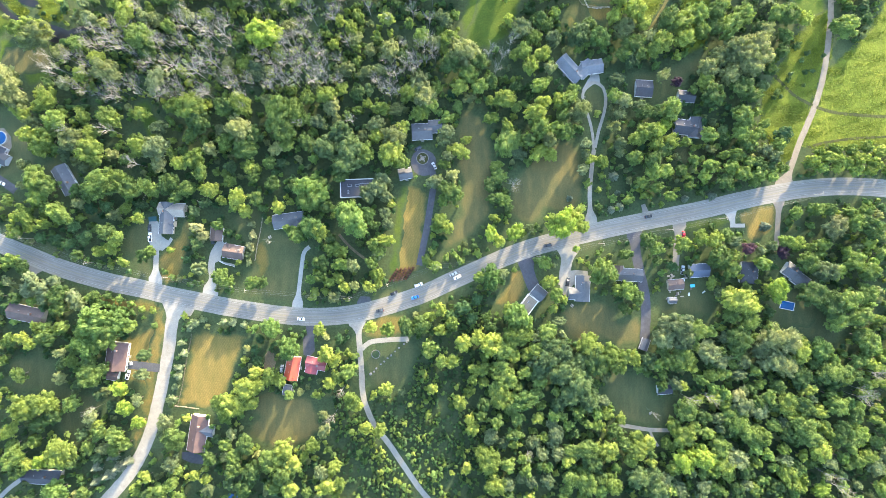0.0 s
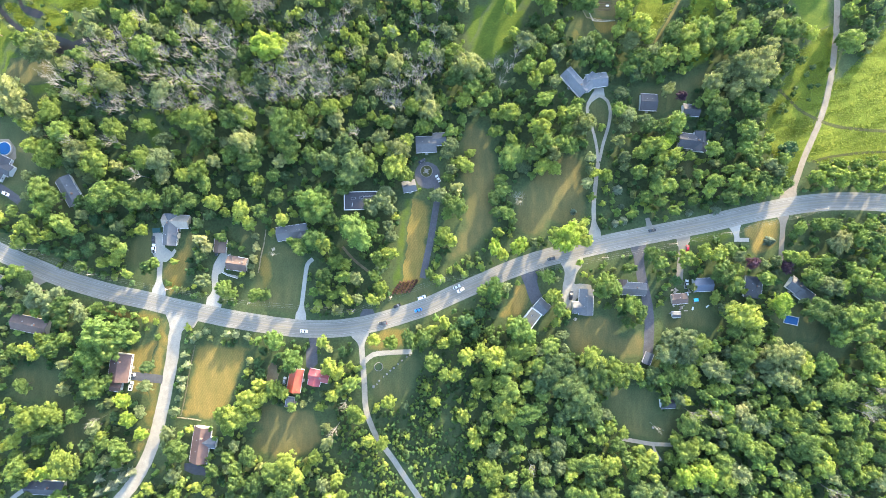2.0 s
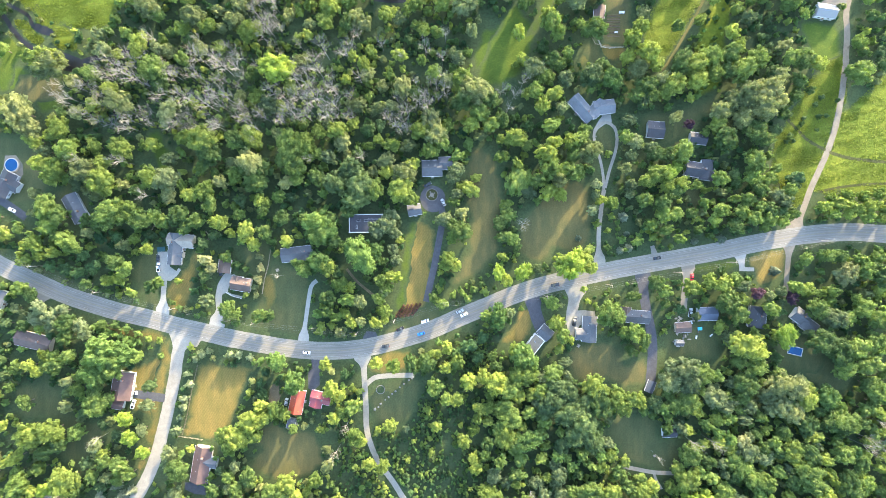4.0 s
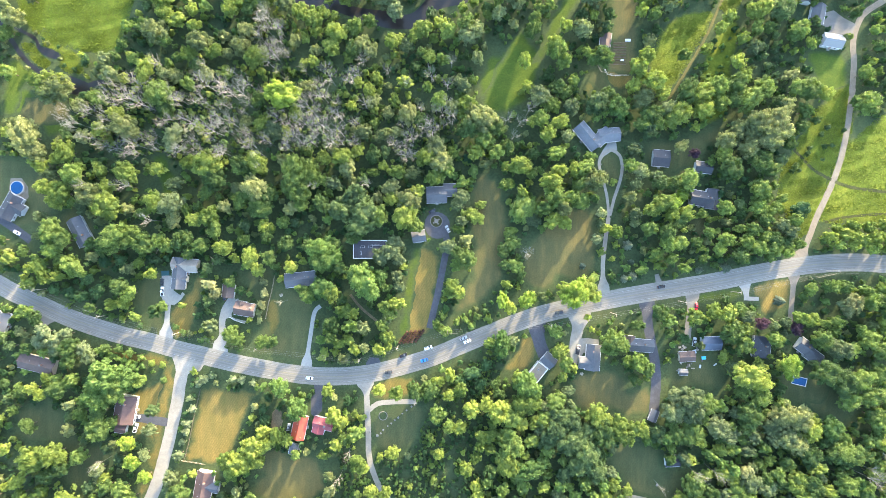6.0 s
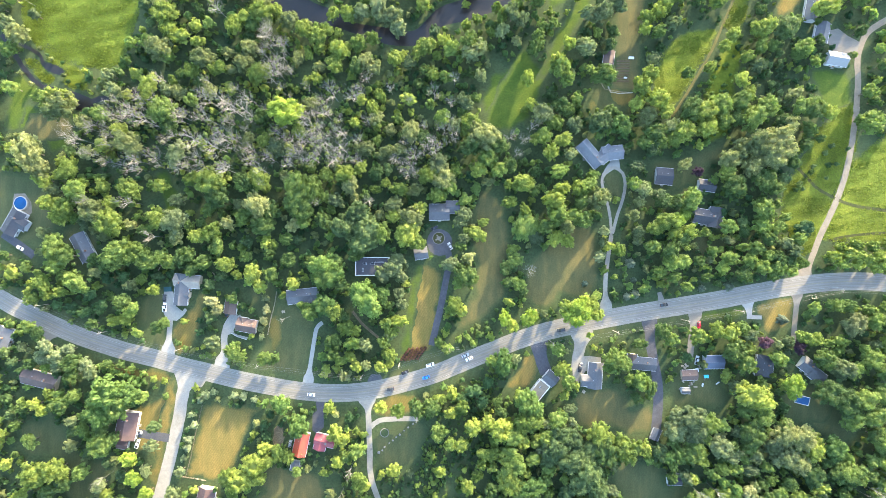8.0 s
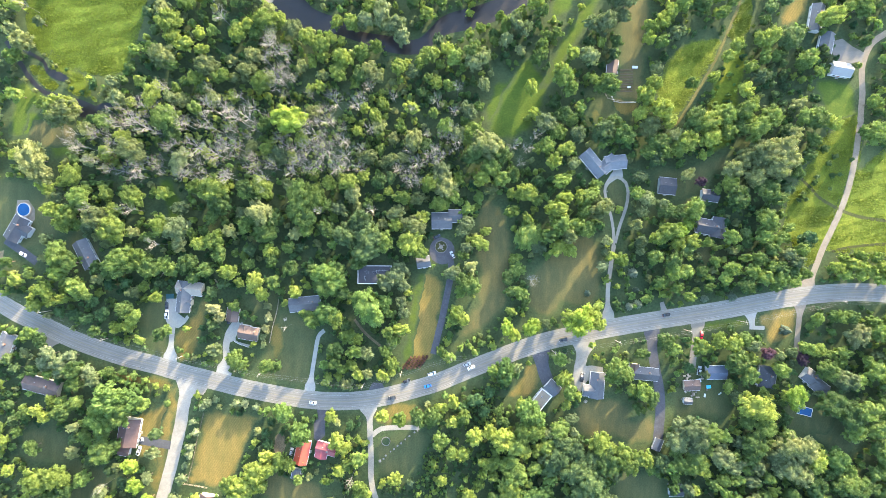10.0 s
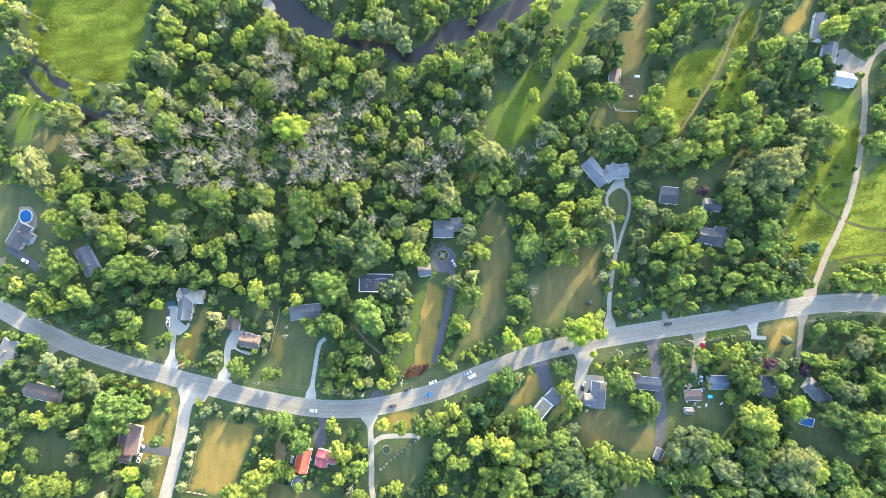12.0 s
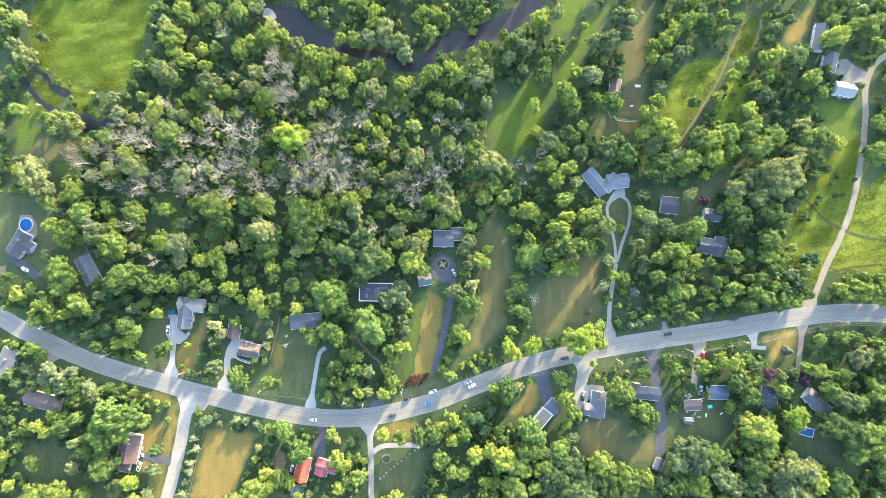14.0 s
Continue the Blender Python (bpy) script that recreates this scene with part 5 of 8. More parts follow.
def tree_parts(x, y, r, h, kind, rng, wild=False):
    """The meshes of a tree as (part name, shape, key, material, scale, lift)."""
    if kind == "snag":
        k = rng.randrange(5)
        return [("trunk", SNAGS[k], f"snag{k}", DEAD_WOOD, (0.78 * r / 0.42, 0.78 * r / 0.42, h * 1.1), 0.0)]
    k = rng.randrange(3)
    if kind == "spruce":
        return [("trunk", TRUNKS[k], f"trunk{k}", BARK, (h * 0.25, h * 0.25, h * 0.6), 0.0),
                ("crown", SPRUCES[k], f"spruce{k}", kind, (r * 1.1, r * 1.1, h), 0.0)]
    size = size_class(r) if not wild else "light" if r > 3.4 and wild is True else "bush"
    c = rng.randrange(len(CROWNS[size]))
    low = 0.06 if r < 3.4 else 0.24
    tall = (h * (1 - low)) / (1.62 if size != "large" else 1.5)
    squash = rng.uniform(0.82, 1.18)
    return [("trunk", TRUNKS[k], f"trunk{k}", BARK, (h * 0.75, h * 0.75, h * 0.85), 0.0),
            ("crown", CROWNS[size][c], f"{size}{c}", kind, (r * squash * 1.04, r / squash * 1.04, tall), h * low)]


def plant(x, y, r, kind, rng, h=None):
    """A tree as a thing of its own: an Empty at its foot with trunk and crown under it."""
    h = h or tree_height(r, kind) * rng.uniform(0.92, 1.08)
    name = {"snag": "bare_tree", "spruce": "spruce", "thicket": "shrub"}.get(kind, "shrub" if r < 2.2 else "tree")
    root = new(name)
    root.matrix_world = pose(x, y, 0, 0, 0, rng.uniform(0, 360))
    for part_name, shape, key, material, scale, lift in tree_parts(x, y, r, h, kind, rng):
        mat = LEAF[material] if isinstance(material, str) else material
        ob = new(part_name, shared_mesh(part_name + "_" + key, shape, mat))
        ob.parent = root
        ob.matrix_basis = Matrix.Translation((0, 0, lift)) @ Matrix.Diagonal((*scale, 1))
    return tagged(root, LABELS[kind] if r >= 2.2 or kind in ("spruce", "snag") else "small rounded garden shrub on the grass", "shrub" if name == "shrub" else "tree",
                  {"snag": "dead trees", "spruce": "spruces"}.get(kind, "trees and shrubs"))


def sow(x, y, r, kind, rng, h=None, wild=False):
    """A tree that joins the woodland mesh."""
    h = h or tree_height(r, kind) * rng.uniform(0.9, 1.1)
    turn = rng.uniform(0, math.tau)
    c, s = math.cos(turn), math.sin(turn)
    tone = rng.random()
    for part_name, shape, key, material, scale, lift in tree_parts(x, y, r, h, kind, rng, wild):
        if part_name == "trunk" and kind != "snag":
            q = 0.1 + 0.018 * h
            v = np.array([(dx * q * s, dy * q * s, z) for z, s in ((-0.1, 1.0), (h * 0.6, 0.5)) for dx, dy in ((1, 0), (0, 1), (-1, 0), (0, -1))]) + (x, y, 0)
            STUFF.setdefault("trunks", []).append((v, [(k, (k + 1) % 4, 4 + (k + 1) % 4, 4 + k) for k in range(4)], tone))
            continue
        v = shape[0] * scale
        v = np.stack([v[:, 0] * c - v[:, 1] * s + x, v[:, 0] * s + v[:, 1] * c + y, v[:, 2] + lift], 1)
        STUFF.setdefault(material if isinstance(material, str) else "dead", []).append((v, shape[1], tone))


FOREST = random.Random(7)
HIGHWAY = np.array([(p.x, p.y) for p in LANES[0][0]])


def stand(kind, rows):
    """Trees of one kind: those near the highway and its yards are things, the rest belong to the woodland."""
    for x, y, r in rows:
        TREES.append((x, y, r * 0.35 if kind == "snag" else r))
        near = np.hypot(*(HIGHWAY - (x, y)).T).min()
        h = tree_height(r, kind) * (0.64 if 8 < x < 50 and 12 < y < 76 else 1.25 if 50 < x < 92 and 60 < y < 112 or 0 < x < 150 and y > 145 else 1.0)     # lower in the hollow, letting sun through; raised elsewhere to throw more shade
        if near < {"snag": 400, "spruce": 400}.get(kind, 44):
            plant(x, y, r, kind, FOREST, h * FOREST.uniform(0.92, 1.08))
        else:
            sow(x, y, r * (1.14 if y < -45 and x > 10 else 1.02), kind, FOREST, h)


stand("willow", [(-242.4, 127.8, 8.8), (-236.7, 132.2, 4.8), (-228.3, 119.4, 4.8), (-204.0, 137.4, 3.4), (-198.5, 107.7, 8.1), (-257.4, 100.0, 9.5), (-254.2, 92.4, 7.5), (-218.8, 66.4, 7.5), (-190.3, 88.1, 2.7), (-169.4, 52.8, 4.8), (-138.9, 61.2, 4.8), (-171.4, 139.8, 4.8), (-152.5, 141.2, 5.4)])
stand("poplar", [(-255.1, 134.5, 4.8), (-206.2, 115.9, 5.1), (-216.2, 105.8, 5.1), (-235.1, 91.9, 6.1), (-250.8, 83.7, 5.4), (-247.4, 70.0, 5.4), (-241.1, 61.3, 5.1), (-241.5, 86.9, 4.1), (-197.9, 80.0, 6.8), (-214.7, 81.3, 4.8), (-236.7, 66.8, 6.1), (-209.4, 71.5, 5.1), (-208.2, 59.6, 8.1), (-180.0, 83.3, 5.1), (-148.9, 86.3, 8.1), (-161.2, 87.5, 4.8), (-179.6, 63.3, 6.8), (-162.2, 59.0, 4.1), (-146.8, 55.2, 6.1), (-157.0, 53.1, 4.8), (-156.0, 108.3, 3.4), (-142.5, 127.5, 3.1), (-139.9, 143.0, 4.1), (-188.2, 141.9, 6.8)])
stand("silver", [(-211.0, 139.3, 5.4), (-226.5, 100.8, 4.8), (-250.4, 51.5, 4.1), (-245.2, 77.7, 4.4), (-224.7, 59.4, 4.8), (-169.8, 101.8, 6.8), (-169.5, 74.0, 4.8), (-170.1, 62.1, 7.5), (-178.1, 141.5, 4.8)])
stand("maple", [(-217.6, 124.1, 5.4), (-178.8, 127.8, 8.1), (-175.3, 120.5, 6.1), (-186.4, 129.0, 4.8), (-229.4, 78.2, 6.8), (-144.8, 76.7, 6.8), (-149.4, 70.0, 4.8), (-188.4, 55.6, 4.1), (-128.5, 87.1, 6.1), (-129.2, 65.6, 4.8), (-158.0, 147.3, 4.8), (-163.0, 134.8, 4.8)])
stand("snag", [(-194.6, 123.3, 8.1), (-186.8, 120.3, 7.5), (-191.4, 96.7, 5.4), (-164.9, 123.6, 5.4), (-170.6, 112.4, 4.1), (-148.6, 122.2, 4.8), (-155.1, 109.2, 8.1), (-143.5, 105.9, 8.1), (-133.6, 110.9, 8.1), (-140.3, 134.1, 8.1), (-127.3, 127.8, 7.5), (-135.0, 128.4, 7.5), (-149.2, 133.0, 6.8), (-225.1, 107.9, 4.8), (-195.1, 71.8, 4.8), (-220.5, 71.9, 4.1), (-180.0, 51.8, 4.8), (-137.8, 93.3, 6.1), (-151.8, 93.7, 4.8)])
stand("lime", [(-104.6, 129.6, 9.5)])
stand("willow", [(-110.5, 132.9, 5.4), (-128.0, 113.2, 4.1), (-90.6, 135.0, 4.8), (-103.4, 90.0, 4.8), (-119.1, 73.0, 8.1), (-64.8, 87.1, 5.4), (-51.5, 128.4, 4.8), (-41.8, 122.0, 4.1), (-29.7, 121.0, 6.1), (-56.7, 109.4, 5.4), (-45.1, 108.1, 4.8), (-63.4, 112.3, 2.7), (-36.8, 110.1, 4.1), (-46.9, 69.4, 4.1), (-38.2, 76.4, 5.4), (-27.3, 69.6, 6.8), (-25.8, 85.4, 4.8), (-8.8, 93.1, 6.8), (-98.9, 61.6, 4.8)])
stand("poplar", [(-97.1, 118.7, 5.4), (-117.2, 112.6, 5.4), (-102.7, 108.2, 4.1), (-94.2, 149.9, 3.4), (-119.8, 88.5, 6.8), (-87.1, 83.6, 6.8), (-89.0, 96.4, 3.4), (-79.8, 92.8, 4.8), (-68.3, 93.9, 6.1), (-53.5, 134.1, 4.8), (-49.6, 142.3, 4.1), (-60.8, 139.6, 3.4), (-72.1, 133.7, 2.7), (-64.3, 125.8, 3.4), (-50.5, 124.1, 3.4), (-37.8, 128.8, 4.1), (-31.6, 140.3, 4.8), (-59.8, 98.2, 4.1), (-43.6, 89.6, 3.4), (-49.4, 85.4, 3.4), (-76.6, 71.9, 3.4), (-38.0, 69.2, 4.8), (-29.5, 59.4, 7.5), (-22.4, 74.3, 4.8), (-24.4, 54.5, 5.4), (-34.8, 85.8, 5.4), (-18.0, 95.7, 6.1), (-12.3, 83.5, 5.4), (-2.2, 98.0, 4.8), (2.9, 122.8, 4.8)])
stand("poplar", [(-114.4, 50.6, 4.1)])
stand("maple", [(-120.9, 126.5, 4.8), (-128.9, 85.0, 5.4), (-98.1, 86.9, 6.8), (-96.2, 79.3, 7.5), (-93.1, 72.8, 6.8), (-112.8, 69.6, 6.1), (-125.9, 68.3, 4.8), (-116.4, 61.1, 6.8), (-22.5, 117.6, 4.8), (-49.5, 95.5, 4.8), (-80.7, 79.5, 4.1), (-44.8, 58.7, 6.1), (-4.9, 88.6, 5.4), (-11.3, 129.8, 5.4), (-91.9, 64.0, 4.8), (-80.2, 65.5, 5.4), (-102.6, 53.3, 4.1), (2.6, 52.7, 3.4)])
stand("silver", [(-110.2, 108.3, 6.1), (-74.6, 98.8, 3.4), (-73.5, 77.3, 5.4), (-12.2, 101.8, 6.1), (-2.8, 125.8, 5.4), (2.2, 67.6, 4.4), (3.9, 57.6, 4.1)])
stand("oak", [(-59.7, 70.2, 6.8), (-67.8, 61.0, 7.5), (-52.7, 60.8, 8.1), (-55.5, 53.3, 7.5)])
stand("snag", [(-16.2, 142.5, 5.4), (-6.2, 137.8, 4.8), (-19.5, 112.0, 6.1), (-26.2, 105.3, 6.1), (-14.6, 108.9, 5.4), (-29.7, 94.0, 4.8), (-4.5, 120.3, 4.8), (-79.5, 128.3, 6.8), (-76.0, 139.6, 7.5), (-62.7, 138.0, 7.5), (-71.1, 118.3, 6.8), (-85.9, 119.6, 7.5), (-89.4, 111.5, 6.8), (-79.1, 111.0, 8.1), (-69.3, 108.0, 7.5), (-85.9, 101.3, 7.5), (-72.6, 101.3, 7.5), (-100.1, 112.3, 4.8), (-96.5, 104.7, 5.4), (-100.1, 97.2, 4.8), (-116.8, 93.8, 4.8), (-116.9, 86.0, 2.7), (-124.6, 135.1, 6.1), (-59.9, 114.1, 4.8), (-52.5, 77.1, 4.8), (-83.7, 75.7, 3.4), (-7.9, 114.8, 3.4)])
stand("poplar", [(5.6, 127.8, 6.1), (12.4, 99.5, 5.4), (43.0, 139.9, 4.1), (38.7, 138.3, 2.7), (56.3, 129.4, 5.4), (46.4, 119.9, 4.1), (61.4, 119.2, 5.4), (54.6, 110.7, 5.4), (39.3, 91.8, 6.1), (30.3, 91.5, 3.4), (31.0, 80.5, 4.8), (41.3, 76.3, 4.1), (57.8, 82.4, 6.1), (61.5, 89.7, 4.8), (71.7, 89.7, 4.8), (59.6, 60.0, 5.4), (67.3, 58.5, 4.8), (34.5, 51.8, 4.1), (12.3, 60.6, 5.4), (16.1, 68.3, 3.4), (97.0, 84.9, 2.7), (105.5, 142.1, 5.4), (117.0, 145.1, 6.1), (123.5, 138.5, 4.8), (113.4, 118.7, 2.7), (129.9, 122.8, 5.4), (119.6, 68.6, 5.4), (125.3, 72.4, 6.1), (131.1, 65.4, 4.8), (92.4, 56.1, 3.7)])
stand("poplar", [(97.9, 54.2, 4.4)])
stand("willow", [(13.8, 119.7, 8.8), (65.6, 67.0, 4.8), (83.6, 85.0, 6.5), (111.9, 134.9, 6.1), (135.5, 106.7, 4.4), (106.0, 75.7, 4.1)])
stand("maple", [(7.2, 113.3, 6.8), (22.4, 114.4, 6.1), (17.4, 106.9, 6.1), (24.2, 99.5, 5.4), (31.0, 103.2, 4.8), (9.2, 143.3, 3.4), (59.7, 140.2, 5.4), (70.3, 144.5, 4.1), (65.2, 137.6, 4.1), (51.2, 120.9, 5.4), (59.7, 99.7, 5.1), (42.2, 66.6, 8.1), (52.9, 66.8, 5.4), (59.5, 73.3, 6.1), (68.3, 74.4, 4.8), (74.1, 81.9, 4.8), (54.3, 54.6, 2.7), (76.6, 91.2, 5.4), (74.7, 71.8, 5.8), (90.5, 137.3, 4.8), (117.0, 125.8, 6.1), (112.2, 119.4, 5.4), (121.0, 119.7, 4.8), (105.7, 94.2, 4.8), (124.0, 84.5, 5.4), (131.9, 84.1, 4.8), (117.2, 56.7, 5.4), (129.0, 55.0, 5.4), (105.3, 62.4, 2.7)])
stand("snag", [(29.5, 118.4, 4.8), (37.6, 117.7, 4.8), (34.3, 109.5, 4.1), (42.6, 124.5, 4.8)])
stand("silver", [(49.4, 134.7, 6.1), (2.9, 140.0, 5.4), (68.2, 128.4, 5.4), (66.8, 110.4, 4.1), (47.8, 60.0, 5.4), (3.9, 72.0, 4.8), (126.9, 130.0, 4.8), (107.2, 104.6, 4.4), (111.8, 91.2, 4.8), (121.8, 88.6, 4.4), (109.4, 83.2, 4.1), (109.4, 65.5, 4.1), (109.5, 59.8, 3.4), (88.7, 58.3, 3.4)])
stand("beech", [(96.7, 129.1, 6.1)])
stand("oak", [(83.6, 131.0, 6.8), (115.6, 115.3, 5.4)])
stand("lime", [(132.5, 72.6, 5.4)])
stand("olive", [(88.7, 65.2, 3.4)])
stand("maple", [(137.6, 139.7, 6.8), (156.7, 143.5, 6.1), (167.9, 146.3, 6.1), (166.9, 135.7, 5.1), (175.8, 136.4, 6.8), (184.8, 143.6, 6.1), (182.5, 98.6, 6.8), (190.6, 94.3, 5.1), (165.5, 94.2, 6.8), (140.6, 86.0, 6.1), (139.1, 85.8, 3.4), (163.0, 71.0, 5.4), (135.8, 61.8, 5.4), (182.9, 82.0, 6.1), (195.1, 86.0, 3.1), (183.5, 72.1, 5.4), (192.5, 70.6, 4.8), (180.0, 58.5, 5.4), (193.6, 52.4, 5.4), (173.8, 67.5, 3.4), (172.4, 58.5, 3.4), (163.5, 51.8, 4.8), (201.5, 110.6, 4.4), (209.8, 130.9, 4.8), (208.7, 122.1, 4.1), (219.6, 126.8, 3.1), (212.0, 143.7, 6.1), (245.0, 135.8, 7.1), (241.3, 138.2, 4.1), (204.1, 144.1, 5.4)])
stand("maple", [(194.4, 135.3, 4.8), (226.1, 111.0, 2.0), (215.6, 106.4, 2.0), (208.5, 97.6, 2.0), (206.7, 95.3, 1.7), (233.1, 50.4, 4.1), (226.4, 53.1, 3.1), (253.0, 49.4, 4.1)])
stand("poplar", [(146.0, 139.0, 6.8), (134.6, 126.5, 6.1), (148.1, 129.3, 6.1), (158.8, 133.8, 5.4), (161.4, 103.2, 5.4), (139.5, 67.0, 5.1), (221.8, 141.2, 4.8), (227.0, 55.4, 4.4), (236.6, 57.0, 5.1), (245.8, 54.3, 5.1), (255.3, 56.0, 5.1), (264.2, 53.6, 5.1), (242.7, 51.1, 4.1), (261.6, 48.7, 4.1)])
stand("willow", [(178.1, 120.5, 8.1), (189.9, 123.9, 8.1), (186.5, 113.2, 8.1), (169.5, 117.5, 6.1), (162.7, 110.7, 6.1), (197.3, 133.9, 5.4), (176.2, 107.4, 6.1), (195.6, 117.6, 6.1)])
stand("silver", [(198.3, 62.1, 4.8), (203.1, 57.3, 4.8)])
stand("thicket", [(209.7, 71.9, 6.1)])
stand("plum", [(144.7, 103.2, 3.4)])
stand("lime", [(136.7, 76.5, 4.1)])
stand("oak", [(227.6, 122.7, 2.1), (224.0, 118.4, 1.8), (217.1, 109.7, 1.9), (231.2, 111.7, 1.7), (225.6, 102.8, 1.4), (208.9, 99.2, 1.8), (211.4, 95.9, 1.5), (238.0, 121.4, 1.6)])
stand("maple", [(-242.5, 43.2, 6.8), (-234.9, 38.3, 6.1), (-241.6, 31.7, 5.4), (-227.6, 22.6, 6.8), (-236.6, 26.8, 4.4), (-203.0, 40.2, 8.8), (-200.8, 39.3, 6.8), (-210.6, 34.4, 5.4), (-185.1, 37.7, 6.1), (-177.8, 40.3, 4.8), (-172.1, 36.3, 4.8), (-165.2, 39.5, 5.4), (-160.6, 41.2, 5.4), (-151.9, 37.9, 5.4), (-143.9, 47.9, 5.4), (-199.9, 11.6, 6.1), (-193.8, 7.6, 5.4), (-190.9, -6.9, 3.4), (-178.7, -2.4, 4.8), (-174.4, -0.1, 3.7), (-168.3, -12.8, 2.4), (-163.2, -15.9, 2.4), (-132.0, -15.8, 5.4), (-257.4, -5.8, 5.1), (-251.5, -9.1, 4.4), (-228.0, -25.8, 6.1), (-255.1, -27.7, 4.1), (-228.7, -34.2, 5.4), (-236.3, -46.1, 4.4)])
stand("maple", [(-227.3, -46.0, 5.1), (-210.2, -48.5, 6.8), (-199.8, -50.6, 7.5), (-186.6, -45.0, 4.8), (-208.5, -26.5, 3.4), (-202.0, -27.2, 3.1), (-195.2, -29.3, 3.1), (-188.6, -32.1, 2.7), (-174.2, -45.5, 2.7)])
stand("poplar", [(-248.5, 21.0, 5.8), (-238.6, 16.1, 4.1), (-246.6, 14.4, 4.1), (-191.7, 42.7, 6.1), (-189.9, 25.7, 3.4), (-181.6, 19.5, 4.1), (-138.5, 36.9, 5.4), (-205.0, -0.4, 4.1), (-198.3, 1.3, 4.1), (-200.6, -8.7, 2.7), (-164.7, 0.6, 2.7), (-181.7, -35.2, 2.7), (-175.1, -36.2, 2.4)])
stand("thicket", [(-211.2, 25.5, 4.4), (-201.3, 27.0, 4.1), (-242.0, 7.8, 4.1), (-231.5, 6.1, 4.4), (-224.0, 4.4, 4.4), (-213.9, 8.4, 5.1), (-221.4, 15.3, 4.4), (-154.2, -5.2, 3.1), (-155.1, 1.6, 2.7)])
stand("larch", [(-146.3, 14.4, 4.1), (-142.6, 9.4, 4.1)])
stand("silver", [(-143.9, -10.8, 5.1), (-217.0, -32.0, 4.8)])
stand("beech", [(-203.0, -41.4, 9.5), (-193.4, -42.6, 7.5)])
stand("olive", [(-152.3, -46.4, 3.1), (-148.5, -43.4, 3.1), (-144.6, -41.7, 2.7), (-131.7, -43.4, 3.1)])
stand("maple", [(-126.2, 42.2, 4.1), (-110.5, 31.9, 5.1), (-112.7, 44.9, 4.1), (-100.4, 40.3, 5.1), (-71.9, 41.4, 5.1), (-78.0, 31.0, 6.8), (-68.2, 26.5, 5.1), (-87.3, 40.1, 4.4), (-60.0, 45.3, 5.4), (-87.0, 9.7, 5.1), (-90.7, 13.1, 4.1), (-66.3, 7.7, 4.4), (-40.0, 4.6, 4.4), (-36.7, -0.8, 4.1), (-71.6, -7.1, 5.8), (-59.4, -7.5, 5.1), (-41.4, -7.2, 4.4), (-71.7, -15.6, 4.4), (-66.5, -19.0, 3.7), (-112.1, -18.9, 5.1), (-107.2, -19.0, 4.1), (-127.7, -19.0, 4.1), (-1.5, 13.8, 4.1), (2.6, 38.4, 4.8), (-2.8, -8.9, 3.7), (-8.1, -5.6, 3.4), (2.2, 31.4, 4.1), (-19.6, -45.8, 5.8), (-10.9, -44.1, 5.8)])
stand("poplar", [(-121.9, 31.8, 5.8), (-117.5, 24.5, 4.4), (-131.8, 30.5, 3.4), (-97.4, 26.6, 4.4), (-110.6, 49.8, 3.4), (-104.6, 18.9, 2.7), (-72.6, 11.0, 5.8), (-32.9, 6.3, 4.8), (-64.6, 1.3, 5.8), (-59.6, -0.8, 4.4), (-38.0, -13.9, 4.4), (-69.7, -24.5, 3.1), (-57.6, -21.7, 4.1), (-42.7, -21.7, 4.4), (-37.0, -19.4, 3.4), (0.5, 18.1, 5.8), (-4.6, -0.4, 3.1), (-73.0, -47.6, 4.4), (-41.3, -46.0, 4.4), (-31.1, -47.6, 5.1), (-6.2, -39.3, 4.1), (0.9, -35.9, 4.4)])
stand("beech", [(-79.5, 38.3, 7.5), (-72.4, 32.7, 6.8), (-77.3, 15.0, 6.8), (-51.7, 19.1, 9.5), (-57.6, 22.4, 5.8), (-43.9, 22.5, 5.1), (-101.5, -45.6, 6.1)])
stand("larch", [(-114.8, 16.8, 3.1), (-114.4, 9.9, 3.1), (-115.8, 3.0, 3.1)])
stand("silver", [(-117.5, -2.2, 2.4), (-116.8, -7.0, 2.4), (-43.2, 33.5, 5.8), (-37.8, 38.6, 5.8), (-32.6, 33.4, 4.4), (-34.5, 43.4, 5.1), (-33.0, 23.3, 4.1), (-31.3, 16.5, 4.1), (-52.8, -8.9, 4.4), (-38.0, -3.1, 4.1), (-51.8, -21.1, 3.4), (-2.8, 41.8, 4.8)])
stand("olive", [(-126.2, -43.4, 3.1), (-119.6, -45.2, 2.7)])
stand("snag", [(-100.8, 5.7, 2.0), (44.5, 39.9, 5.1)])
stand("poplar", [(3.9, 14.8, 4.8), (36.1, 6.0, 4.4), (51.4, 11.7, 3.1), (69.5, 18.1, 6.1), (81.2, 19.7, 6.5), (86.0, 14.8, 4.4), (90.6, 41.5, 3.1), (99.4, 46.4, 2.7), (97.8, 37.8, 2.4), (125.3, 34.2, 3.1), (66.5, -19.0, 4.8), (76.6, -29.8, 3.1), (41.1, -35.6, 4.4), (7.3, -44.0, 4.8), (0.5, -47.4, 4.4)])
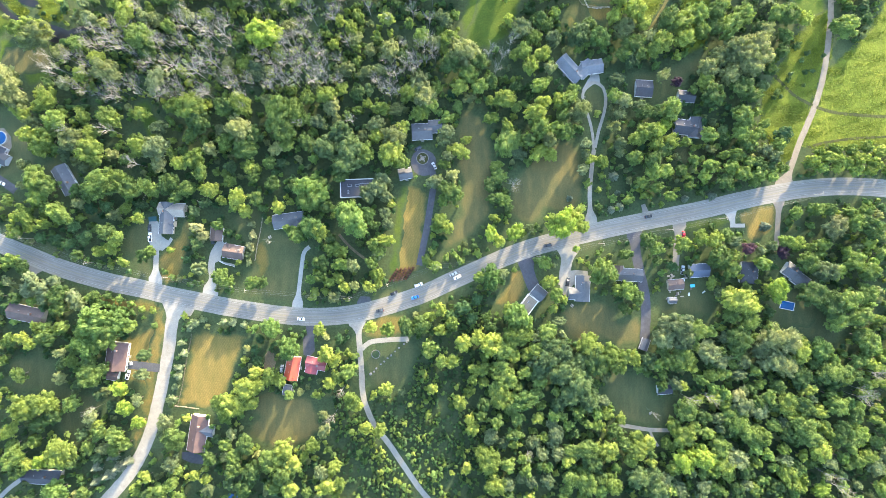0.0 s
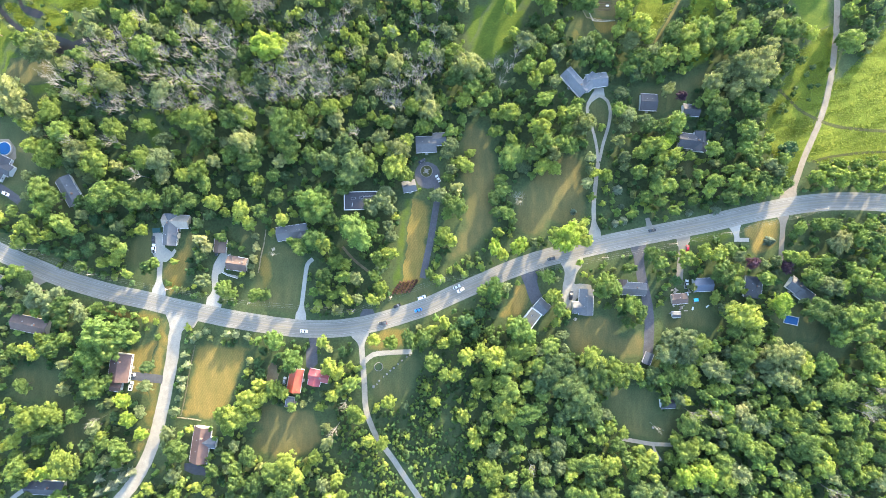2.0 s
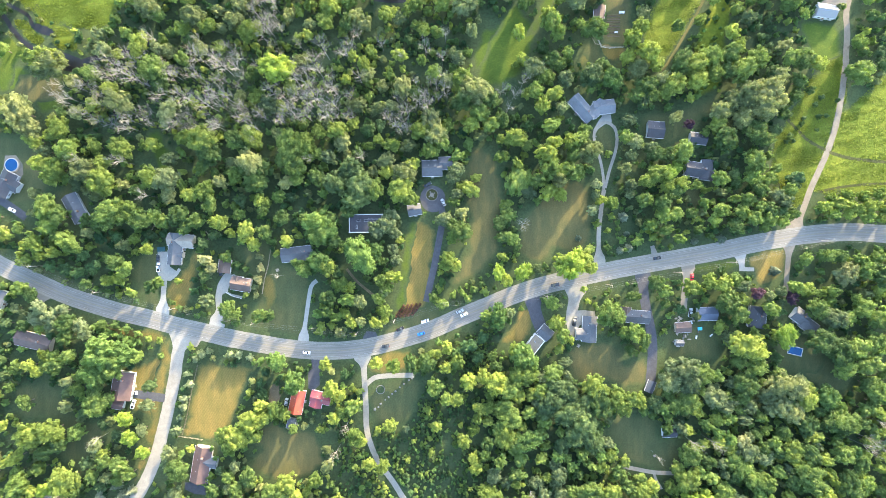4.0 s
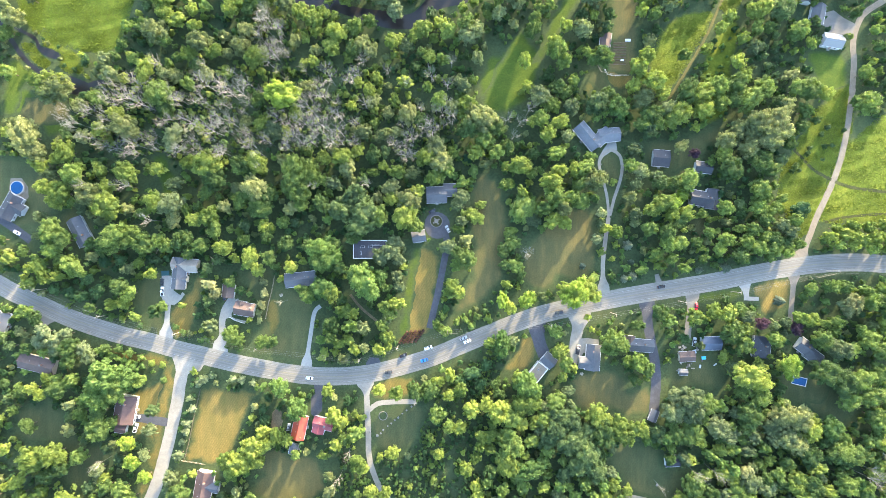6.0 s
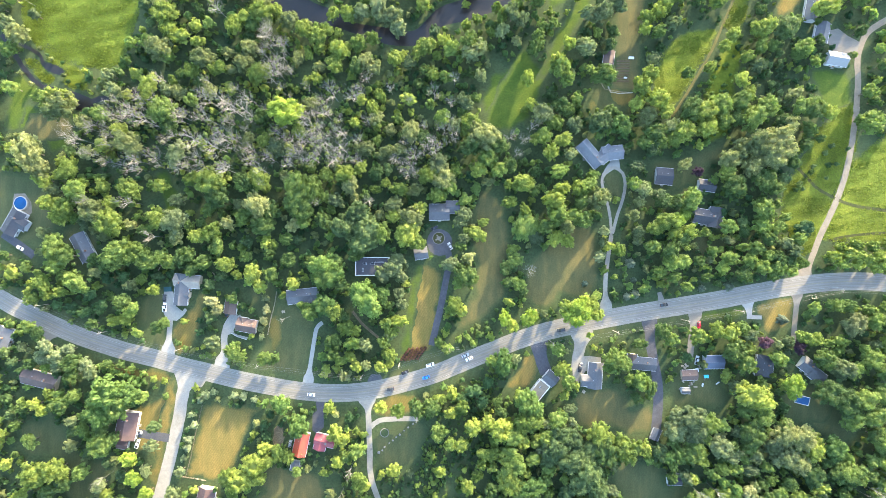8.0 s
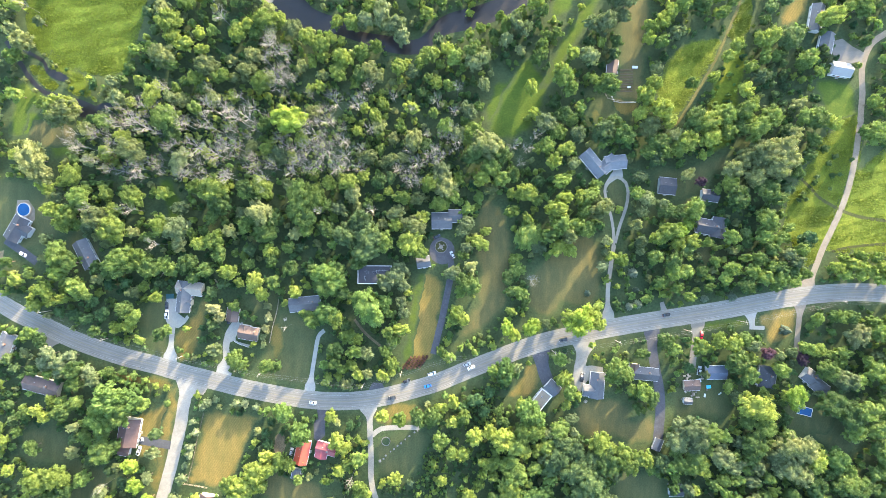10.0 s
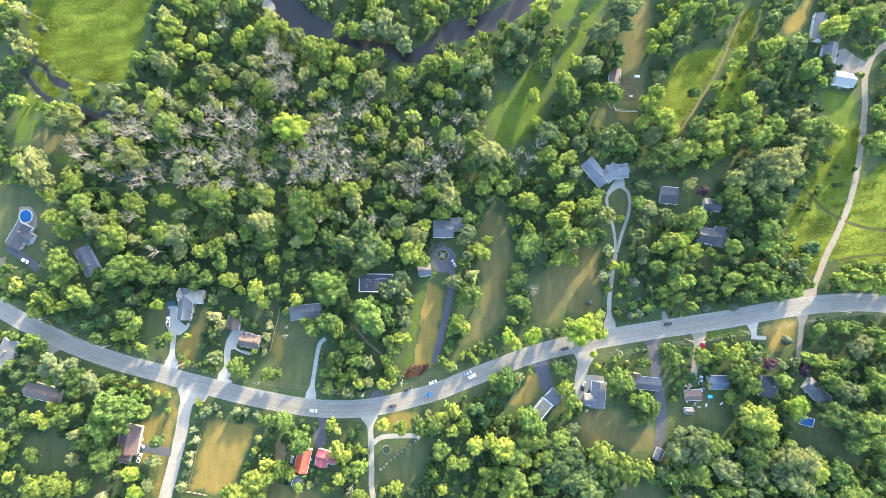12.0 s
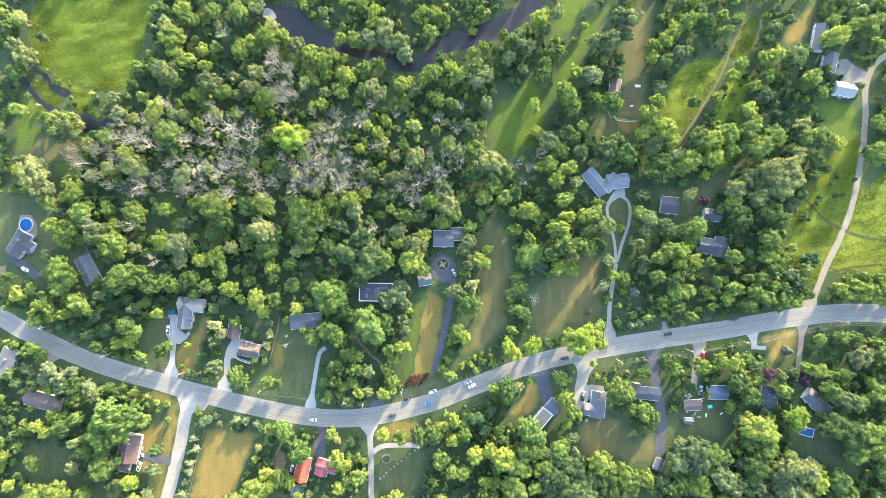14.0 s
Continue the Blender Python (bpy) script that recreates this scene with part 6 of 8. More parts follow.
stand("maple", [(7.3, 34.9, 6.1), (30.9, 40.1, 5.1), (36.3, 45.2, 5.1), (33.1, 31.8, 4.4), (38.0, 31.7, 5.1), (41.7, 26.8, 3.7), (34.5, 49.1, 4.1), (21.3, 3.0, 2.7), (16.1, -0.4, 3.1), (9.2, -2.2, 2.7), (4.0, -3.9, 2.7), (59.5, 15.2, 2.4), (85.6, 25.8, 3.4), (97.6, 27.3, 2.7), (129.0, 48.3, 5.4), (122.8, 42.0, 4.4), (131.8, 38.7, 4.1), (24.3, -15.7, 4.1), (45.7, -11.5, 2.0), (63.0, -7.2, 5.1), (59.4, -5.6, 2.7), (70.1, -25.8, 5.1), (97.6, -12.1, 7.5), (95.2, -16.3, 5.1), (104.3, -14.0, 4.4), (113.5, -24.0, 5.8), (107.5, -24.2, 4.1), (119.2, -27.5, 5.1), (111.4, -34.4, 3.7), (112.6, -2.1, 4.1)])
stand("maple", [(125.4, 6.3, 5.8), (131.2, 1.3, 5.1), (64.6, -49.3, 5.4), (28.1, -40.1, 3.4), (31.0, -46.2, 4.1)])
stand("lime", [(30.9, 9.7, 5.1), (45.0, 11.0, 5.8), (73.8, 16.6, 8.5), (83.7, 1.3, 2.7)])
stand("silver", [(54.4, 13.7, 3.4), (37.9, -14.0, 3.7), (71.9, -42.9, 3.7)])
stand("olive", [(86.8, 49.6, 3.7)])
stand("spruce", [(80.3, 32.5, 2.4), (109.9, 36.0, 2.4), (111.3, 27.2, 3.1), (106.2, 25.6, 2.7), (107.5, 46.2, 3.7)])
stand("beech", [(30.7, -15.5, 6.5), (45.7, -38.9, 7.1), (51.4, -42.5, 5.4)])
stand("thicket", [(14.2, -34.2, 5.4), (22.9, -29.3, 4.1), (7.4, -39.6, 4.1), (19.4, -41.3, 4.1)])
stand("maple", [(135.8, 48.3, 5.4), (151.1, 39.4, 3.4), (140.2, 33.3, 3.7), (160.3, 36.0, 2.7), (173.2, 41.9, 5.4), (183.4, 47.0, 5.4), (193.6, 47.0, 5.4), (201.6, 45.5, 4.4), (191.6, 41.9, 3.7), (160.3, 45.5, 4.4), (146.9, 48.9, 4.1), (173.9, 9.8, 4.8), (167.0, 15.2, 3.1), (195.1, -7.2, 5.4), (168.6, -3.8, 6.8), (175.9, -10.9, 6.1), (210.0, 6.4, 4.4), (226.2, 2.7, 3.4), (228.6, 10.0, 2.7), (217.2, 23.4, 4.1), (226.3, 25.6, 3.4), (214.4, 18.7, 3.1), (230.6, 25.1, 4.4), (237.5, 25.1, 4.4), (249.4, 23.4, 4.4), (251.4, 18.2, 5.8), (260.1, 14.7, 6.8), (259.7, 25.1, 4.4), (223.4, -7.2, 6.1), (241.7, -12.3, 5.1)])
stand("maple", [(250.9, -5.5, 6.1), (259.4, -12.3, 6.1), (248.0, -0.4, 4.1), (186.3, -42.6, 6.1), (176.3, -39.3, 5.4), (200.4, -48.5, 5.1), (224.7, -25.5, 8.1), (235.5, -32.3, 7.5), (246.0, -29.0, 7.5), (257.6, -25.8, 6.1), (253.4, -39.1, 6.8), (240.6, -42.6, 6.1), (154.3, -47.6, 5.8)])
stand("spruce", [(168.4, 34.2, 3.4), (151.8, 32.5, 2.7), (201.4, 15.1, 3.7)])
stand("poplar", [(147.2, 4.6, 6.1), (158.3, 8.0, 5.1), (166.4, 6.3, 5.8), (216.2, 4.7, 5.1), (200.2, -22.9, 3.7), (177.6, -28.8, 8.1), (186.0, -34.1, 6.5)])
stand("silver", [(178.7, 6.0, 4.8), (194.8, 1.3, 3.7), (201.7, 3.0, 3.7), (203.8, -3.9, 3.1), (237.4, 14.9, 4.4), (232.9, -12.2, 6.8), (221.5, -21.3, 2.7), (170.6, -25.9, 4.1), (144.5, -45.6, 7.5), (136.1, -42.7, 5.1)])
stand("plum", [(187.5, 1.3, 4.4), (208.2, -0.4, 4.1)])
stand("larch", [(240.1, 14.8, 6.5)])
stand("lime", [(204.2, -23.6, 6.4)])
stand("thicket", [(142.1, -9.1, 3.7)])
stand("maple", [(-258.4, -54.2, 4.1), (-262.8, -65.4, 3.4), (-234.6, -52.1, 6.1), (-220.9, -65.9, 4.4), (-210.2, -65.8, 5.1), (-208.3, -73.6, 6.8), (-202.5, -71.0, 4.4), (-252.9, -74.3, 4.4), (-265.2, -84.4, 2.7), (-231.1, -98.9, 5.8), (-240.1, -104.1, 5.1), (-256.8, -116.5, 3.7), (-220.5, -91.5, 5.1), (-203.7, -109.3, 5.1), (-194.5, -110.6, 5.8), (-188.9, -116.3, 4.4), (-196.5, -120.0, 3.7), (-211.0, -117.9, 4.4), (-222.7, -123.9, 5.8), (-253.4, -123.2, 6.8), (-253.2, -132.5, 5.1), (-214.5, -144.9, 4.1), (-159.2, -111.9, 6.8), (-168.1, -144.0, 5.8), (-160.8, -139.9, 4.4), (-137.4, -124.9, 4.4), (-128.7, -116.5, 4.4)])
stand("poplar", [(-251.3, -52.5, 4.4), (-246.3, -55.9, 4.1), (-234.7, -89.9, 7.5), (-247.2, -93.1, 7.5), (-256.6, -107.3, 5.4), (-242.7, -114.5, 4.4), (-205.5, -104.5, 3.4), (-225.0, -118.9, 8.8), (-247.3, -127.9, 4.4), (-131.6, -90.8, 5.8), (-128.0, -95.8, 5.8), (-147.8, -135.3, 3.7), (-141.3, -137.5, 3.4)])
stand("silver", [(-228.6, -61.1, 3.7), (-182.7, -89.5, 3.4), (-179.0, -74.4, 4.4), (-209.4, -99.5, 4.4), (-161.8, -127.6, 5.4), (-165.4, -102.7, 5.1), (-166.4, -108.3, 3.7), (-138.9, -143.5, 4.1), (-129.0, -123.6, 3.7)])
stand("beech", [(-210.1, -55.1, 7.5), (-228.6, -143.2, 6.8)])
stand("lime", [(-192.2, -82.5, 5.1), (-188.5, -94.1, 5.4), (-181.0, -102.9, 4.4), (-238.6, -125.8, 5.1)])
stand("oak", [(-178.0, -62.7, 4.1)])
stand("snag", [(-205.9, -93.7, 2.7)])
stand("spruce", [(-209.4, -131.9, 3.7), (-199.3, -125.1, 3.7), (-195.6, -131.7, 4.1), (-190.7, -128.7, 3.4), (-209.1, -140.2, 4.1), (-202.0, -136.8, 4.1)])
stand("olive", [(-155.6, -62.2, 3.1), (-159.0, -70.8, 3.1), (-159.0, -75.9, 3.1), (-161.8, -89.5, 3.4), (-161.6, -82.9, 2.7), (-157.6, -55.8, 2.7)])
stand("poplar", [(-124.4, -92.0, 6.8), (-116.1, -82.1, 6.8), (-109.5, -80.7, 6.1), (-103.0, -75.8, 5.8), (-110.6, -72.8, 4.4), (-96.8, -77.9, 4.4), (-128.3, -99.4, 5.1), (-113.6, -91.1, 5.1), (-68.2, -62.5, 5.8), (-63.2, -66.2, 4.4), (-66.6, -79.7, 4.4), (-52.5, -64.1, 3.1), (-53.1, -89.3, 5.8), (-49.7, -93.2, 4.4), (-44.7, -106.7, 4.4), (-36.2, -108.4, 4.4), (-32.9, -83.1, 4.4), (-40.4, -88.2, 3.1), (-93.1, -119.1, 6.1), (-87.8, -127.6, 5.8), (-89.5, -142.7, 5.8), (-76.7, -116.3, 5.1), (-81.8, -124.0, 3.4), (-63.5, -130.1, 4.4), (-67.8, -141.1, 5.8), (-60.1, -140.2, 4.4), (-9.8, -74.5, 3.1), (-4.5, -83.4, 3.7)])
stand("beech", [(-89.7, -58.9, 6.5)])
stand("maple", [(-94.0, -56.1, 4.1), (-54.8, -72.5, 5.8), (-61.6, -76.4, 4.1), (-116.6, -115.9, 5.8), (-123.6, -122.9, 5.1), (-123.2, -130.9, 5.8), (-113.0, -132.4, 6.1), (-116.5, -140.9, 5.8), (-101.1, -125.4, 6.8), (-92.8, -133.7, 6.8), (-100.1, -141.4, 5.1), (-68.2, -120.8, 3.1), (-6.2, -59.1, 6.1), (0.9, -66.3, 4.4), (-80.1, -145.9, 3.4)])
stand("snag", [(-63.2, -97.8, 3.7), (-58.3, -82.5, 3.4)])
stand("silver", [(-23.2, -86.5, 3.1), (-71.5, -133.5, 4.4), (-126.0, -110.1, 3.7)])
stand("thicket", [(-110.7, -66.8, 4.1), (-112.6, -60.1, 3.7), (-109.4, -53.3, 3.4), (-61.3, -53.4, 3.4)])
stand("poplar", [(7.3, -66.1, 5.1), (14.0, -55.9, 5.8), (22.8, -52.7, 5.1), (30.7, -55.6, 6.8), (42.9, -52.6, 5.8), (49.7, -50.9, 5.8), (44.9, -63.0, 4.4), (89.6, -55.9, 6.1), (103.4, -62.6, 6.1), (112.4, -64.6, 5.1), (108.8, -69.8, 4.8), (117.8, -64.8, 4.4), (20.9, -71.5, 4.1), (26.2, -71.4, 4.4), (36.2, -87.8, 5.8), (17.8, -84.8, 3.4), (12.4, -91.6, 4.4), (17.8, -102.0, 3.4), (19.5, -107.0, 4.1), (29.0, -124.5, 6.1), (25.9, -120.3, 3.7), (31.3, -130.5, 4.4), (16.0, -131.2, 3.4), (92.2, -112.8, 2.7), (100.9, -98.7, 4.1), (109.6, -102.2, 3.4), (101.5, -119.9, 5.8), (118.7, -119.9, 5.8), (115.5, -125.5, 4.8), (126.2, -115.6, 4.4)])
stand("poplar", [(119.6, -112.0, 4.1), (103.5, -140.0, 5.8), (34.1, -141.4, 5.8), (137.2, -116.1, 3.4)])
stand("maple", [(37.8, -59.2, 6.1), (57.9, -59.5, 5.1), (92.7, -65.8, 6.8), (127.3, -74.9, 2.7), (51.3, -73.1, 4.4), (36.3, -69.5, 5.1), (39.5, -76.1, 5.8), (34.6, -83.0, 5.1), (43.0, -93.1, 5.1), (78.3, -120.5, 4.4), (88.0, -119.8, 5.8), (91.7, -126.5, 5.8), (105.8, -108.7, 4.4), (112.1, -117.0, 4.8), (97.3, -137.4, 4.4), (87.8, -139.7, 6.1), (78.1, -137.0, 5.1)])
stand("oak", [(67.7, -57.5, 6.1), (64.0, -65.5, 7.5), (74.5, -60.9, 6.1), (74.4, -72.2, 7.5), (84.1, -78.9, 7.5), (89.9, -89.5, 6.1), (78.1, -86.1, 6.1), (71.7, -91.5, 5.1), (61.2, -72.8, 5.4), (84.8, -66.2, 5.4), (119.8, -136.5, 6.1), (128.8, -135.5, 5.1), (131.6, -143.3, 6.1), (125.8, -66.1, 4.8)])
stand("beech", [(50.9, -89.4, 6.1)])
stand("silver", [(30.9, -111.9, 4.4), (38.4, -115.8, 3.4), (56.4, -115.5, 4.1), (69.7, -110.0, 5.1), (68.4, -116.1, 3.7), (61.5, -122.3, 4.1), (71.6, -122.2, 4.4), (65.1, -139.0, 4.4), (55.0, -139.2, 4.1), (41.4, -140.6, 4.4)])
stand("snag", [(52.8, -120.0, 3.4), (128.1, -97.1, 2.0)])
stand("silver", [(135.2, -52.6, 6.1), (146.6, -52.5, 6.8), (162.2, -61.0, 6.1), (170.0, -66.4, 5.1), (183.8, -66.6, 4.4), (180.7, -75.2, 4.1), (193.8, -59.8, 4.8), (203.1, -66.3, 5.8), (182.7, -93.2, 5.8), (193.7, -97.0, 4.8), (179.2, -125.1, 5.8), (265.1, -130.9, 5.1), (159.8, -142.7, 4.4), (144.8, -144.3, 4.4), (136.0, -139.3, 4.4)])
stand("maple", [(137.8, -66.3, 5.1), (145.5, -64.5, 5.8), (180.3, -52.5, 6.8), (179.9, -60.0, 5.1), (189.4, -83.4, 3.4), (218.3, -76.4, 5.8), (204.2, -81.9, 4.4), (236.7, -73.0, 6.1), (232.3, -74.9, 5.4), (244.2, -74.8, 5.8), (252.4, -75.2, 4.4), (148.6, -96.3, 6.1), (159.9, -100.4, 4.4), (175.0, -98.5, 5.1), (192.6, -92.1, 4.4), (179.3, -103.3, 5.8), (186.0, -110.0, 5.8), (169.1, -118.4, 5.8), (185.4, -134.2, 4.8), (204.2, -93.8, 4.4), (202.8, -105.6, 4.4), (210.4, -110.4, 5.1), (220.0, -93.3, 5.8), (218.3, -106.0, 7.5), (223.3, -113.3, 6.1), (243.7, -110.2, 5.8), (249.8, -117.3, 5.1), (240.4, -93.3, 5.8), (251.6, -98.7, 5.1), (255.0, -110.7, 4.8)])
stand("maple", [(203.4, -142.5, 5.1), (179.9, -144.3, 4.8), (259.2, -54.5, 5.8), (255.3, -51.4, 4.8)])
stand("poplar", [(152.0, -70.0, 4.1), (165.3, -75.2, 4.1), (218.4, -61.2, 5.8), (166.7, -88.6, 4.4), (172.7, -92.3, 3.7), (141.2, -105.5, 4.4), (146.9, -111.4, 6.1), (193.1, -111.7, 5.8), (171.1, -128.5, 5.8), (141.4, -130.8, 4.4), (203.7, -127.0, 2.7), (209.8, -91.6, 5.8), (213.1, -98.9, 4.4), (230.1, -97.2, 4.4), (233.5, -107.4, 4.4), (229.7, -120.1, 6.1), (260.4, -124.4, 4.4), (209.6, -135.3, 5.8), (214.6, -141.2, 4.4), (190.4, -144.5, 4.4)])
stand("willow", [(200.6, -52.5, 6.8), (210.7, -54.2, 6.8), (209.9, -69.6, 5.8)])
stand("beech", [(230.3, -59.6, 5.8)])
stand("snag", [(260.1, -72.9, 5.1), (253.2, -83.0, 5.1), (250.7, -87.2, 4.4), (148.9, -88.1, 4.1), (159.2, -86.5, 3.7), (231.6, -133.5, 4.8), (236.3, -140.2, 4.8)])
stand("lime", [(158.2, -124.5, 6.8), (146.8, -126.5, 6.1), (231.3, -144.7, 4.4)])
stand("larch", [(180.1, -88.5, 4.8)])
stand("willow", [(-270.1, 171.8, 6.1), (-184.6, 194.5, 5.8), (-183.4, 164.8, 7.5), (-156.6, 160.9, 6.8), (-120.5, 195.9, 4.8), (-105.6, 185.7, 5.8), (-131.5, 159.0, 6.1), (-128.9, 167.9, 5.4), (-99.9, 163.0, 4.1), (-58.7, 162.4, 5.8), (-53.5, 158.7, 5.4)])
stand("silver", [(-276.4, 177.7, 5.4), (-261.9, 184.8, 3.4), (-214.0, 149.1, 4.4), (-211.8, 140.7, 4.4), (-119.8, 183.6, 4.8), (-62.2, 192.8, 5.8), (-52.2, 196.4, 6.1), (-44.8, 190.0, 6.1), (-39.5, 183.8, 5.4), (-31.8, 162.5, 4.4), (-131.2, 207.2, 5.1)])
stand("maple", [(-275.9, 162.8, 5.1), (-191.6, 170.2, 4.8), (-179.2, 162.0, 5.1), (-272.8, 139.3, 5.1), (-158.3, 204.6, 5.1), (-127.9, 181.9, 4.8), (-64.0, 158.9, 5.4), (-33.9, 205.0, 4.4), (-140.7, 204.4, 6.1), (-67.0, 212.3, 4.1)])
stand("poplar", [(-275.6, 194.1, 5.4), (-180.1, 187.3, 6.8), (-171.7, 198.9, 5.1), (-178.3, 178.8, 5.8), (-171.2, 174.0, 5.8), (-162.8, 181.0, 4.1), (-163.5, 152.7, 5.4), (-148.3, 155.1, 5.4), (-175.8, 147.4, 3.4), (-203.2, 137.5, 3.4), (-245.2, 131.0, 8.1), (-239.2, 133.9, 5.4), (-175.2, 204.7, 5.4), (-139.6, 180.8, 5.8), (-133.7, 186.8, 4.8), (-122.6, 189.5, 6.8), (-113.6, 191.3, 4.4), (-96.9, 181.0, 5.8), (-88.5, 176.3, 5.8), (-82.3, 180.7, 4.4), (-86.6, 170.3, 4.4), (-76.6, 179.8, 3.4), (-122.0, 152.3, 6.8), (-79.4, 191.1, 4.4), (-70.4, 191.1, 5.1), (-59.4, 200.3, 4.8), (-74.4, 168.3, 6.1), (-62.9, 172.4, 5.8), (-54.5, 176.6, 4.8), (-77.5, 159.9, 5.8)])
stand("poplar", [(-87.8, 151.6, 4.1), (-40.7, 165.2, 5.1), (-22.4, 172.5, 5.8), (-27.3, 169.4, 4.8), (-17.9, 156.3, 4.4), (-25.3, 198.2, 5.1), (-22.2, 209.0, 4.4), (-59.9, 209.0, 4.4)])
stand("snag", [(-266.4, 192.5, 4.4), (-116.4, 173.0, 6.1), (-107.4, 168.0, 6.1), (-109.3, 151.7, 4.1), (-146.6, 188.5, 6.1)])
stand("oak", [(-137.8, 199.9, 4.8)])
stand("poplar", [(-12.5, 177.0, 4.4), (0.6, 201.0, 2.7), (2.1, 206.8, 2.4), (22.7, 192.2, 4.4), (19.4, 197.9, 3.4), (40.0, 207.4, 5.8), (1.3, 186.7, 3.4), (8.0, 190.5, 3.4), (39.3, 155.5, 4.4), (52.2, 197.8, 3.1), (69.1, 207.5, 2.7), (62.9, 198.9, 2.0), (57.3, 166.4, 4.8), (63.6, 177.0, 4.4), (112.8, 160.3, 5.1), (107.8, 153.1, 5.8), (110.1, 194.4, 4.4), (109.2, 187.7, 4.1), (121.1, 203.0, 5.1), (116.5, 197.9, 4.8), (151.4, 205.5, 3.4), (158.0, 179.7, 4.1), (162.8, 186.5, 4.4), (171.4, 173.4, 4.4), (182.9, 191.8, 5.8), (176.9, 190.2, 5.1), (216.6, 204.7, 6.5), (238.8, 178.7, 2.7), (168.1, 159.5, 5.1), (172.0, 151.3, 4.8)])
stand("poplar", [(148.7, 165.9, 3.7), (210.7, 163.8, 2.0), (194.0, 222.0, 2.7)])
stand("maple", [(-6.8, 171.5, 5.8), (3.1, 175.3, 5.8), (-16.9, 205.8, 4.4), (5.0, 210.4, 4.1), (44.3, 201.7, 4.4), (43.4, 174.1, 5.1), (45.0, 181.1, 4.1), (58.8, 160.8, 6.1), (63.1, 154.7, 5.1), (85.7, 158.7, 6.1), (81.4, 157.4, 4.4), (128.8, 209.7, 5.8), (138.6, 208.2, 6.1), (153.3, 206.5, 4.4), (159.9, 213.8, 4.1), (117.1, 186.2, 4.4), (179.8, 180.5, 4.4), (186.8, 181.0, 4.1), (205.0, 179.4, 5.8), (202.1, 176.8, 4.4), (236.6, 212.5, 6.1), (229.4, 212.8, 5.1), (240.0, 192.0, 3.7), (135.4, 161.9, 3.7), (-9.7, 155.0, 4.4), (245.2, 155.0, 4.8)])
stand("silver", [(5.1, 168.7, 5.8), (10.4, 172.8, 4.8), (28.8, 193.4, 5.8), (22.8, 183.7, 4.4), (34.6, 191.0, 4.4), (50.6, 212.2, 4.4), (73.3, 175.1, 5.8), (74.2, 195.6, 5.4), (82.3, 195.6, 6.1), (88.6, 209.6, 5.8), (95.6, 209.9, 5.8), (93.0, 200.4, 4.4), (125.3, 191.6, 4.4), (178.0, 168.5, 4.8), (10.9, 155.9, 4.4)])
stand("oak", [(193.6, 191.8, 6.8)])
stand("willow", [(236.0, 178.0, 2.6)])
stand("oak", [(194.5, 188.9, 2.2), (194.3, 183.6, 2.5), (193.5, 178.3, 2.8), (194.4, 173.1, 2.2), (193.5, 168.5, 2.5), (194.4, 163.7, 2.8), (193.6, 158.7, 2.2), (194.5, 153.9, 2.5), (193.6, 149.0, 2.8), (188.2, 171.1, 2.2), (187.8, 165.5, 2.5), (189.4, 159.2, 2.8), (189.0, 152.9, 2.2), (189.9, 146.7, 2.5)])
stand("snag", [(-4.5, 151.4, 4.1)])

stand("olive", [(-244.4, -17.3, 5.0), (-237.5, -22.2, 4.8), (-248.3, -23.9, 4.4), (-238.7, -28.7, 4.1), (-221.1, -26.8, 4.6), (-231.6, -18.4, 4.2)])
stand("poplar", [(-38.3, 133.0, 2.9), (-28.0, 126.0, 3.0), (-12.6, 144.4, 3.2), (-51.2, 150.6, 2.6)])
stand("maple", [(-46.7, 126.2, 2.6), (-18.3, 138.2, 3.6), (-22.8, 159.0, 3.8), (-33.4, 147.6, 3.0), (-8.6, 131.8, 2.8), (-47.6, 140.4, 2.4)])
stand("snag", [(-42.5, 145.4, 4.2), (-21.6, 123.4, 3.9), (-16.4, 114.8, 4.4), (-30.2, 138.2, 3.6)])
stand("poplar", [(231.6, 60.6, 3.4), (241.2, 62.4, 3.9), (250.8, 61.6, 4.2), (259.8, 63.4, 4.1), (268.6, 60.6, 4.6), (277.2, 56.4, 5.0), (286.0, 61.8, 4.6), (274.4, 50.2, 4.2)])
stand("maple", [(187.4, 64.5, 5.0), (186.5, 77.4, 4.6), (176.5, 50.5, 5.0), (187.6, 53.6, 4.4), (200.5, 51.0, 4.8), (208.2, 50.4, 4.0), (206.0, 64.8, 4.4), (198.0, 77.8, 3.8), (166.5, 50.8, 4.6)])
stand("beech", [(-216.2, -28.8, 2.4), (-212.7, -30.1, 2.5), (-209.2, -31.0, 2.2), (-206.0, -31.9, 2.6), (-202.9, -33.2, 2.3), (-199.4, -34.1, 2.5), (-195.9, -35.1, 2.6), (-192.1, -36.3, 2.3), (-188.2, -37.2, 2.5)])

stand("willow", [(-284.0, 164.0, 2.6), (-279.6, 156.5, 2.2), (-272.8, 150.0, 1.8), (-266.0, 143.6, 2.0), (-256.5, 137.6, 2.4), (-250.5, 136.4, 2.8), (-254.0, 159.5, 1.6), (-246.0, 149.8, 1.8), (-262.0, 166.0, 1.5), (-222.5, 142.0, 3.2), (-215.0, 145.0, 2.8)])
stand("thicket", [(-276.6, 165.2, 1.4), (-257.0, 162.0, 1.2), (-243.0, 146.0, 1.6), (-236.6, 143.4, 1.8), (-247.5, 157.6, 1.3)])

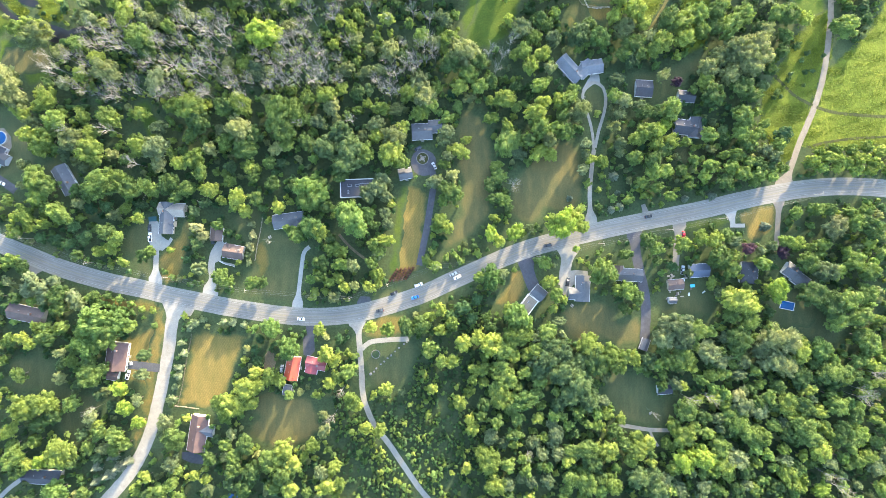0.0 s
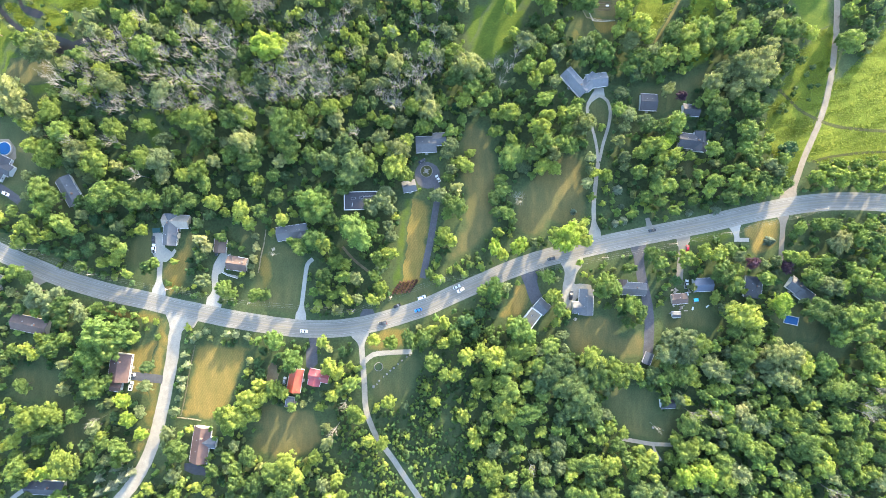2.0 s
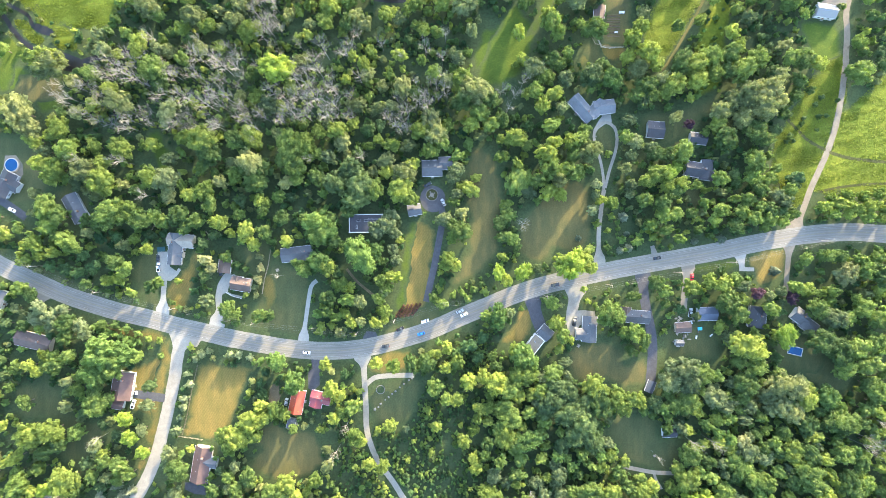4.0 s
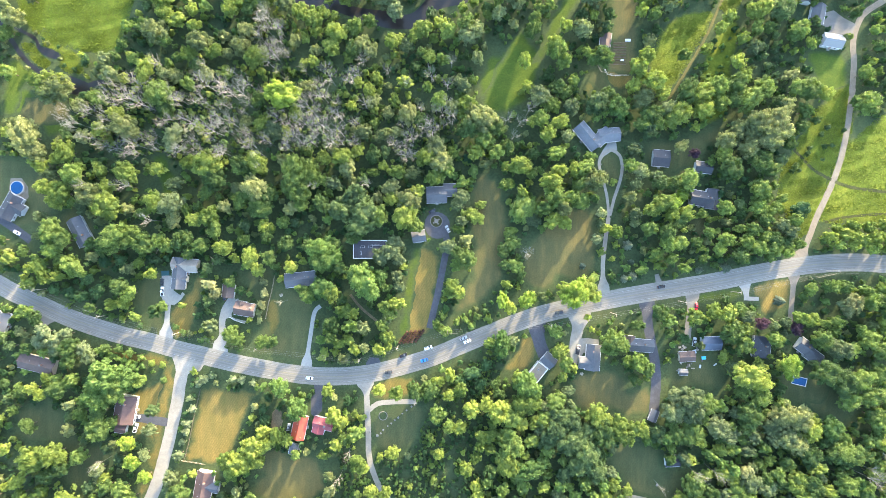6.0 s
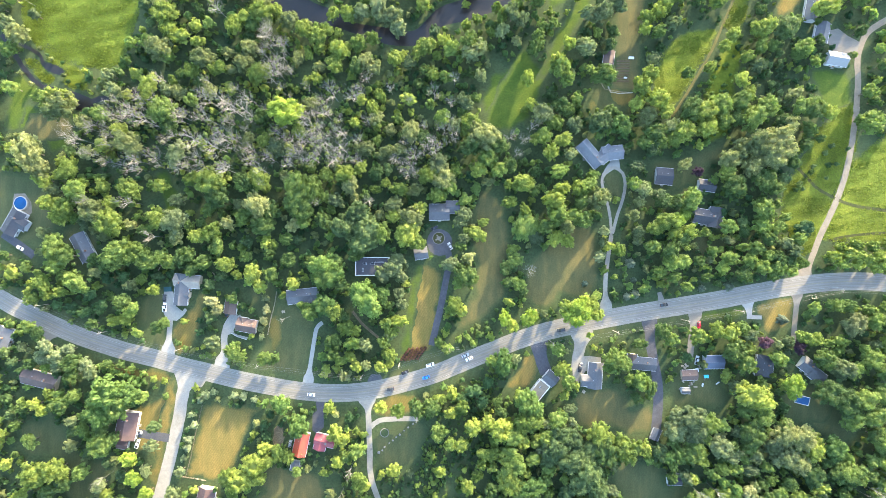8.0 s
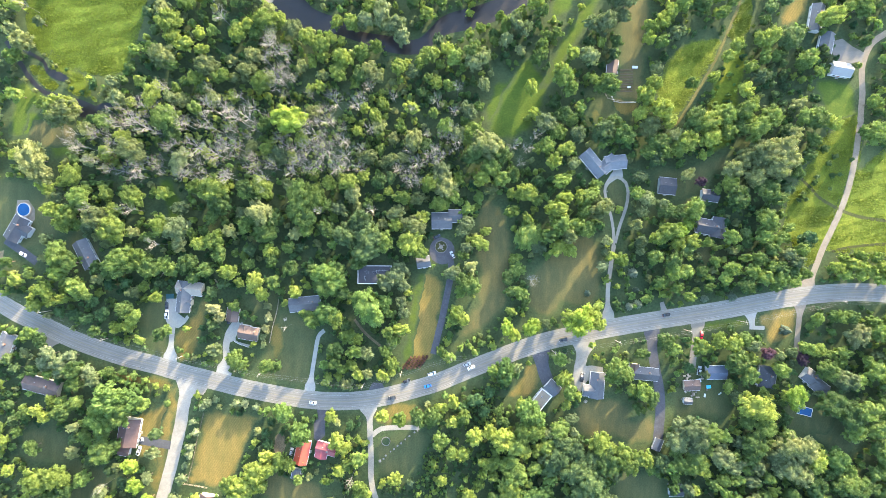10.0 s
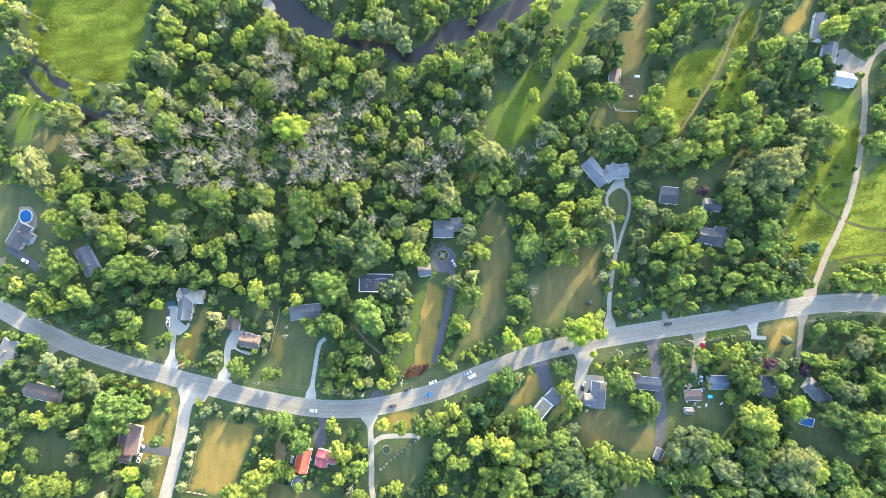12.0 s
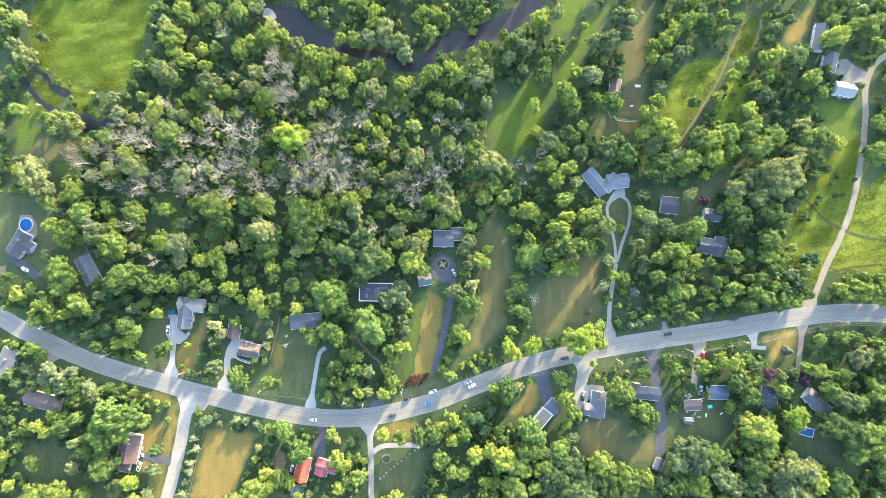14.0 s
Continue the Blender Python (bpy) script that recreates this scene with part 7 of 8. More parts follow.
# ---- the woods between: smaller trees and undergrowth wherever the ground is not kept open ----
BOUNDS = [(min(p[0] for p in o), max(p[0] for p in o), min(p[1] for p in o), max(p[1] for p in o), o) for o in OPEN]
LANE_POINTS = np.array([(p.x, p.y, half) for line, half in LANES for p in line])
CELLS = {}
for tx, ty, tr in TREES:
    CELLS.setdefault((int(tx // 16), int(ty // 16)), []).append((tx, ty, tr))


def free_spot(x, y, r, overlap):
    for x0, x1, y0, y1, o in BOUNDS:
        if x0 - r < x < x1 + r and y0 - r < y < y1 + r:
            for dx, dy in ((0, 0), (0.7, 0), (-0.7, 0), (0, 0.7), (0, -0.7)):
                if inside(x + dx * r, y + dy * r, o):
                    return False
    if (np.hypot(LANE_POINTS[:, 0] - x, LANE_POINTS[:, 1] - y) < LANE_POINTS[:, 2] + r * 0.8 + 0.5).any():
        return False
    i, j = int(x // 16), int(y // 16)
    for a in (i - 1, i, i + 1):
        for b in (j - 1, j, j + 1):
            for tx, ty, tr in CELLS.get((a, b), ()):
                if (tx - x) ** 2 + (ty - y) ** 2 < (overlap * (r + tr)) ** 2:
                    return False
    return True


SCRUB = [[(-30.9, -61.2), (-13.4, -57.8), (7.6, -54.3), (18.0, -82.3), (28.5, -117.2), (21.5, -152.0), (-6.4, -158.9), (-27.4, -131.0), (-41.3, -103.1), (-41.3, -92.6), (-20.4, -85.7)], [(-65.7, -85.6), (-48.3, -89.1), (-30.9, -124.0), (-13.4, -151.9), (-20.4, -158.8), (-48.3, -158.7), (-62.2, -130.8)], [(121.1, 199.6), (148.6, 207.8), (172.9, 208.9), (168.0, 159.6), (166.0, 124.6), (134.8, 123.1), (126.4, 157.7)], [(14.6, -26.3), (32.1, -24.6), (35.6, -40.3), (18.1, -54.3), (4.1, -47.3)]]
DEAD_WOODS = [[(-208.8, 141.3), (-167.2, 148.4), (-125.4, 148.6), (-55.5, 152.3), (-48.5, 134.8), (-55.5, 103.2), (-76.4, 96.1), (-132.2, 99.5), (-139.2, 85.5), (-167.0, 88.9), (-205.2, 92.3), (-239.9, 108.0), (-229.6, 123.7)], [(-34.5, 122.6), (-2.9, 129.7), (0.6, 113.9), (-27.5, 92.7), (-41.5, 99.7)], [(-123.4, 178.1), (-105.9, 182.4), (-100.8, 150.9), (-125.2, 146.2)]]
for o, darts in zip(DEAD_WOODS, (230, 50, 45)):
    for _ in range(darts):
        x, y, r = FOREST.uniform(min(p[0] for p in o), max(p[0] for p in o)), FOREST.uniform(min(p[1] for p in o), max(p[1] for p in o)), FOREST.uniform(3.0, 5.5)
        if inside(x, y, o) and free_spot(x, y, r * 0.4, 0.6):
            CELLS.setdefault((int(x // 16), int(y // 16)), []).append((x, y, r * 0.35))
            sow(x, y, r, "snag", FOREST, FOREST.uniform(10, 17))
for o, darts in zip(SCRUB, (2600, 1500, 500, 700)):
    for _ in range(darts):
        x, y = FOREST.uniform(min(p[0] for p in o), max(p[0] for p in o)), FOREST.uniform(min(p[1] for p in o), max(p[1] for p in o))
        thick = noise.noise(Vector((x * 0.07, y * 0.07, 9)))
        r = FOREST.uniform(0.7, 1.5) + 2.6 * FOREST.random() ** 3 * (0.4 + max(0.0, thick))
        if inside(x, y, o) and (thick > -0.12 or FOREST.random() < 0.3) and free_spot(x, y, r, 0.6):
            CELLS.setdefault((int(x // 16), int(y // 16)), []).append((x, y, r))
            sow(x, y, r, FOREST.choice(("beech", "poplar", "maple") if thick > 0.15 else ("thicket", "thicket", "maple", "oak", "beech")), FOREST, None, True)
for _ in range(900):
    x, y, r = FOREST.uniform(10, 292), FOREST.uniform(-172, -46), FOREST.uniform(3.4, 5.2)
    if not any(inside(x, y, o) for o in SCRUB) and free_spot(x, y, r, 0.62):
        CELLS.setdefault((int(x // 16), int(y // 16)), []).append((x, y, r))
        sow(x, y, r, FOREST.choice(("maple", "maple", "beech", "silver", "poplar")), FOREST, None, True)
for count, low, high, overlap, kinds in ((2200, 3.5, 5.0, 0.8, ("maple", "maple", "oak", "willow", "poplar")),
                                         (6000, 2.2, 3.5, 0.66, ("maple", "beech", "thicket", "poplar", "willow")),
                                         (9000, 1.2, 2.4, 0.5, ("thicket", "thicket", "maple", "beech", "poplar"))):
    for _ in range(count):
        x, y, r = FOREST.uniform(-292, 292), FOREST.uniform(-172, 240), FOREST.uniform(low, high)
        scrub = any(inside(x, y, o) for o in SCRUB)
        dying = any(inside(x, y, o) for o in DEAD_WOODS)
        if r > 3.3 and dying:
            continue
        if scrub and (r > 2.7 or FOREST.random() < 0.7):
            continue
        if free_spot(x, y, r, overlap):
            CELLS.setdefault((int(x // 16), int(y // 16)), []).append((x, y, r))
            kind = FOREST.choice(("poplar", "beech", "poplar", "maple")) if scrub or dying else FOREST.choice(kinds)
            sow(x, y, r, kind, FOREST, tree_height(r, kind) * (1.0 if scrub or r < 3.4 else FOREST.uniform(0.7, 0.95)), True)

# young growth coming up under the dead trees
YOUNG = random.Random(71)
for o, darts in zip(DEAD_WOODS, (1500, 160, 120)):
    for _ in range(darts):
        x, y, r = YOUNG.uniform(min(p[0] for p in o), max(p[0] for p in o)), YOUNG.uniform(min(p[1] for p in o), max(p[1] for p in o)), YOUNG.uniform(0.8, 1.7)
        if inside(x, y, o) and free_spot(x, y, r, 0.45):
            CELLS.setdefault((int(x // 16), int(y // 16)), []).append((x, y, r))
            sow(x, y, r, YOUNG.choice(("poplar", "maple", "beech", "thicket")), YOUNG, YOUNG.uniform(2.0, 4.5), True)

# the country beyond: scattered woods out to the skyline
for _ in range(1100):
    x, y, r = FOREST.uniform(-700, 700), FOREST.uniform(-560, 640), FOREST.uniform(4.5, 7.5)
    if (abs(x) > 290 or y < -170 or y > 238) and noise.noise(Vector((x * 0.008, y * 0.008, 3))) > -0.18 and free_spot(x, y, r, 0.7):
        CELLS.setdefault((int(x // 16), int(y // 16)), []).append((x, y, r))
        sow(x, y, r, FOREST.choice(("maple", "oak", "poplar", "willow")), FOREST, None, "far")

for kind, pieces in STUFF.items():
    count = [len(v) for v, f, t in pieces]
    starts = np.concatenate([[0], np.cumsum(count)[:-1]])
    loops, sizes = [], []
    for (v, f, t), first in zip(pieces, starts):
        sizes += [len(q) for q in f]
        loops.append(np.fromiter((i for q in f for i in q), np.int32) + first)
    loops, sizes = np.concatenate(loops), np.array(sizes, np.int32)
    data = bpy.data.meshes.new("woodland_" + kind)
    data.vertices.add(sum(count))
    data.vertices.foreach_set("co", np.concatenate([v for v, f, t in pieces]).astype(np.float32).ravel())
    data.loops.add(len(loops))
    data.loops.foreach_set("vertex_index", loops.astype(np.int32))
    data.polygons.add(len(sizes))
    data.polygons.foreach_set("loop_start", np.concatenate([[0], np.cumsum(sizes)[:-1]]).astype(np.int32))
    data.update(calc_edges=True)
    tone = data.attributes.new("tone", "FLOAT", "POINT")
    tone.data.foreach_set("value", np.repeat([t for v, f, t in pieces], count).astype(np.float32))
    data.materials.append({"dead": DEAD_WOOD, "trunks": BARK}.get(kind) or WOOD_LEAF[kind])
    wood = tagged(new("woodland_" + kind, data), "brown trunks standing close in summer woodland" if kind == "trunks" else "dense summer woodland of many " + kind + " crowns", "woodland", "", "stuff")


# ---- small things ----
POOL_WATER = plain_mat("pool_water", (0.006, 0.06, 0.17), 0.12, 0, 0.1, 0.6, 0.02)
POOL_WATER.node_tree.nodes["Principled BSDF"].inputs["Specular IOR Level"].default_value = 0.25
POOL_TRIM = plain_mat("pool_rim", (0.52, 0.52, 0.52), 0.5, 0, 0.08)
WIRE = plain_mat("aluminium_wire", (0.16, 0.16, 0.157), 0.5, 0.3, 0.05)
TARP = plain_mat("blue_tarpaulin", (0.02, 0.10, 0.28), 0.4, 0, 0.15, 2)
PADDLING = plain_mat("turquoise_plastic", (0.05, 0.42, 0.55), 0.4, 0, 0.1)
TEAL = plain_mat("teal_cover", (0.010, 0.055, 0.065), 0.6, 0, 0.15)
MULCH = plain_mat("dark_mulch", (0.07, 0.05, 0.021), 0.95, 0, 0.4, 2, 0.5)
RED_LEAF = leaf_mat("barberry_leaves", (0.11, 0.058, 0.044), (0.155, 0.085, 0.065), "object")


def utility_pole(x, y, turn):
    root = new("utility_pole")
    root.matrix_world = pose(x, y, 0, 0, 0, turn)
    bm = bmesh.new()
    tube(bm, (0, 0, -0.1), (0, 0, 10.6), 0.17, 0.12, 10)
    part("pole", bm, TIMBER, root, "weathered round timber pole")
    block("crossarm", (-0.07, 0.07, -1.25, 1.25, 9.7, 9.86), TIMBER, root, 0.01, "timber crossarm")
    for s in (-1.1, 0.0, 1.1):
        bm = bmesh.new()
        tube(bm, (0, s, 9.86 if s else 10.55), (0, s, 10.05 if s else 10.8), 0.06, 0.04, 8)
        part("insulator", bm, POOL_TRIM, root, "pale porcelain insulator")
    bm = bmesh.new()
    tube(bm, (0.28, 0, 8.2), (0.28, 0, 9.1), 0.2, 0.2, 10)
    part("transformer", bm, METAL, root, "grey transformer can")
    return tagged(root, "weathered timber utility pole with a crossarm", "utility pole", "poles along the highway")


def power_line(a, b):
    """Three sagging wires between two pole heads."""
    root = new("power_line")
    root.location = (a[0], a[1], 0)
    way = Vector((b[0] - a[0], b[1] - a[1], 0))
    across = Vector((-way.y, way.x, 0)).normalized()
    for s, high in ((-1.1, 10.02), (0.0, 10.76), (1.1, 10.02)):
        bm, last = bmesh.new(), None
        for k in range(13):
            t = k / 12
            p = way * t + across * s + Vector((0, 0, high - 3.2 * t * (1 - t)))
            ring = [bm.verts.new(p + across * dx + Vector((0, 0, dz))) for dx, dz in ((0.021, 0), (0, 0.021), (-0.021, 0), (0, -0.021))]
            for j in range(4 if last else 0):
                bm.faces.new((last[j], last[(j + 1) % 4], ring[(j + 1) % 4], ring[j]))
            last = ring
        part("wire", bm, WIRE, root)
    tagged(root, "thin pale overhead wires strung between poles", "power line", "spans of the power line")


def round_pool(x, y, r):
    root = new("swimming_pool")
    root.location = (x, y, 0)
    for name, r0, r1, z, mat, label in (("pool_wall", r - 0.12, r + 0.12, 1.15, POOL_TRIM, "pale pool wall"), ("deck_ring", r + 0.15, r + 0.5, 0.7, TIMBER, "timber deck ring")):
        bm = bmesh.new()
        ring = [[bm.verts.new((q * math.cos(a), q * math.sin(a), h)) for q, h in ((r0, 0), (r0, z), (r1, z), (r1, 0))] for a in np.linspace(0, math.tau, 28, endpoint=False)]
        for k in range(28):
            for j in range(3):
                bm.faces.new((ring[k][j], ring[k][j + 1], ring[(k + 1) % 28][j + 1], ring[(k + 1) % 28][j]))
        bmesh.ops.recalc_face_normals(bm, faces=bm.faces[:])
        part(name, bm, mat, root, label)
    bm = bmesh.new()
    bmesh.ops.create_circle(bm, cap_ends=True, segments=28, radius=r - 0.11, matrix=Matrix.Translation((0, 0, 1.0)))
    part("water", bm, POOL_WATER, root, "clear blue water")
    tagged(root, "round above-ground pool with blue water", "pool")


def square_pool(x, y, turn, length, width):
    root = new("swimming_pool")
    root.matrix_world = pose(x, y, 0, 0, 0, turn)
    hl, hw = length / 2, width / 2
    for size in ((-hl - 0.3, hl + 0.3, -hw - 0.3, -hw), (-hl - 0.3, hl + 0.3, hw, hw + 0.3), (-hl - 0.3, -hl, -hw, hw), (hl, hl + 0.3, -hw, hw)):
        block("coping", (*size, 0, 0.35), POOL_TRIM, root, 0.03, "pale coping")
    block("water", (-hl, hl, -hw, hw, 0, 0.22), POOL_WATER, root, 0, "clear blue water")
    tagged(root, "rectangular blue pool with pale coping", "pool")


def fence(points, label, gap=2.4, high=1.3, material=None):
    """Posts and two rails along a broken line."""
    root = new("fence")
    root.location = (*points[0], 0)
    origin = Vector((*points[0], 0))
    for (ax, ay), (bx, by) in zip(points, points[1:]):
        a, b = Vector((ax, ay, 0)) - origin, Vector((bx, by, 0)) - origin
        n = max(1, int((b - a).length / gap))
        for k in range(n + 1):
            p = a.lerp(b, k / n)
            block("post", (p.x - 0.07, p.x + 0.07, p.y - 0.07, p.y + 0.07, -0.05, high), material or TIMBER, root)
        for h in (0.3, high - 0.12):
            bm = bmesh.new()
            tube(bm, a + Vector((0, 0, h)), b + Vector((0, 0, h)), 0.07, 0.07, 4)
            part("rail", bm, material or TIMBER, root)
    tagged(root, label, "fence", "fences")


def boulder(x, y, r, seed):
    bm = bmesh.new()
    bmesh.ops.create_icosphere(bm, subdivisions=2, radius=r)
    for v in bm.verts:
        v.co *= 1 + 0.35 * noise.noise(v.co * 1.2 / r + Vector((seed * 3.1, 0, 0)))
        v.co.z = v.co.z * 0.7 + r * 0.3
    tagged(part("boulder", bm, STONE), "pale rounded field stone on the grass", "stone", "stones on the lawn").location = (x, y, 0)


def stone_ring(x, y, r, planted):
    root = new("fountain" if planted else "stone_circle")
    root.location = (x, y, 0.06)
    bm = bmesh.new()
    bmesh.ops.create_cone(bm, cap_ends=True, segments=28, radius1=r - 0.2, radius2=r - 0.3, depth=0.16, matrix=Matrix.Translation((0, 0, 0.06)))
    part("bed", bm, TRODDEN if planted else LAWN, root, "round planted bed" if planted else "round grass bed")
    for k in range(26):
        a = k * math.tau / 26
        bm = box(bmesh.new(), r - 0.22, r + 0.16, -r * 0.105, r * 0.105, -0.05, 0.26, 0.05)
        bmesh.ops.transform(bm, matrix=Matrix.Rotation(a, 4, "Z"), verts=bm.verts)
        part("kerb_stone", bm, STONE, root)
    if planted:
        bm = bmesh.new()
        for z, q0, q1, d in ((0.3, 1.2, 1.3, 0.5), (0.8, 0.25, 0.2, 0.8), (1.25, 0.5, 0.75, 0.2)):
            bmesh.ops.create_cone(bm, cap_ends=True, segments=16, radius1=q0, radius2=q1, depth=d, matrix=Matrix.Translation((0, 0, z)))
        part("basin", bm, STONE, root, "pale stone fountain basin")
        for k in range(4):
            a = k * math.tau / 4 + 0.6
            bm = bmesh.new()
            bmesh.ops.create_icosphere(bm, subdivisions=2, radius=0.5, matrix=Matrix.Translation((1.9 * math.cos(a), 1.9 * math.sin(a), 0.5)))
            part("planter_shrub", bm, STONE, root, "pale grey flowering clump")
        tagged(root, "stone fountain in a round kerbed bed", "fountain")
    else:
        tagged(root, "ring of pale stones on the grass", "stone circle")


def junk(x, y, turn, size, material, name, label, category):
    root = new(name)
    root.matrix_world = pose(x, y, 0, 0, 0, turn)
    lx, ly, lz = size
    block("body", (-lx / 2, lx / 2, -ly / 2, ly / 2, 0, lz), material, root, min(size) * 0.15)
    block("lid", (-lx / 2 - 0.05, lx / 2 + 0.05, -ly / 2 - 0.05, ly / 2 + 0.05, lz, lz + 0.06), material, root, 0.02)
    tagged(root, label, category)


def garden_bed(x, y, turn, length, width):
    root = new("garden_bed")
    root.matrix_world = pose(x, y, 0, 0, 0, turn)
    for y0, y1, x0, x1 in ((-width / 2, -width / 2 + 0.12, -length / 2, length / 2), (width / 2 - 0.12, width / 2, -length / 2, length / 2)):
        block("board", (x0, x1, y0, y1, 0, 0.3), BARK, root, 0.01, "dark timber edging board")
    block("soil", (-length / 2, length / 2, -width / 2 + 0.12, width / 2 - 0.12, 0, 0.24), MULCH, root, 0, "dark soil")
    tagged(root, "raised timber-edged vegetable bed", "garden bed", "vegetable beds")


def picnic_table(x, y, turn):
    root = new("picnic_table")
    root.matrix_world = pose(x, y, 0, 0, 0, turn)
    block("tabletop", (-0.95, 0.95, -0.4, 0.4, 0.7, 0.76), TIMBER, root, 0.01)
    for s in (-1, 1):
        block("bench", (-0.95, 0.95, s * 0.75 - 0.14, s * 0.75 + 0.14, 0.42, 0.46), TIMBER, root, 0.01)
        block("leg_frame", (s * 0.7 - 0.05, s * 0.7 + 0.05, -0.75, 0.75, 0, 0.7), TIMBER, root)
    tagged(root, "weathered timber picnic table on a lawn", "table")


POLES = [(-291.7, 24.9), (-250.3, 7.8), (-211.8, -7.1), (-165.5, -15.9), (-116.5, -23.6), (-54.3, -28.4), (-31.7, -20.2), (-1.7, -9.1), (60.0, -3.2), (98.5, 4.6), (140.2, 13.1), (172.6, 20.0), (231.0, 34.8), (281.3, 34.9)]
for k, (x, y) in enumerate(POLES):
    a, b = POLES[max(k - 1, 0)], POLES[min(k + 1, len(POLES) - 1)]
    utility_pole(x, y, math.degrees(math.atan2(b[1] - a[1], b[0] - a[0])))
for a, b in zip(POLES, POLES[1:]):
    power_line(a, b)
car(-85.6, -41.8, -3, "white", "car", "white saloon car driving on the highway", 0.11)
car(-15.3, -28.5, 198, "blue", "car", "bright blue car on the highway", 0.11)
car(-13.1, -20.8, 20, "white", "van", "white van on the highway", 0.11)
car(-37.0, -36.6, 192, "dark", "car", "dark grey car on the highway", 0.11)
car(-28.3, -25.9, 25, "black", "car", "black car at the edge of the highway", 0.11)
car(8.3, -14.1, 24, "silver", "car", "silver-grey car on the highway", 0.11)
car(10.8, -16.1, 206, "white", "car", "white car in the far lane", 0.11)
car(66.7, 3.6, 190, "dark", "van", "dark sport utility vehicle on the highway", 0.11)
car(129.2, 21.5, 12, "black", "car", "black car in tree shade on the highway", 0.11)
car(151.1, 10.1, 268, "red", "car", "red car parked in a driveway", 0.07)
car(-178.6, 14.2, 92, "dark", "car", "dark car parked on the concrete pad", 0.075)
car(-178.2, 8.6, 92, "white", "pickup", "white pickup truck parked on the concrete pad", 0.075)
car(-139.7, 6.5, 85, "dark", "car", "dark car parked before the garage", 0.075)
car(-97.4, -72.3, 80, "silver", "car", "pale blue-grey car beside the red barn", 0.03)
car(-191.5, -69.0, 0, "white", "van", "white van beside the brown-roofed house", 0.075)
car(-191.5, -75.9, 75, "white", "pickup", "white pickup truck parked on the grass", 0.03)
car(-269.4, 41.9, -25, "white", "car", "white car parked on dark asphalt", 0.08)
car(-13.5, 63.5, 30, "dark", "car", "dark car on the turning circle", 0.08)
car(-3.5, 52.8, 120, "silver", "car", "silver car parked by the turning circle", 0.03)
car(79.1, -19.0, 80, "dark", "pickup", "dark pickup truck on the gravel by the house", 0.075)
car(-272.9, -14.3, 65, "white", "car", "white car beside the house at the bend", 0.03)
car(150.5, -11.7, 80, "silver", "pickup", "silver pickup truck at the cluttered yard", 0.075)
round_pool(-270.2, 69.6, 4.0)
square_pool(216.1, -33.8, -12, 8.4, 4.6)
stone_ring(-10.7, 57.4, 3.7, True)
stone_ring(-39.6, -63.7, 2.6, False)
for k, (x, y, r) in enumerate([(-42.7, -75.9, 0.9), (-40.6, -74.5, 0.6), (-39.3, -72.4, 0.6), (-36.5, -69.9, 0.5), (-34.4, -68.2, 0.6), (-32.3, -66.1, 0.6), (-30.2, -64.4, 0.7), (-27.7, -61.9, 0.5), (-25.3, -59.8, 0.6), (-22.2, -57.4, 0.6), (-20.4, -56.4, 0.5), (-47.3, -73.8, 0.6), (130.3, -100.7, 0.8), (90.1, 95.8, 0.4)]):
    boulder(x, y, r, k)
junk(-176.9, 19.8, 5, (4.6, 2.8, 0.7), TEAL, "covered_trailer", "low trailer under a dark teal cover", "trailer")
junk(156.8, -21.5, 5, (2.6, 1.8, 0.5), PADDLING, "paddling_pool", "small pale blue paddling pool on the grass", "pool")
YARD = random.Random(5)
for k in range(22):
    x, y = 149.1 + YARD.uniform(-8, 7), -22.2 + YARD.uniform(-8, 8)
    name, label, category, material = (("crate", "weathered timber crate in the cluttered yard", "crate", TIMBER), ("oil_drum", "rusty metal drum in the cluttered yard", "drum", BARK), ("scrap_sheet", "grey scrap sheet lying in the yard", "scrap", TIMBER), ("timber_stack", "stack of old grey timber in the yard", "timber stack", STONE))[k % 4]
    junk(x, y, YARD.uniform(0, 180), (YARD.uniform(0.7, 2.4), YARD.uniform(0.5, 1.1), YARD.uniform(0.3, 0.9)), material, name, label, category)
junk(154.7, -26.8, 80, (2.0, 0.8, 0.5), POOL_TRIM, "storage_box", "white storage box in the yard", "box")
junk(163.9, -25.4, 40, (2.2, 0.6, 0.4), POOL_TRIM, "storage_box", "long white box lying in the yard", "box")
junk(150.2, -18.0, 20, (3.0, 2.0, 0.9), METAL, "utility_trailer", "grey utility trailer in the yard", "trailer")
junk(-127.2, -151.1, -5, (5.5, 3.5, 1.2), TARP, "tarpaulin_stack", "stack covered with a blue tarpaulin", "tarpaulin")
junk(-33.0, -46.6, 10, (1.6, 1.6, 0.9), STONE, "garden_bench", "pale stone seat in the verge", "bench")
junk(104.2, 173.2, 0, (3.2, 1.4, 0.6), POOL_TRIM, "cold_frame", "white cold frame in the vegetable garden", "cold frame")
junk(100.9, 160.7, 0, (1.8, 0.8, 0.8), POOL_TRIM, "garden_bench", "small white bench in the garden", "bench")
picnic_table(-104.9, 8.6, 20)
picnic_table(81.9, -33.7, 60)
for k in range(7):
    garden_bed(99.4, 171.2 - 2.1 * k, 2, 8.0, 1.1)
for row in range(5):
    for k in range(6):
        r = 0.85 + 0.2 * ((row * 3 + k * 5) % 4) / 3
        bush = plant(-30.9 + 2.5 * row + 0.9 * k, -18.3 + 1.35 * k + 0.3 * row, r, "plum", FOREST, 1.3)
        bush.children[1].data = shared_mesh("barberry", CROWNS["small"][k % 4], RED_LEAF)
        tagged(bush, "reddish barberry bush in a planted row", "shrub", "rows of red shrubs")
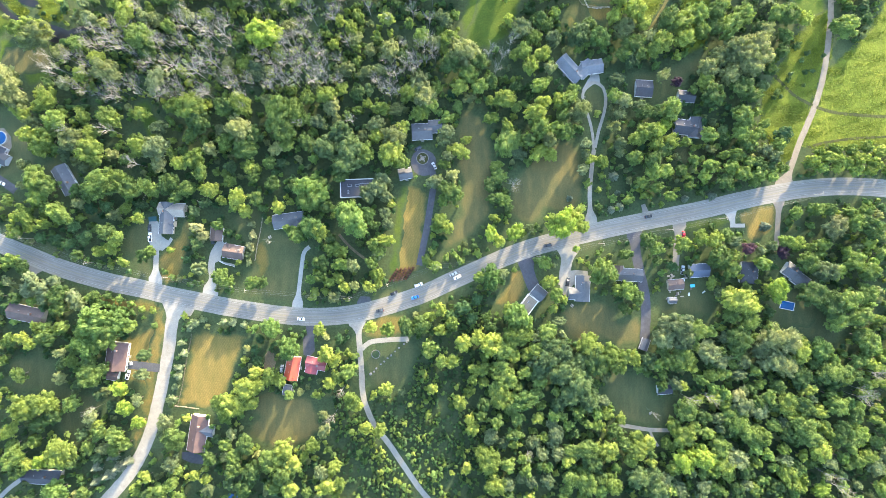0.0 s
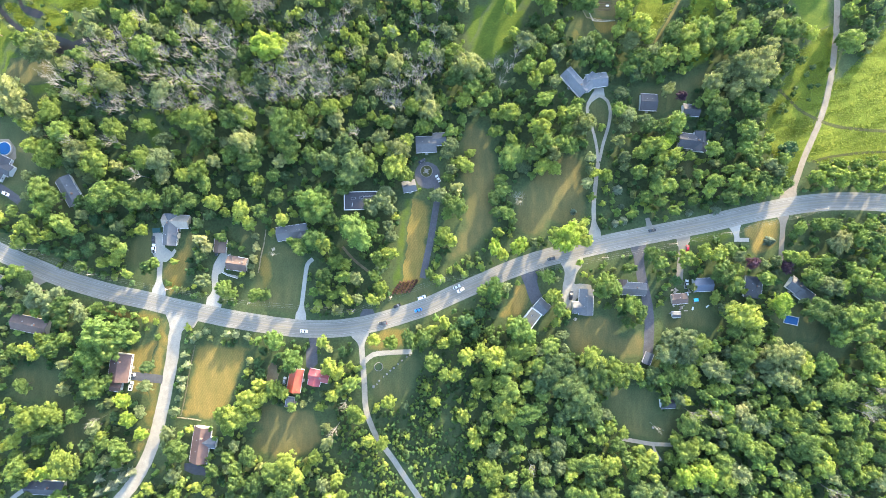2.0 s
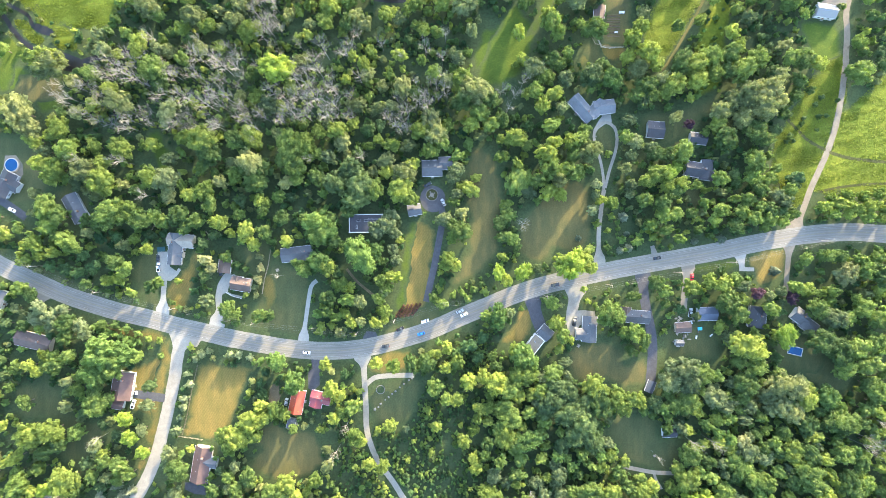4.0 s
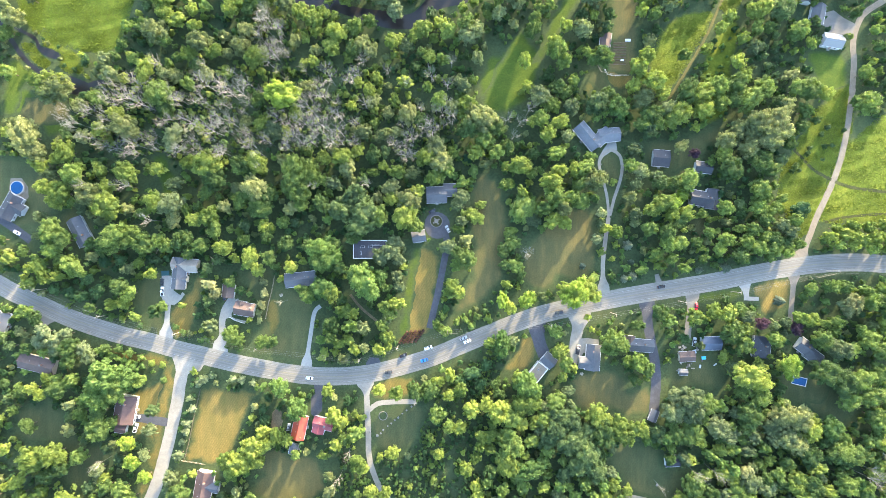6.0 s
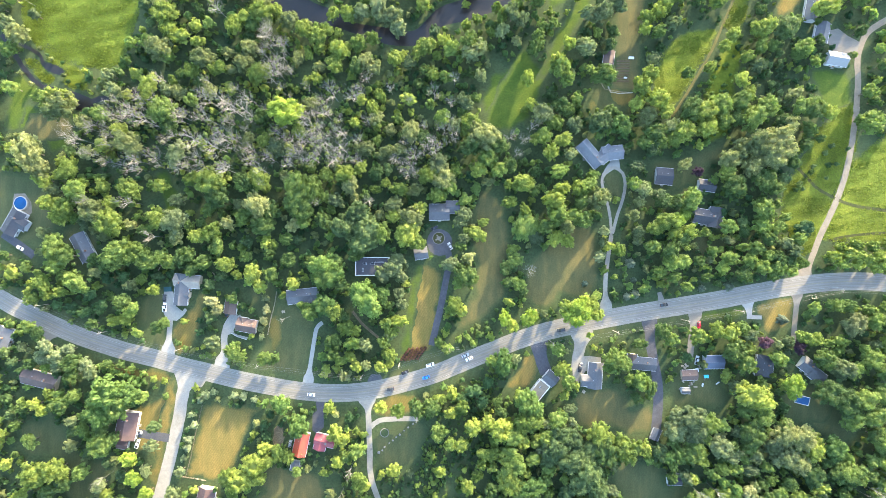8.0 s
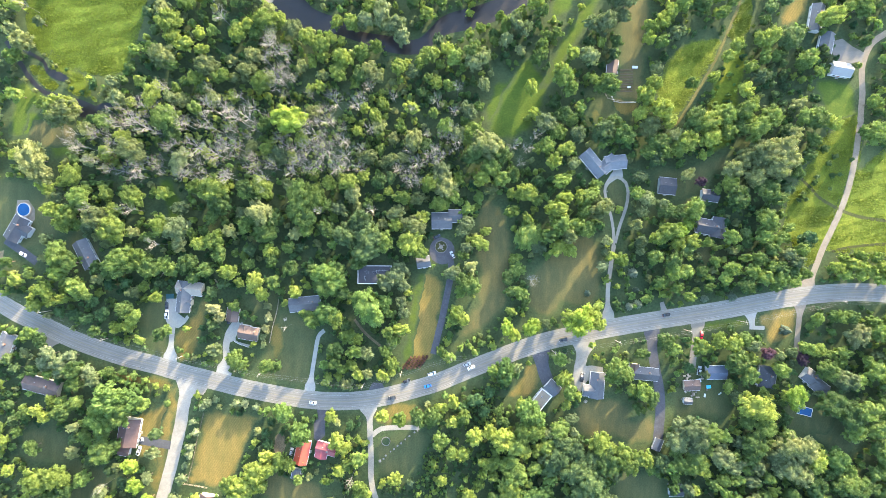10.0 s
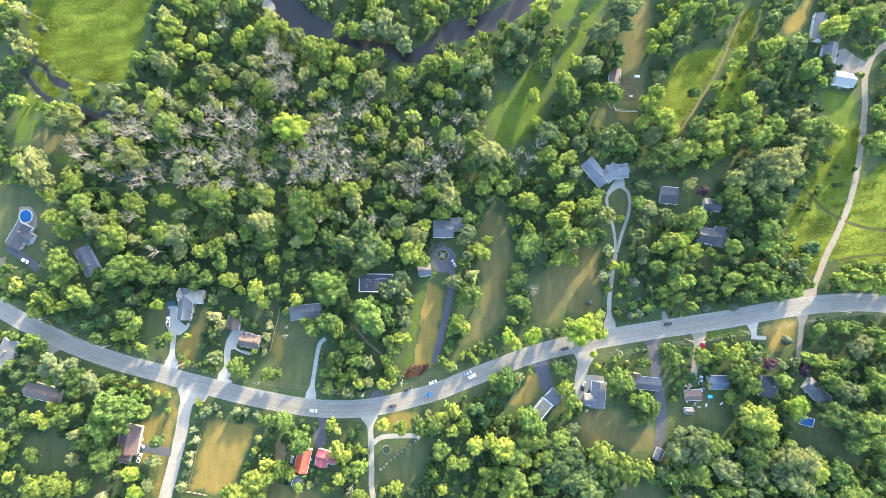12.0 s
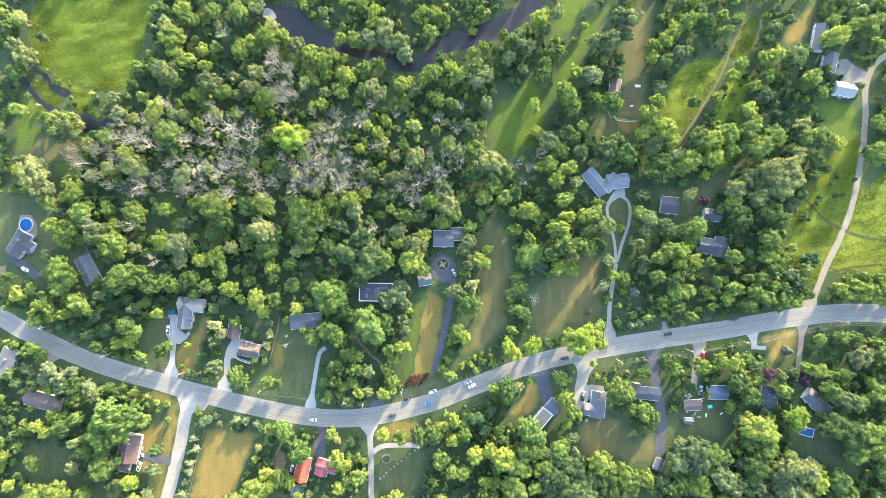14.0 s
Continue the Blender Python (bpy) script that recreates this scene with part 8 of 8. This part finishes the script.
fence([(-109.1, 22.6), (-110.5, 12.1), (-112.5, 3.4), (-113.9, -6.0)], "pale timber rail fence round a back lawn")
fence([(-152.6, -51.0), (-155.6, -66.0), (-158.2, -82.0), (-160.8, -94.0)], "thin weathered fence beside pale olive shrubs", 3.0, 1.1, BARK)
fence([(-162.7, -95.1), (-156.1, -95.8), (-148.5, -96.9)], "low rail fence at the end of the lawn")
fence([(85.7, 157.6), (88.3, 153.2), (97.1, 151.8), (104.1, 151.8)], "weathered fence round the kitchen garden", high=1.0)
fence([(-157.1, 22.6), (-148.7, 23.3), (-147.4, 28.9), (-149.5, 31.3)], "thin fence behind the cross-gabled house")
fence([(89.9, 155.7), (92.0, 151.5), (97.3, 150.8), (105.4, 151.5)], "white fence behind the glade", material=TRIM)
fence([(-187.6, 23.3), (-184.2, 29.6), (-180.0, 36.5)], "thin pale fence through the trees")
fence([(-136.2, -6.0), (-132.0, -8.1), (-126.8, -9.5)], "white fence before the bungalow", material=TRIM, high=1.0)

# ---- meadow growth ----
def tufts(name, outline, count, low, high, material, seed, label):
    """Clumps of tall grass and weeds over an outline, in long swathes, as one sheet of small leaning blades."""
    rng = random.Random(seed)
    x0, x1 = min(p[0] for p in outline), max(p[0] for p in outline)
    y0, y1 = min(p[1] for p in outline), max(p[1] for p in outline)
    verts, faces = [], []
    for _ in range(count):
        x, y = rng.uniform(x0, x1), rng.uniform(y0, y1)
        swathe = noise.noise(Vector((x * 0.05 + y * 0.03, y * 0.2 - x * 0.06, seed)))
        if not inside(x, y, outline) or rng.random() < -swathe:
            continue
        if (np.hypot(LANE_POINTS[:, 0] - x, LANE_POINTS[:, 1] - y) < LANE_POINTS[:, 2] + 0.5).any():
            continue
        r = rng.uniform(low, high) * (1 + 0.8 * swathe)
        h = r * rng.uniform(0.15, 0.45) * (1 + 1.2 * max(0.0, swathe))
        for k in range(3):
            a = rng.uniform(0, math.tau)
            n = len(verts)
            c, s = math.cos(a), math.sin(a)
            verts += [(x - s * r * 0.55, y + c * r * 0.55, 0), (x + s * r * 0.55, y - c * r * 0.55, 0), (x + c * r, y + s * r, h)]
            faces.append((n, n + 1, n + 2))
    ob = mesh_part(name, verts, faces, material)
    tagged(ob, label, "grass", "", "stuff")


GRASS_BLADE = leaf_mat("meadow_blades", (0.120, 0.152, 0.018), (0.120, 0.152, 0.018), "object")
RIVER_BLADE = leaf_mat("river_meadow_blades", (0.112, 0.150, 0.019), (0.112, 0.150, 0.019), "object")
for k, (outline, count) in enumerate([(line, 16000) for line in MEADOWS] + [(line, 3500) for line in SCRUB_GRASS] + [(line, 1600) for line in BANKS]):
    tufts("meadow_grass", outline, count, 0.35, 0.75, RIVER_BLADE if k == 2 else GRASS_BLADE, 5 + k, "tall green meadow grass and weeds in clumps")
